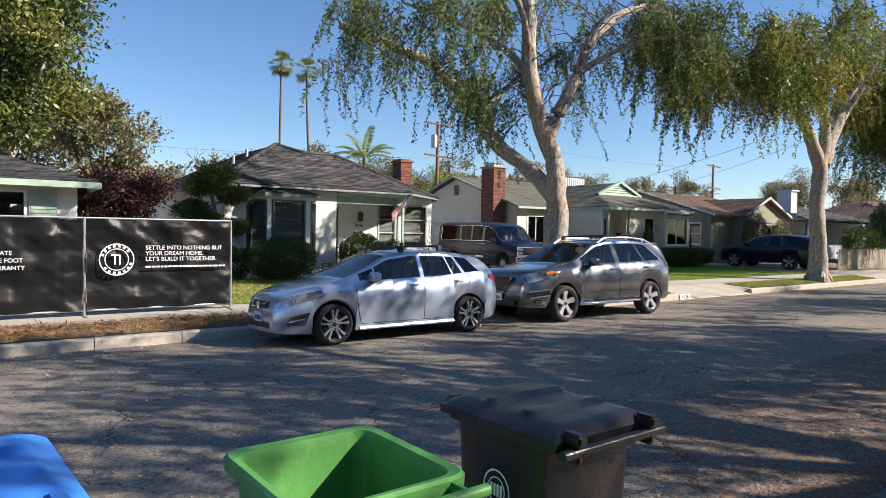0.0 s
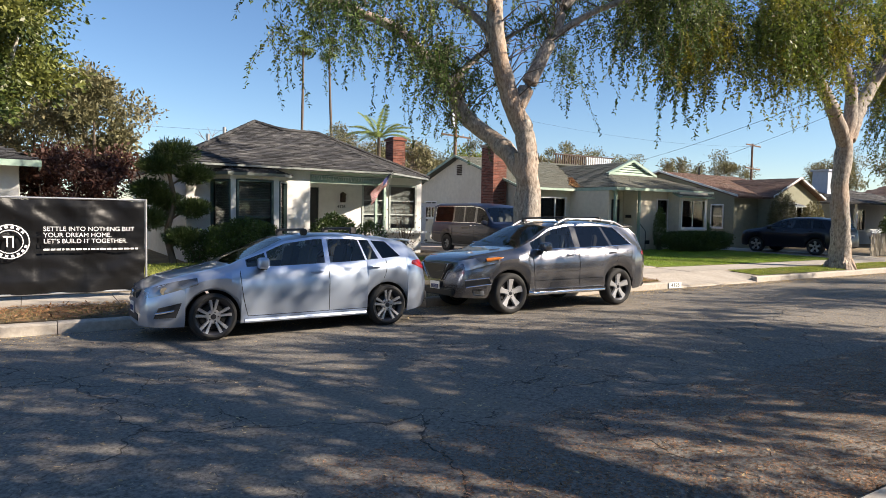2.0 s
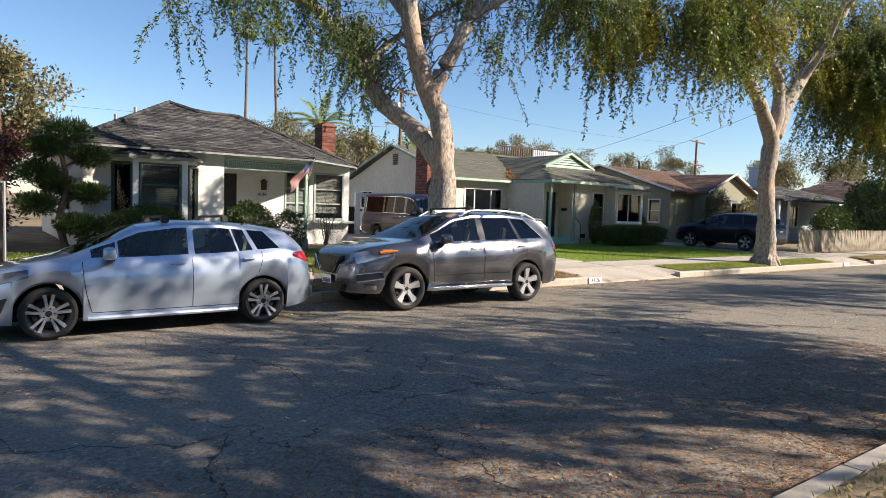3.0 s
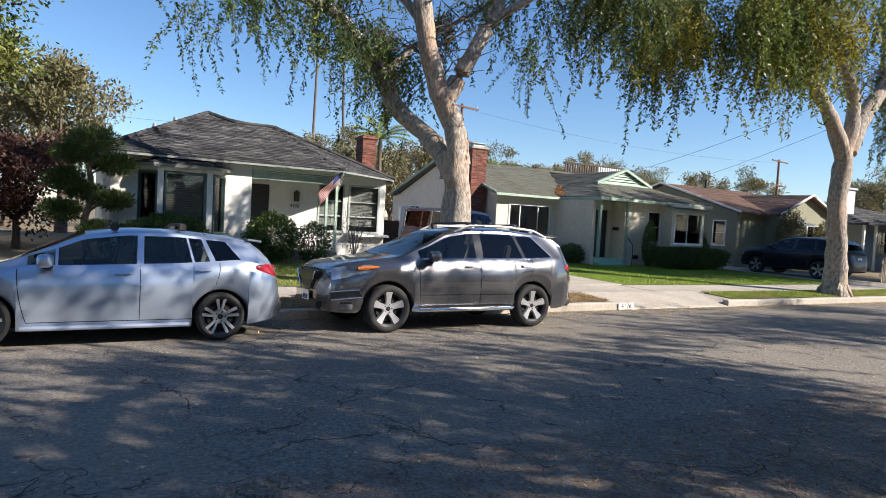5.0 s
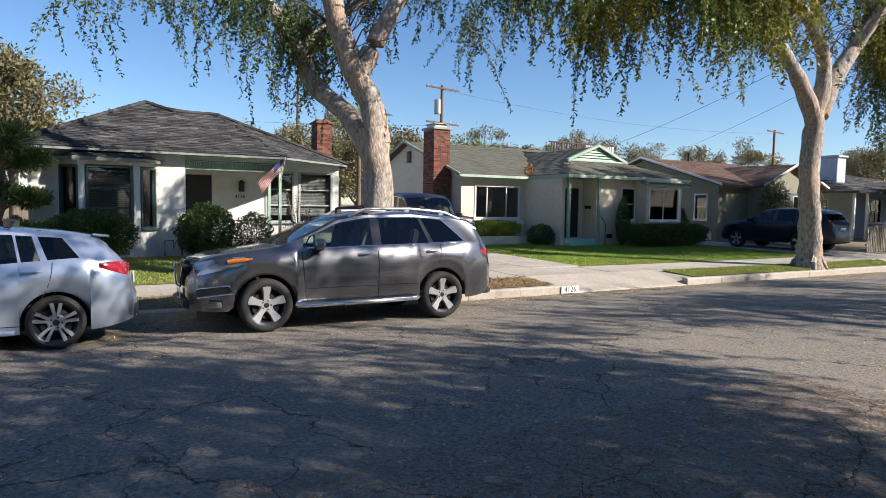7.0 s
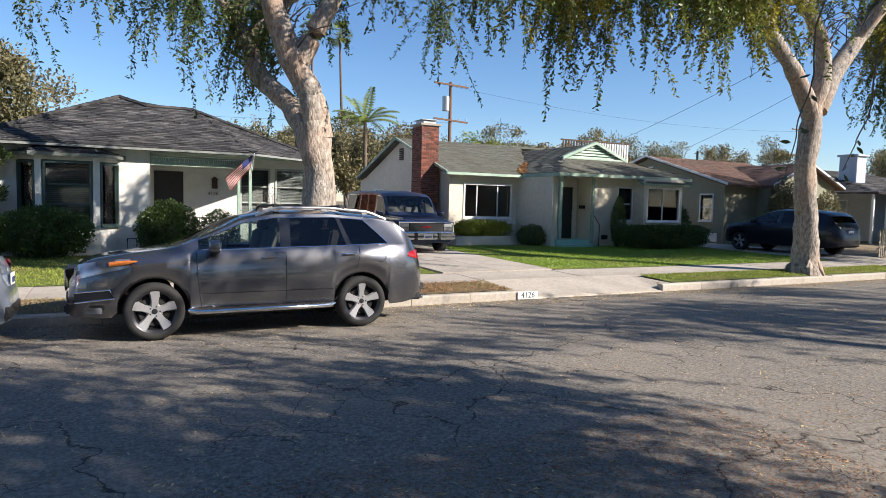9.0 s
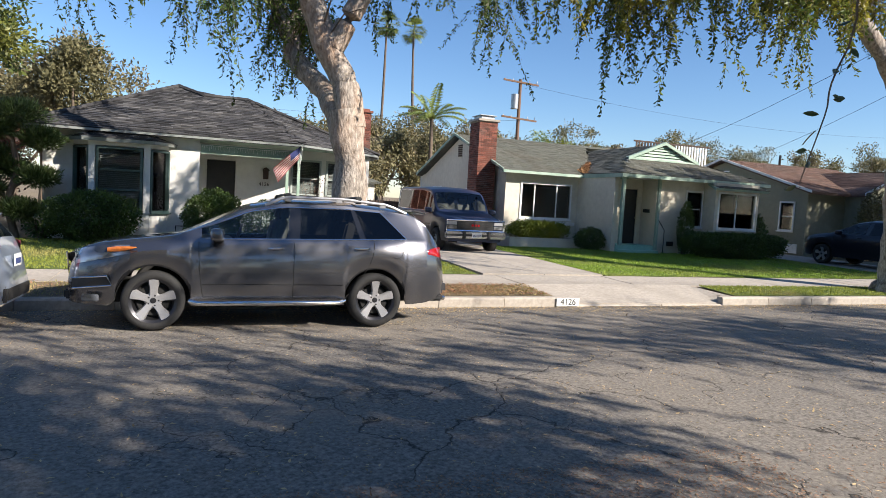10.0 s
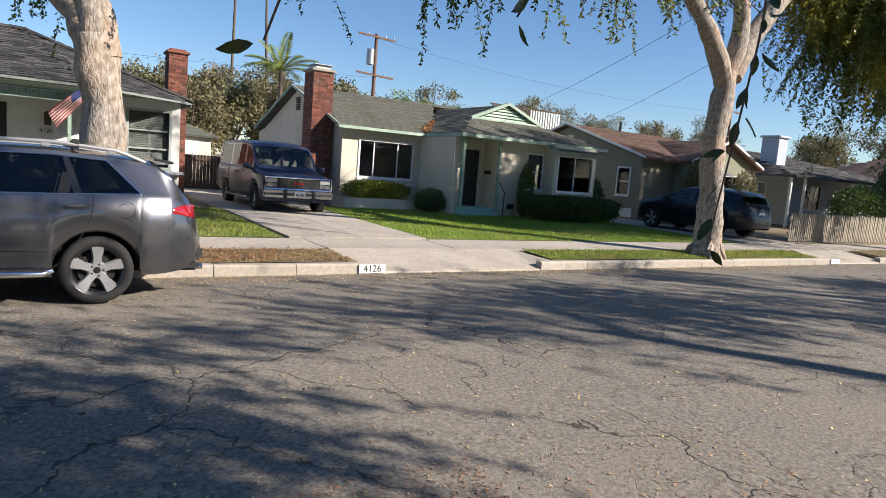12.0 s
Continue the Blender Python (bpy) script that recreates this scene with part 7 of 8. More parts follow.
def leafy_tree(at, h, crown_r, label, mat, trunk_mat, count, leaf, seed, trunk_r=0.2, clumps=18, bare=0.35, name="tree", forks=4, group=""):
    """A tree with a tapered, forking trunk and a crown of many leaf clumps with gaps between."""
    rng = np.random.default_rng(seed)
    root = thing(name, at, label, "tree", group)
    bm = B()
    tips = []
    base = h * bare
    tube(bm, [(0, 0, -0.05), (0.04 * h * 0.2, 0, base * 0.5), (0, 0.02 * h, base)], [trunk_r * 1.3, trunk_r, trunk_r * 0.85], 10, True, 0.3)
    for k in range(forks):
        a = 2 * math.pi * (k + rng.uniform(-0.25, 0.25)) / forks
        e = Vector((math.cos(a) * crown_r[0] * 0.6, math.sin(a) * crown_r[1] * 0.6, h - crown_r[2] * rng.uniform(0.5, 1.0)))
        s = Vector((0, 0.02 * h, base * 0.95))
        m = s.lerp(e, 0.5) + Vector((math.cos(a), math.sin(a), 0)) * 0.08 * h * rng.uniform(0, 1)
        limb(bm, [s, m, e], trunk_r * 0.6, trunk_r * 0.15, 7)
        tips.append(e)
    part("trunk", bm, trunk_mat, root, smooth=True)
    allp, alld = [], []
    cz = h - crown_r[2]
    cs, _ = shell_points(rng, clumps, (0, 0, cz), [c * 0.78 for c in crown_r], 0.4)
    per = count // clumps
    for c in cs:
        rr = rng.uniform(0.24, 0.42) * min(crown_r)
        p, d = shell_points(rng, per, c, (rr * 1.2, rr * 1.2, rr * 0.85), 0.45, 0.35)
        allp.append(p)
        alld.append(d)
    p, d = np.concatenate(allp), np.concatenate(alld)
    d = d + rng.normal(size=d.shape) * 0.9
    quads("crown", leaf_quads(p, d, rng.uniform(0.6, 1.3, len(p)) * leaf, 0.5, rng), mat, root)
    return root


def twig_tree(at, h, label, seed, spread=2.5, leaves=0, mat=None):
    """A nearly bare tree of fine branching twigs."""
    rng = np.random.default_rng(seed)
    root = thing("tree", at, label, "tree")
    bm = B()
    ends = []

    def grow(p, d, ln, r, lvl):
        q = p + d * ln
        tube(bm, [p, p.lerp(q, 0.5) + Vector(rng.normal(size=3)) * ln * 0.06, q], [r, r * 0.8, r * 0.6], 4 if lvl else 7, False)
        ends.append(tuple(q))
        if lvl < 5:
            for _ in range(3):
                e = (d + Vector(rng.normal(size=3)) * 0.45 + Vector((0, 0, 0.12))).normalized()
                grow(q, e, ln * rng.uniform(0.6, 0.85), r * 0.66, lvl + 1)
    grow(Vector((0, 0, 0)), Vector((0, 0, 1)), h * 0.27, 0.17, 0)
    part("trunk", bm, M["twig"], root)
    if leaves:
        a = np.array(ends)[-260:]
        p = a[rng.integers(len(a), size=leaves)] + rng.normal(size=(leaves, 3)) * 0.25
        quads("crown", leaf_quads(p, rng.normal(size=p.shape), rng.uniform(0.2, 0.4, leaves), 0.5, rng), mat or M["leaf_far"], root)
    return root


# evergreen with pale trunks over the fence, and the row behind
big = leafy_tree((2.0, 27.5, 0.3), 13.5, (3.6, 3.4, 5.3), "tall broad-leaved evergreen with several pale trunks", M["leaf_oak"], M["bark_white"], 44000, 0.2, 41, 0.2, 52, 0.26, forks=6)
leafy_tree((-4.0, 27, 0.3), 12, (3.4, 3.2, 3.6), "dark green evergreen tree beside the white house", M["leaf_oak"], M["bark_white"], 14000, 0.26, 42, 0.3, 24)
leafy_tree((6.0, 33, 0.3), 8.3, (2.3, 2.4, 3.0), "brownish green tree behind the bungalow", M["leaf_far"], M["bark_dark"], 13000, 0.2, 43, 0.22, 26)
leafy_tree((3.6, 38, 0.3), 8.0, (3.0, 3, 3.0), "olive green garden tree", M["leaf_far"], M["bark_dark"], 11000, 0.2, 44, 0.2, 22)
twig_tree((10, 41, 0.3), 6.0, "bare grey-brown twiggy tree", 45, leaves=900)
leafy_tree((5.0, 22, 0.3), 3.9, (1.9, 1.7, 1.7), "dark red-brown leaved small tree beside the fence", M["leaf_red"], M["bark_dark"], 9000, 0.13, 46, 0.1, 22, 0.2)
leafy_tree((3.9, 20.4, 0.3), 3.4, (1.3, 1.3, 1.5), "red-leaved shrub beside the white house", M["leaf_red"], M["bark_dark"], 5000, 0.13, 47, 0.08, 14, 0.2)

# cloud-pruned pine at the bungalow's corner
pine = thing("pine_tree", (6.75, 18.4, 0.26), "cloud-pruned dark green pine at the house corner", "tree")
bm = B()
limb(bm, [(0.1, 0, -0.05), (-0.05, 0, 0.9), (0.12, 0, 1.7), (0.0, 0, 2.6), (0.1, 0, 3.2)], 0.1, 0.04, 8)
pads = [((-0.55, 0, 1.25), 0.45), ((0.6, -0.1, 1.55), 0.42), ((-0.5, 0.2, 2.05), 0.5), ((0.65, 0, 2.5), 0.45), ((0.1, 0, 3.1), 0.6), ((-0.35, -0.2, 2.7), 0.45), ((0.25, -0.3, 0.75), 0.4), ((-0.1, 0.2, 1.75), 0.4)]
for c, r in pads:
    limb(bm, [(0.05, 0, c[2] - 0.3), (c[0] * 0.5, c[1], c[2] - 0.12), c], 0.035, 0.015, 6)
part("trunk", bm, M["bark_dark"], pine, smooth=True)
rng2 = np.random.default_rng(48)
pp, dd = [], []
for c, r in pads:
    p, d = shell_points(rng2, 4000, c, (r * 1.05, r, r * 0.55), 0.5)
    pp.append(p)
    dd.append(d + np.array((0, 0, 0.7)))
pp, dd = np.concatenate(pp), np.concatenate(dd)
quads("foliage", leaf_quads(pp, dd + rng2.normal(size=dd.shape) * 0.4, rng2.uniform(0.08, 0.16, len(pp)), 0.16, rng2), M["leaf_pine"], pine)

# shrubs before the houses
bush((8.62, 17.7, 0.25), (1.08, 0.62, 0.65), "rounded dark green clipped shrub under the bay window", M["leaf_hedge"], 15000, 0.065, 51)
bush((7.45, 18.2, 0.25), (0.4, 0.35, 0.5), "small green shrub at the house corner", M["leaf_hedge"], 1800, 0.075, 52)
bush((11.48, 18.0, 0.25), (0.76, 0.65, 0.74), "rounded dark green clipped shrub by the porch", M["leaf_hedge"], 13000, 0.065, 53)
rose = bush((12.8, 18.1, 0.25), (0.54, 0.5, 0.63), "dark rose bush dotted with pale blossoms", M["leaf_hedge"], 3200, 0.07, 54, "rose_bush")
rr = np.random.default_rng(55)
p, d = shell_points(rr, 60, (0, 0, 0.62), (0.6, 0.5, 0.6), 0.15)
quads("blossom", leaf_quads(p, d, 0.07, 0.9, rr), M["flower"], rose)
twig = thing("shrub", (14.2, 18.3, 0.25), "bare leggy shrub before the window", "bush")
bm = B()
for k in range(16):
    a = rr.uniform(0, 6.28)
    limb(bm, [(0, 0, -0.02), (0.15 * math.cos(a), 0.15 * math.sin(a), 0.7), (0.4 * math.cos(a), 0.35 * math.sin(a), rr.uniform(1.2, 2.0))], 0.016, 0.005, 5)
part("stem", bm, M["twig"], twig)
p = rr.normal(size=(500, 3)) * (0.28, 0.25, 0.5) + (0, 0, 0.9)
p[:, 2] = np.clip(p[:, 2], 0.2, 2.0)
quads("foliage", leaf_quads(p, rr.normal(size=p.shape), 0.06, 0.5, rr), M["leaf_red"], twig)
bush((29.15, 17.6, 0.25), (2.5, 0.62, 0.55), "clipped rectangular dark green hedge below the bay window", M["leaf_hedge"], 26000, 0.065, 56, "hedge", "hedge", (2.2, 0.46, 0.86))
bush((24.6, 19.9, 0.25), (0.62, 0.5, 0.42), "low dark rounded shrub beside the porch steps", M["leaf_hedge"], 3500, 0.07, 57)
bush((27.85, 18.7, 0.25), (0.28, 0.26, 1.0), "narrow dark upright shrub beside the bay", M["leaf_hedge"], 3200, 0.07, 58)
bush((32.0, 19.6, 0.25), (0.55, 0.5, 0.85), "dark rounded shrub at the house corner", M["leaf_hedge"], 4500, 0.08, 59)
bush((22.95, 20.95, 0.56), (1.35, 0.5, 0.34), "yellow-green clipped hedge in the planter", M["leaf_yellow"], 7000, 0.07, 60, "hedge", "hedge", (1.32, 0.48, 0.6))
bush((37.4, 18.4, 0.25), (0.9, 0.6, 1.5), "tall olive-green climbing shrub on the olive house", M["leaf_far"], 5000, 0.1, 61)
bush((40.6, 18.5, 0.25), (0.9, 0.5, 1.3), "tangled green shrub before the olive house", M["leaf_far"], 4000, 0.1, 62)
bush((47.5, 16.6, 0.25), (2.2, 1.0, 1.2), "dark unruly shrub behind the picket fence", M["leaf_hedge"], 9000, 0.13, 63)
bush((53.0, 16.4, 0.25), (3.6, 1.5, 2.1), "tall dark thicket behind the picket fence", M["leaf_hedge"], 20000, 0.14, 66)
weeping_tree((40.6, 10.4, 0.13), [(40.6, 10.4, 0.1), (40.6, 10.4, 1.5), (40.5, 10.4, 3.0), (40.6, 10.4, 4.4)], [
    ([(40.6, 10.4, 4.2), (39.6, 10.4, 5.4), (38.2, 10.4, 6.6), (36.4, 10.2, 7.6)], 0.22, 0.08),
    ([(40.6, 10.4, 4.2), (40.8, 10.6, 5.8), (40.4, 10.8, 7.4), (40.0, 11.2, 9.0)], 0.22, 0.08),
    ([(40.6, 10.4, 4.3), (41.8, 10.2, 5.6), (43.4, 10.0, 6.8), (45.0, 9.8, 7.6)], 0.22, 0.08),
], "dense dark green weeping street tree farther along", 64, 4200, 1.0, 3.8, cloud(90, (37.4, 10.4, 9.7), (2.2, 1.5, 0.7)) + cloud(140, (43.6, 10.4, 9.7), (2.2, 1.5, 0.7)) + cloud(260, (37.0, 9.6, 7.2), (1.9, 1.4, 1.0)) + cloud(120, (42, 10, 8.2), (2.2, 1.6, 0.9)), zmin=5.6, leaf=0.15, per=12, spread=0.35, pack=1)
leafy_tree((56, 11.5, 0.25), 10.0, (4.2, 3.5, 4.0), "dark leafy street tree far down the road", M["leaf_hedge"], M["bark_dark"], 20000, 0.24, 65, 0.28, 30)


def fan_palm(at, h, label, seed, lean=0.0):
    rng = np.random.default_rng(seed)
    root = thing("palm_tree", at, label, "palm tree", "tall fan palms")
    bm = B()
    limb(bm, [(0, 0, -0.1), (lean * 0.4, 0, h * 0.35), (lean * 0.8, 0, h * 0.7), (lean, 0, h)], 0.19, 0.11, 10, 0.1)
    part("trunk", bm, M["bark_dark"], root, smooth=True)
    f = []
    for k in range(46):
        az, el = rng.uniform(0, 6.283), rng.uniform(-0.9, 1.3)
        d = np.array((math.cos(az) * math.cos(el), math.sin(az) * math.cos(el), math.sin(el)))
        c = np.array((lean, 0, h)) + d * 0.95
        side = np.cross(d, (0, 0, 1.0))
        side /= np.linalg.norm(side) + 1e-6
        up = np.cross(side, d)
        for b in range(11):
            a = (b - 5) / 5 * 1.25
            e = d * math.cos(a) + side * math.sin(a) + up * rng.normal() * 0.06
            tip = c + e * rng.uniform(0.65, 0.95) - np.array((0, 0, 0.18 if el < 0.5 else 0.05))
            m = c + e * 0.4
            w = up * 0.0 + np.cross(e, up) * 0.045
            f.append((c, m + w, tip, m - w))
        w2 = side * 0.02
        f.append((np.array((lean, 0, h)) - w2, np.array((lean, 0, h)) + w2, c + w2, c - w2))
    quads("fronds", np.array(f), M["leaf_palm"], root)
    return root


fan_palm((29.6, 70, 0.3), 20.3, "tall slender fan palm with a dark trunk", 71, 0.3)
fan_palm((33.9, 70, 0.3), 20.0, "tall slender fan palm leaning slightly", 72, -0.9)


def feather_palm(at, h, label, seed):
    rng = np.random.default_rng(seed)
    root = thing("palm_tree", at, label, "palm tree")
    bm = B()
    tube(bm, [(0, 0, -0.1), (0.05, 0, h * 0.5), (0, 0, h)], [0.2, 0.15, 0.13], 10)
    part("trunk", bm, M["bark_dark"], root, smooth=True)
    f = []
    for k in range(16):
        az = 6.283 * k / 16 + rng.uniform(-0.2, 0.2)
        el = rng.uniform(0.45, 1.45)
        p, d = np.array((0, 0, h)), np.array((math.cos(az) * math.cos(el), math.sin(az) * math.cos(el), math.sin(el)))
        side = np.array((-math.sin(az), math.cos(az), 0))
        for s in range(22):
            q = p + d * 0.125
            w = side * 0.012
            f.append((p - w, p + w, q + w, q - w))
            ln = 0.6 * math.sin(0.3 + 2.6 * s / 22) + 0.1
            for sg in (-1, 1):
                e = side * sg * 0.8 + d * 0.45 + np.array((0, 0, -0.35))
                tip = q + e * ln
                m = q + e * ln * 0.4
                ww = d * 0.06
                f.append((q, m + ww, tip, m - ww))
            p, d = q, d + np.array((0, 0, -0.055))
            d /= np.linalg.norm(d)
    quads("fronds", np.array(f), M["leaf_palm"], root)
    return root


feather_palm((27.3, 46, 0.3), 7.5, "feather palm with arching yellow-green fronds", 73)

# trees behind the houses, far and soft
k = 0
for x, y, h, kind in ((19, 52, 7.5, 0), (23.5, 55, 8.2, 1), (27, 58, 8.5, 0), (31, 60, 8.0, 1), (36, 62, 8.6, 0), (41, 60, 7.4, 0), (45, 58, 7.0, 2), (48, 62, 7.6, 0), (53, 57, 8.0, 1), (60, 62, 9.2, 1), (67, 66, 9.0, 0), (74, 66, 9.0, 0), (82, 62, 9.0, 1), (92, 58, 9.5, 0), (102, 50, 9.5, 0), (110, 40, 10, 0), (14, 50, 7.4, 1), (-6, 45, 9.5, 0), (0, 48, 8.5, 0), (-14, 38, 10, 0), (-12, 28, 10, 0), (90, 34, 8.5, 0), (34.5, 53, 7.2, 1), (29, 50, 6.2, 0), (24.5, 49, 6.0, 1), (21, 46, 5.6, 0), (39, 68, 8.4, 0), (57, 70, 9.2, 0), (71, 74, 10, 0), (86, 72, 10.5, 0), (33, 66, 8.6, 0), (44, 70, 8.4, 1), (51, 66, 8.4, 0), (63, 58, 8.0, 0), (78, 58, 8.6, 1), (97, 44, 9.0, 0), (26, 62, 8.2, 0), (22, 60, 8.0, 0)):
    k += 1
    h *= 1.28 if x > 28 else 1.12 if x > 12 else 1.0
    if kind == 1:
        twig_tree((x, y, 0.3), h, "bare twiggy tree beyond the roofs", 100 + k, leaves=2600)
    else:
        leafy_tree((x, y, 0.3), h, (3.6, 3.2, h * 0.42), "hazy olive-brown tree beyond the roofs" if kind == 0 else "yellow-green garden tree behind the cream house", M["leaf_far"] if kind == 0 else M["leaf_yellow"], M["bark_dark"], 9500, 0.25, 200 + k, 0.18, 24, 0.15)
for x in (42.2, 43.6, 45.0):
    root = thing("cypress", (x, 50, 0.3), "thin dark cypress above the roof line", "tree", "cypresses")
    bm = B()
    tube(bm, [(0, 0, -0.05), (0, 0, 7.0)], [0.08, 0.02], 6)
    part("trunk", bm, M["bark_dark"], root)
    p, d = shell_points(rngc, 900, (0, 0, 3.8), (0.35, 0.35, 3.5), 0.5)
    quads("foliage", leaf_quads(p, d + np.array((0, 0, 1.0)), 0.2, 0.4, rngc), M["leaf_hedge"], root)

# near-side street trees that throw the dappled shade over the road
TR = 0.27
SHADE = {84: cloud(120, (4.5, -3.9, 7.2), (2.8, 1.8, 0.7)),
         81: cloud(70, (12.6, -3.4, 7.2), (2.6, 1.4, 0.7)) + cloud(75, (14.6, 0.2, 7.8), (2.9, 1.0, 0.4)),
         82: cloud(80, (18.8, -4.4, 7.2), (2.4, 1.3, 0.7)) + cloud(60, (16.5, -4.2, 7.6), (1.4, 0.8, 0.5)) + cloud(80, (20.4, -5.3, 7.5), (1.2, 0.8, 0.4)),
         83: cloud(120, (33.0, -3.7, 7.2), (2.8, 1.8, 0.7))}
weeping_tree((27.3, -4.9, 0.1), [(27.3, -4.9, 0.05), (27.3, -4.9, 1.5), (27.3, -4.8, 3.0), (27.25, -4.6, 4.4)], [
    ([(27.25, -4.6, 4.2), (27.2, -4.4, 5.4), (27.2, -4.2, 6.6), (27.2, -3.9, 7.8)], 0.22, 0.13),
    ([(27.2, -3.9, 7.6), (28.0, -3.2, 8.2), (29.2, -2.6, 8.7)], 0.1, 0.03)],
    "pale-barked street tree on the near side of the road", 85, 420, 0.6, 1.3, cloud(90, (28.9, -2.7, 8.6), (1.6, 0.8, 0.4)), zmin=8.2, leaf=0.16, per=20, spread=0.4, pack=1)
for at, seed, n in (((4.5, -4.4, 0.1), 84, 1250), ((12.0, -4.2, 0.1), 81, 1500), ((18.0, -5.6, 0.1), 82, 2050), ((33.0, -4.2, 0.1), 83, 1700)):
    x, y, z = at
    weeping_tree(at, [(x, y, 0.05), (x, y, 1.5), (x + 0.1, y, 3.0), (x, y, 4.2)], [
        ([(x, y, 3.9), (x - 1.2, y + 0.6, 5.4), (x - 2.6, y + 1.2, 6.6), (x - 4.0, y + 1.8, 7.2)], 0.15, 0.04),
        ([(x, y, 4.0), (x + 1.0, y + 0.6, 5.6), (x + 2.4, y + 1.2, 6.8), (x + 4.0, y + 1.6, 7.4)], 0.15, 0.04),
        ([(x, y, 4.1), (x + 0.1, y + 1.2, 6.0), (x, y + 2.2, 7.4), (x - 0.2, y + 3.0, 8.2)], 0.18, 0.09),
        ([(x, y, 4.1), (x - 0.4, y - 1.6, 6.0), (x - 1.0, y - 3.0, 7.6)], 0.14, 0.04),
    ] + ([([(x, y, 4.1), (x + 0.8, y + 2.0, 6.2), (x + 1.6, y + 4.0, 7.6), (x + 2.4, y + 5.2, 8.0)], 0.15, 0.04)] if seed == 81 else []),
        "pale-barked street tree on the near side of the road", seed, n, 0.6, 1.5, SHADE[seed], zmin=5.4, leaf=0.16, per=34, spread=0.5, pack=1)
for k in range(14):
    leafy_tree((-20 + 6.5 * k, -15.5 - 4 * (k % 3), 0.1), 8.0 + (k % 4) * 0.7, (3.4, 3.0, 3.4), "leafy tree on the near side of the street", M["leaf_hedge"], M["bark_dark"], 5000, 0.4, 300 + k, 0.22, 22, 0.2)


# ---- fence, bins, poles, flag and small things ----
fence = thing("construction_fence", (1.5, 12.1, 0.2), "temporary fence hung with creased black printed fabric", "fence")


def fabric_panel(x0, x1, seed):
    bm = B()
    nx, nz = int((x1 - x0) / 0.05), 34
    grid = []
    for i in range(nx + 1):
        col = []
        for j in range(nz + 1):
            x, z = x0 + (x1 - x0) * i / nx, 0.3 + 1.62 * j / nz
            w = 0.03 * noise.noise(Vector((x * 2.2 + seed, z * 3.1, 0))) + 0.016 * abs(noise.noise(Vector((x * 4 + z * 5, z * 2 - x, seed)))) + 0.012 * math.sin(9 * (z + 0.5 * x)) * noise.noise(Vector((x * 1.5, z, 7 + seed)))
            fold = 0.01 * (abs((x * 1.55) % 1 - 0.5) < 0.03) + 0.01 * (abs((z * 2.6) % 1 - 0.5) < 0.06)
            col.append(bm.verts.new((x, 12.09 - 2.8 * w + fold, z + 0.012 * math.sin(x * 7) * (j == nz or j == 0))))
        grid.append(col)
    for a, b in zip(grid, grid[1:]):
        for j in range(nz):
            bm.faces.new((a[j], b[j], b[j + 1], a[j + 1]))
    return part("fabric", bm, M["fabric"], fence, "black fabric printed in white", True, world=True)


panels = [fabric_panel(-3.2, 0.0, 3.0), fabric_panel(0.03, 2.62, 5.0), fabric_panel(2.68, 5.22, 9.0)]
for x in (-3.2, 0.015, 2.65, 5.25):
    bm = B()
    tube(bm, [(x, 12.12, 0.17), (x, 12.12, 1.96)], 0.021, 8)
    part("post", bm, M["steel"], fence, world=True, smooth=True)
for z in (0.29, 1.94):
    bm = B()
    tube(bm, [(-3.2, 12.12, z), (5.25, 12.12, z)], 0.019, 8)
    part("rail", bm, M["steel"], fence, world=True, smooth=True)
for x in (0.0, 2.65, 5.2):
    bm = B()
    box(bm, x - 0.03, x + 0.03, 11.8, 12.45, 0.155, 0.21)
    part("stand", bm, M["steel"], fence, world=True, bev=0.01)


def sign_text(body, x, z, size, panel):
    o = plain_text(body, size, M["ink_white"], Matrix(), panel, "lettering", 0.003, "LEFT")
    o.matrix_basis = fence.matrix_basis.inverted() @ pose(x, 11.99, z, 90, 0, 0)
    return o


for i, t in enumerate(("SETTLE INTO NOTHING BUT", "YOUR DREAM HOME.", "LET'S BUILD IT TOGETHER.")):
    sign_text(t, 3.63, 1.41 - 0.105 * i, 0.108, panels[2])
for i, t in enumerate(("NTEED PRICING", "TEED DELIVERY DATE", "ALUE PER SQUARE FOOT", "RY-LEADING WARRANTY", "OF MIND")):
    sign_text(t, 0.62, 1.45 - 0.125 * i, 0.098, panels[1])


def fence_ring(x, z, r, w):
    bm = B()
    n = 40
    a = [[bm.verts.new((x + q * math.cos(6.2832 * i / n), 11.988, z + q * math.sin(6.2832 * i / n))) for i in range(n)] for q in (r - w, r)]
    b = [[bm.verts.new((x + q * math.cos(6.2832 * i / n), 11.994, z + q * math.sin(6.2832 * i / n))) for i in range(n)] for q in (r - w, r)]
    for i in range(n):
        k = (i + 1) % n
        bm.faces.new((a[0][i], a[0][k], a[1][k], a[1][i]))
        bm.faces.new((a[1][i], a[1][k], b[1][k], b[1][i]))
        bm.faces.new((a[0][i], b[0][i], b[0][k], a[0][k]))
    return bm


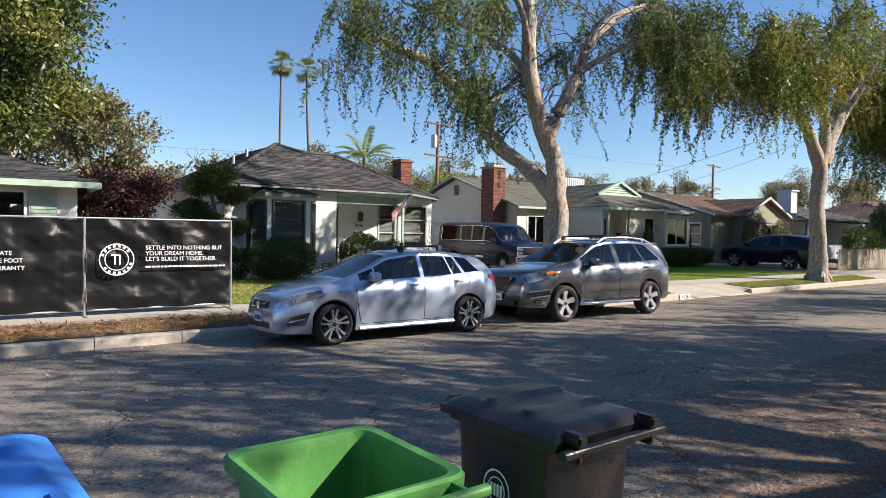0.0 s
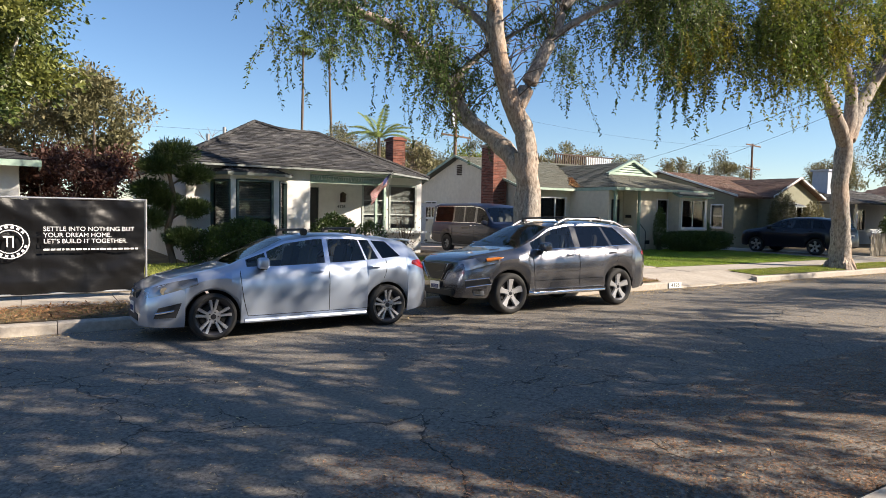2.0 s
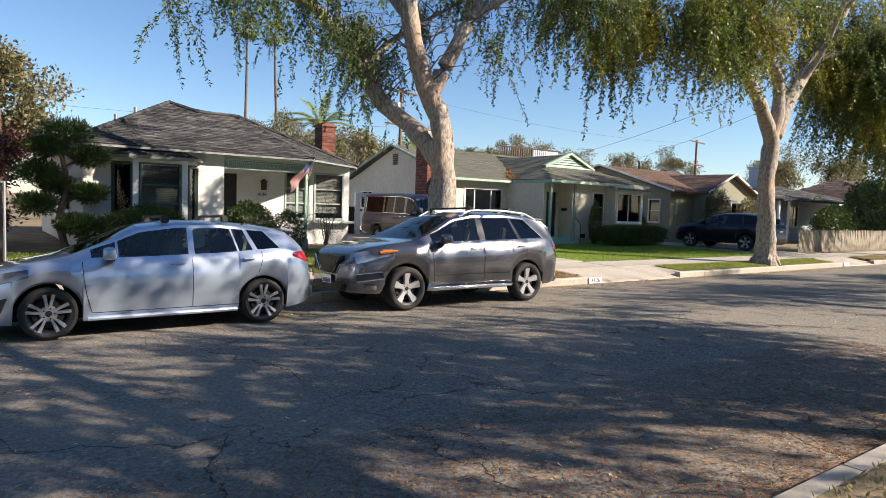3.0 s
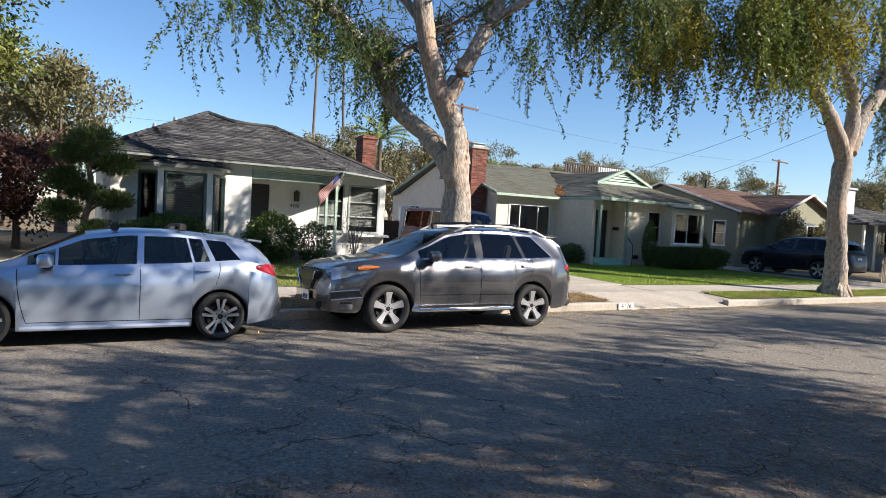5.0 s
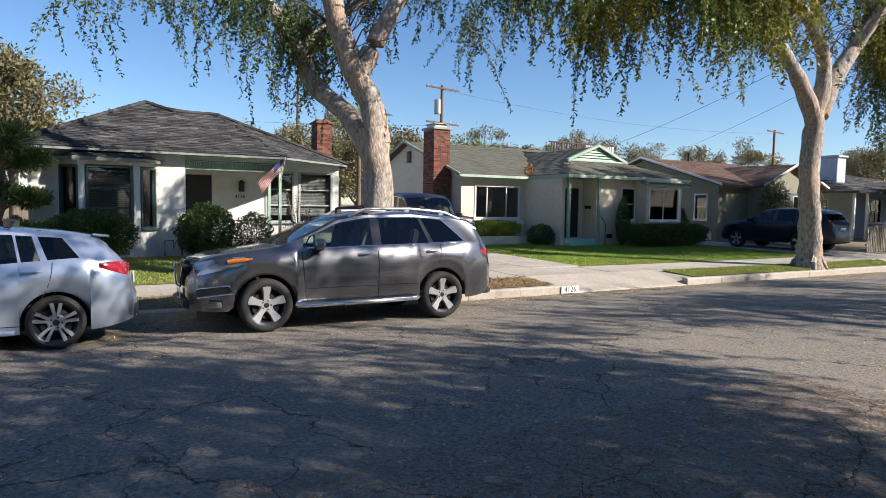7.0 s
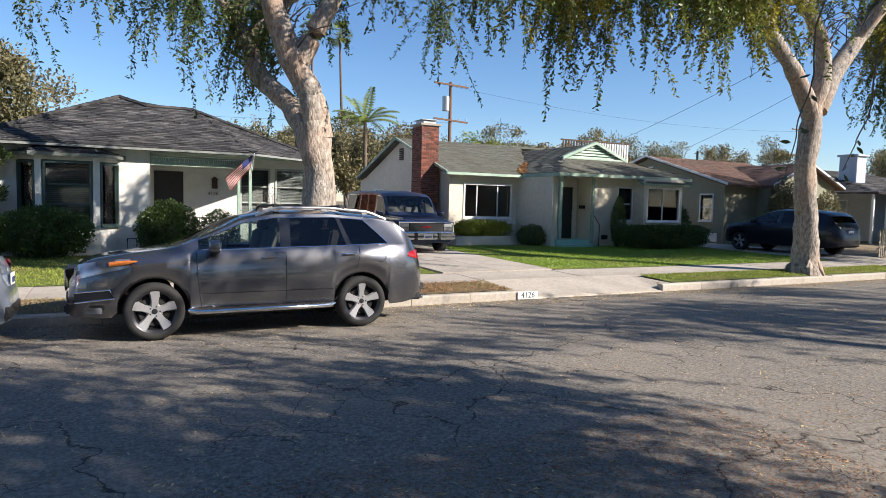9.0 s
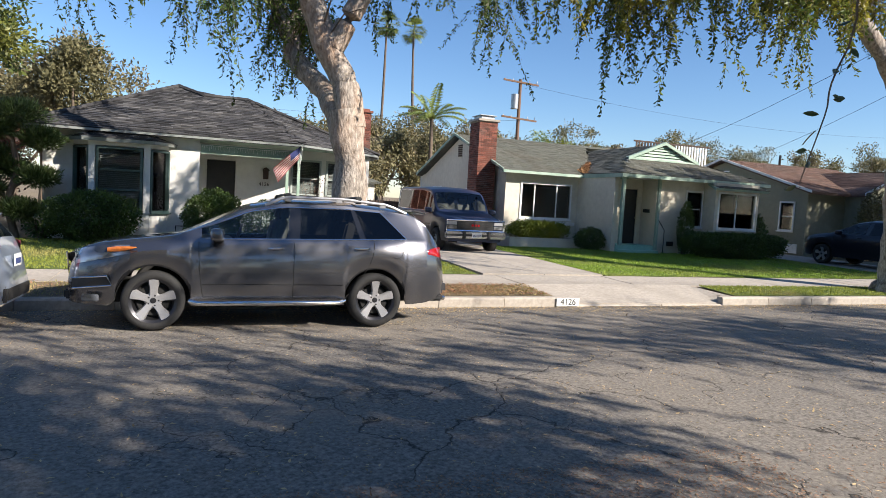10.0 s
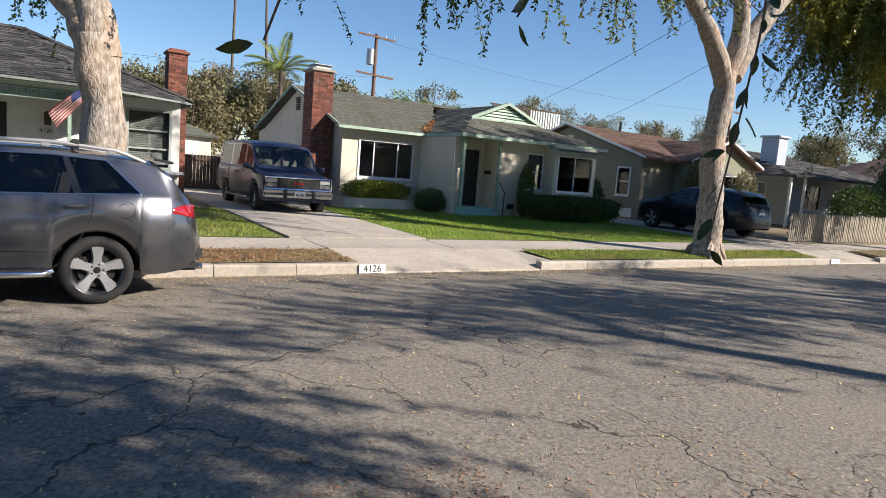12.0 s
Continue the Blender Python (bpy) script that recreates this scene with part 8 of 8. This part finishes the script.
for r, w in ((0.29, 0.018), (0.2, 0.014)):
    part("logo_ring", fence_ring(3.15, 1.2, r, w), M["ink_white"], panels[2], world=True)
bm = B()
box(bm, 3.06, 3.2, 11.988, 11.994, 1.27, 1.29)
box(bm, 3.11, 3.13, 11.988, 11.994, 1.11, 1.27)
box(bm, 3.19, 3.21, 11.988, 11.994, 1.1, 1.29)
part("logo_mark", bm, M["ink_white"], panels[2], world=True)
bm = B()
for k in range(18):
    if k in (0, 1, 9, 10):
        continue
    a = 6.2832 * k / 18
    boxm(bm, Matrix.Translation((3.15 + 0.243 * math.cos(a), 11.991, 1.2 + 0.243 * math.sin(a))) @ pose(0, 0, 0, 0, -math.degrees(a) + 90, 0), 0.045, 0.005, 0.04)
part("logo_mark", bm, M["ink_white"], panels[2], world=True)
bm = B()
x = 3.63
while x < 5.1:
    w = random.uniform(0.03, 0.09)
    box(bm, x, min(x + w, 5.12), 11.988, 11.994, 1.045, 1.075)
    x += w + 0.02
part("fine_print", bm, M["ink_white"], panels[2], world=True)


def bin_shell(w0, d0, w1, d1, h, mat, root, open_top=False):
    """A tapered wheeled bin body with a rolled rim; real walls when it stands open."""
    bm = B()
    rings = []

    def rect(w, d, z, r=0.07):
        out = []
        for cx, cy, a0 in ((w / 2 - r, d / 2 - r, 0), (-w / 2 + r, d / 2 - r, 90), (-w / 2 + r, -d / 2 + r, 180), (w / 2 - r, -d / 2 + r, 270)):
            for k in range(5):
                a = radians(a0 + 22.5 * k)
                out.append(bm.verts.new((cx + r * math.cos(a), cy + r * math.sin(a), z)))
        return out
    spec = [(w0, d0, 0.06), (w0 + 0.02, d0 + 0.02, 0.1), ((w0 + w1) / 2 - 0.01, (d0 + d1) / 2 - 0.01, h * 0.55), (w1 - 0.05, d1 - 0.05, h - 0.1), (w1 - 0.03, d1 - 0.03, h - 0.06), (w1 + 0.03, d1 + 0.03, h - 0.05), (w1 + 0.035, d1 + 0.035, h - 0.01), (w1 + 0.01, d1 + 0.01, h), (w1 - 0.05, d1 - 0.05, h - 0.006)]
    if open_top:
        spec += [(w1 - 0.07, d1 - 0.07, h - 0.05), ((w0 + w1) / 2 - 0.04, (d0 + d1) / 2 - 0.04, h * 0.5), (w0 - 0.04, d0 - 0.04, 0.09)]
    for s in spec:
        rings.append(rect(*s))
    for a, b in zip(rings, rings[1:]):
        for i in range(len(a)):
            k = (i + 1) % len(a)
            bm.faces.new((a[i], a[k], b[k], b[i]))
    bm.faces.new(rings[0][::-1])
    bm.faces.new(rings[-1])
    return part("body", bm, mat, root, smooth=True)


def cart(at, rz, mat, label, lid=None, open_lid=False):
    """A wheeled bin; its handle side looks to -y."""
    root = thing("wheeled_bin", at, label, "bin", "bins at the kerb", rz=rz)
    root.scale = (0.91, 0.93, 1)
    h = 1.0
    bin_shell(0.5, 0.52, 0.62, 0.66, h, mat, root, open_lid)
    bm = B()
    tube(bm, [(-0.33, -0.42, h - 0.035), (0.33, -0.42, h - 0.035)], 0.021, 10)
    hb = part("handle_bar", bm, mat, root, smooth=True)
    for s in (-1, 1):
        bm = B()
        boxm(bm, pose(s * 0.24, -0.375, h - 0.05), 0.035, 0.12, 0.07)
        part("handle_bracket", bm, mat, hb, bev=0.01)
        bm = B()
        tube(bm, [(s * 0.27, -0.27, 0.13), (s * 0.32, -0.27, 0.13)], 0.13, 20)
        wh = part("wheel", bm, M["rubber"], root, smooth=True)
        bm = B()
        tube(bm, [(s * 0.322, -0.27, 0.13), (s * 0.33, -0.27, 0.13)], 0.06, 14)
        part("hub_cap", bm, M["black"], wh)
    if open_lid:
        bm = B()
        boxm(bm, pose(0, -0.5, h * 0.55, 8, 0, 0), 0.66, 0.03, 0.8)
        part("lid", bm, mat, root, "lid swung open behind the bin", bev=0.012)
    else:
        bm = B()
        nx, ny = 26, 26
        g = []
        for i in range(nx + 1):
            col = []
            for j in range(ny + 1):
                x, y = -0.33 + 0.66 * i / nx, -0.38 + 0.74 * j / ny
                ex, ey = min(1, (0.33 - abs(x)) / 0.09), min(1, min(y + 0.38, 0.36 - y) / 0.05)
                rim = max(0, min(ex, ey))
                z = h + 0.0 + 0.03 * rim ** 0.7 + 0.012 * max(0, math.cos(x * 2.6)) * rim
                ridge = 0.016 * (1 if 0.09 < abs(y - 0.0) < 0.16 and abs(x) < 0.24 else 0)
                z += ridge + 0.004 * noise.noise(Vector((x * 6, y * 6, at[0])))
                col.append(bm.verts.new((x, y, z)))
            g.append(col)
        for a, b in zip(g, g[1:]):
            for j in range(ny):
                bm.faces.new((a[j], b[j], b[j + 1], a[j + 1]))
        lower = bmesh.ops.extrude_face_region(bm, geom=list(bm.faces))
        for v in [e for e in lower["geom"] if isinstance(e, bmesh.types.BMVert)]:
            v.co.z = min(v.co.z, h + 0.03) - 0.035
        ld = part("lid", bm, mat if lid is None else lid, root, "ridged closed lid", smooth=True)
        for s in (-1, 1):
            bm = B()
            boxm(bm, pose(s * 0.24, -0.4, h + 0.01), 0.06, 0.1, 0.05)
            part("hinge", bm, mat, ld, bev=0.012)
        bm = B()
        boxm(bm, pose(0.0, 0.4, h - 0.01), 0.5, 0.06, 0.05)
        part("lid_lip", bm, mat, ld, bev=0.015)
    return root


black_bin = cart((2.97, 1.08, 0.03), 1, M["bin_black"], "scuffed black plastic wheeled bin with a closed ridged lid")
green_bin = cart((1.96, 1.0, 0.03), 1, M["bin_green"], "green plastic wheeled bin standing open and empty", open_lid=True)
blue_bin = cart((0.92, 1.46, 0.03), 4, M["bin_blue"], "blue plastic wheeled bin with a rounded lid")
bm = B()
n = 24
for rr, ww in ((0.085, 0.008), (0.055, 0.006)):
    a = [[bm.verts.new((-0.307, -0.02 + q * math.cos(6.2832 * i / n), 0.72 + q * math.sin(6.2832 * i / n))) for i in range(n)] for q in (rr - ww, rr)]
    for i in range(n):
        k = (i + 1) % n
        bm.faces.new((a[0][i], a[0][k], a[1][k], a[1][i]))
for k in range(4):
    boxm(bm, pose(-0.307, -0.02 + (k - 1.5) * 0.02, 0.72), 0.002, 0.012, 0.05)
for k in range(10):
    boxm(bm, pose(-0.302, -0.12 + k * 0.021, 0.57), 0.003, 0.014, 0.03)
part("printed_seal", bm, M["ink_white"], black_bin, "white printed round seal and number")

# number painted on the kerb
kp = thing("kerb_number", (17.55, 9.885, 0.04), "white painted kerb plate with black house number", "sign")
bm = B()
box(bm, -0.24, 0.24, -0.012, 0.004, -0.075, 0.075)
part("plate", bm, M["plate"], kp)
plain_text("4126", 0.165, M["ink"], pose(0, -0.015, 0.0, 90, 0, 0), kp, "number", 0.002)
kp2 = thing("kerb_number", (32.3, 9.885, 0.04), "pale painted kerb plate farther along", "sign")
bm = B()
box(bm, -0.24, 0.24, -0.012, 0.004, -0.07, 0.07)
part("plate", bm, M["plate"], kp2)

# flag on the porch post
flag = thing("flag", (13.83, 19.03, 2.6), "striped flag hanging from an angled pole on the porch post", "flag")
bm = B()
tube(bm, [(0, -0.02, -0.15), (0.02, -0.5, 0.55)], 0.014, 8)
part("flag_pole", bm, M["trim_white"], flag, smooth=True)


def flag_piece(u0, u1, v0, v1, mat, name):
    bm = B()
    nu, nv = max(2, int((u1 - u0) * 18)), max(2, int((v1 - v0) * 12))
    g = []
    for i in range(nu + 1):
        col = []
        for j in range(nv + 1):
            u, v = u0 + (u1 - u0) * i / nu, v0 + (v1 - v0) * j / nv
            x = -0.02 - 0.78 * u * (1 - 0.25 * v)
            z = 0.52 - 0.5 * v * 0.72 - 0.62 * u - 0.1 * u * u
            y = -0.46 + 0.3 * v + 0.06 * math.sin(9 * u + 4 * v)
            col.append(bm.verts.new((x, y, z)))
        g.append(col)
    for a, b in zip(g, g[1:]):
        for j in range(nv):
            bm.faces.new((a[j], b[j], b[j + 1], a[j + 1]))
    return part(name, bm, mat, flag)


for k in range(13):
    flag_piece(0.4 if k < 7 else 0.0, 1.0, k / 13, (k + 1) / 13, M["flag_red"] if k % 2 == 0 else M["flag_white"], "stripe")
flag_piece(0.0, 0.4, 0.0, 7 / 13, M["flag_blue"], "canton")


def utility_pole(at, h, label, drum=True):
    root = thing("utility_pole", at, label, "utility pole", "utility poles")
    bm = B()
    tube(bm, [(0, 0, -0.2), (0, 0, h)], [0.17, 0.12], 12)
    part("pole", bm, M["wood_pole"], root, smooth=True)
    for z, w in ((h - 0.25, 1.5), (h - 3.0, 1.5)):
        bm = B()
        boxm(bm, pose(0, -0.15, z, 0, 3, 0), 2 * w, 0.1, 0.13)
        arm = part("crossarm", bm, M["wood_pole"], root)
        for x in (-1.35, -0.7, 0.7, 1.35):
            bm = B()
            tube(bm, [(x, -0.15, z + 0.06), (x, -0.15, z + 0.22)], [0.05, 0.03], 8)
            part("insulator", bm, M["steel"], arm)
    if drum:
        bm = B()
        tube(bm, [(-0.5, -0.2, h - 2.3), (-0.5, -0.2, h - 1.2)], 0.28, 16)
        part("transformer", bm, M["steel"], root, "grey transformer drum", smooth=True)
    return root


utility_pole((34, 45, 0.25), 11.1, "brown wooden utility pole with crossarms and a transformer")
utility_pole((77, 45, 0.25), 10.6, "dark wooden utility pole with crossarms", False)


def wire(a, b, sag, name="power_line"):
    ob = thing(name, a, "thin dark overhead line between poles and houses", "cable")
    a, b = Vector(a), Vector(b)
    bm = B()
    tube(bm, [(a.lerp(b, t) - a) - Vector((0, 0, sag * 4 * t * (1 - t))) for t in np.linspace(0, 1, 24)], 0.007, 4)
    part("line", bm, M["iron"], ob)


wire((34, 44.85, 11.0), (77, 44.85, 10.5), 0.9)
wire((34, 44.85, 8.2), (23, 27.0, 4.4), 0.5)
wire((34, 44.85, 8.2), (-20, 45, 8.0), 1.0)
wire((77, 44.85, 10.4), (40, 24.3, 4.6), 1.0)
wire((20, -8, 10.5), (36, 24, 4.6), 0.8)
wire((20, -8, 10.5), (31, 24, 4.6), 1.0)

# picket fence
picket = thing("picket_fence", (42, 13.3, 0.2), "weathered pale wooden picket fence along the sidewalk", "fence")
bm = B()
prism(bm, [(-0.04, 0, 0), (0.04, 0, 0), (0.04, 0, 0.98), (0, 0, 1.06), (-0.04, 0, 0.98)], (0, 0.02, 0))
pk_mesh = finish(bm, "picket", M["picket"])
for k in range(110):
    ob = new("picket", pk_mesh)
    ob.parent, ob.location, ob.rotation_euler = picket, (-6.2 + k * 0.125, 0, random.uniform(-0.02, 0.02)), (0, random.uniform(-0.03, 0.03), 0)
for z in (0.25, 0.8):
    bm = B()
    box(bm, -6.3, 7.6, 0.02, 0.06, z, z + 0.08)
    part("rail", bm, M["picket"], picket)

# gas pipes by the corner of the white wing
meter = thing("pipe_loop", (10.72, 18.85, 0.26), "dark bent gas pipes at the foot of the white wall", "pipe")
bm = B()
tube(bm, [(-0.2, 0, 0), (-0.2, 0, 0.42), (0.02, 0, 0.42), (0.02, 0, 0.2), (0.12, 0, 0.45), (0.25, 0, 0.2), (0.25, 0, 0)], 0.02, 8)
part("pipe", bm, M["iron"], meter)

# flat-roofed building behind the cream house, white railings on top
roofb = thing("building", (47, 45, 0.26), "flat-roofed building with a slatted roof screen beyond the houses", "building")
bm = B()
box(bm, 43.5, 51, 43, 50, 0.2, 5.6)
part("wall", bm, M["stucco_cream"], roofb, world=True)
for k in range(26):
    bm = B()
    box(bm, 43.6 + k * 0.28, 43.72 + k * 0.28, 43.0, 43.08, 5.6, 7.3)
    part("slat", bm, M["wood_dark"] if k < 14 else M["trim_white"], roofb, world=True)
bm = B()
box(bm, 43.4, 51.1, 42.98, 43.1, 7.3, 7.42)
part("rail", bm, M["wood_dark"], roofb, world=True)

# leaf litter on road, gutters and verges
rl = np.random.default_rng(91)


def litter(name, n, x0, x1, y0, y1, size, mat, label, zf, pw=1.0, flip=False):
    u = rl.uniform(size=n) ** pw
    y = y1 - (y1 - y0) * u if not flip else y0 + (y1 - y0) * u
    x = rl.uniform(x0, x1, n)
    z = np.array([zf(v) for v in y]) + 0.006
    pos = np.stack((x, y, z), 1)
    d = rl.normal(size=(n, 3)) * (1, 1, 0.12)
    q = leaf_quads(pos, d, rl.uniform(0.6, 1.5, n) * size, 0.4, rl)
    q[:, :, 2] = np.maximum(q[:, :, 2], z[:, None] - 0.003)
    q[:, 1, 2] = z + 0.004
    q[:, 3, 2] = z + 0.002
    tagged(quads(name, q, mat), label, "leaf litter", kind="stuff")


litter("leaf_litter", 13000, 0, 34, 1.0, 9.8, 0.04, M["litter"], "small tan fallen leaves scattered on the asphalt", road_z)
litter("leaf_litter", 26000, 0, 24, 1.2, 9.8, 0.017, M["litter"], "pale leaf crumbs and grit on the asphalt", road_z)
litter("leaf_litter", 5000, 0, 34, 8.6, 9.86, 0.045, M["litter"], "tan leaves gathered in the far gutter", road_z, 2.0)
litter("leaf_litter", 7000, 5, 17, 1.1, 3.2, 0.028, M["litter_brown"], "brown leaf crumbs along the near gutter", road_z, 1.8, True)
litter("leaf_litter", 5000, -10, 17, 10.1, 11.2, 0.07, M["litter_brown"], "brown leaves on the dry parkway strip", lambda y: yard_z(y) + 0.03)
litter("leaf_litter", 4500, 12, 17.3, 10.1, 11.15, 0.06, M["litter_orange"], "tan and orange leaves over the dry parkway by the driveway", lambda y: yard_z(y) + 0.035)
litter("leaf_litter", 17000, -10, 7, 10.08, 11.3, 0.075, M["litter_orange"], "orange-brown leaves lying thick on the parkway strip", lambda y: yard_z(y) + 0.035)
litter("leaf_litter", 45000, 5.0, 15, 0.97, 3.3, 0.026, M["litter_brown"], "reddish brown seed husks and grit by the near kerb", road_z, 1.7, True)
litter("leaf_litter", 6000, 3, 12, 1.08, 2.6, 0.03, M["litter_orange"], "orange-brown leaf crumbs in the near gutter", road_z, 1.6, True)
litter("leaf_litter", 5000, 9, 30, 9.0, 9.88, 0.04, M["litter"], "tan leaves strewn along the far gutter", road_z, 1.6)

vx = rl.uniform(size=1500) ** 1.5 * 1.3
vy = rl.normal(size=1500) * 0.13 * (1.2 - 0.5 * vx)
vz = np.maximum(3.1 + 0.412 * vx, 3.05 + 0.3275 * (1.25 * vx + 0.15 + vy)) + 0.045
vp = np.stack((25.0 + vx, 21.35 + 1.25 * vx + vy, vz), 1)
tagged(quads("leaf_litter", leaf_quads(vp, rl.normal(size=vp.shape) * (1, 1, 0.3), 0.07, 0.5, rl), M["litter_orange"]), "orange-brown leaves heaped in the roof valley", "leaf litter", kind="stuff")

# sprays of large leaves that hang near the walker
spray_specs = (((13.25, 1.3, 1.93), 0.5, 10), ((14.3, 1.2, 1.62), 0.95, 26), ((13.75, 1.3, 2.06), 0.28, 8))
for (x, y, z), ln, n in spray_specs:
    root = thing("leaf_spray", (x, y, z + ln), "thin hanging twig with large dark green leaves", "branch")
    bm = B()
    pts = curve_pts([(15.3 - x, -2.6 - y, 7.2 - z - ln), (15.0 - x, -1.6 - y, 5.4 - z - ln), (0.25, -0.3, 0.9), (0.0, 0.0, 0.0), (-0.06, 0.02, -ln * 0.5), (-0.14, 0.03, -ln)], 6)
    tube(bm, pts, [0.007 - 0.005 * i / (len(pts) - 1) for i in range(len(pts))], 6)
    part("twig", bm, M["bark_dark"], root)
    for k in range(n):
        p = pts[int(17 + (len(pts) - 18) * k / (n - 1))]
        d = Vector((rl.normal() * 0.8, rl.normal() * 0.8, -0.5 + rl.normal() * 0.3)).normalized()
        s = d.cross(Vector((rl.normal(), rl.normal(), rl.normal()))).normalized()
        u = d.cross(s)
        ll = rl.uniform(0.042, 0.064)
        bm = B()
        st = [(0.0, 0.002), (0.15, 0.11), (0.4, 0.2), (0.7, 0.16), (0.9, 0.07), (1.0, 0.004)]
        rows_ = [[bm.verts.new(p + d * (0.02 + ll * a) + s * (ll * w * e) + u * (abs(e) * ll * 0.06 - 0.1 * ll * a * a)) for e in (-1, 0, 1)] for a, w in st]
        for a, b in zip(rows_, rows_[1:]):
            for j in range(2):
                bm.faces.new((a[j], a[j + 1], b[j + 1], b[j]))
        part("leaf", bm, M["leaf_spray"], root, smooth=True)
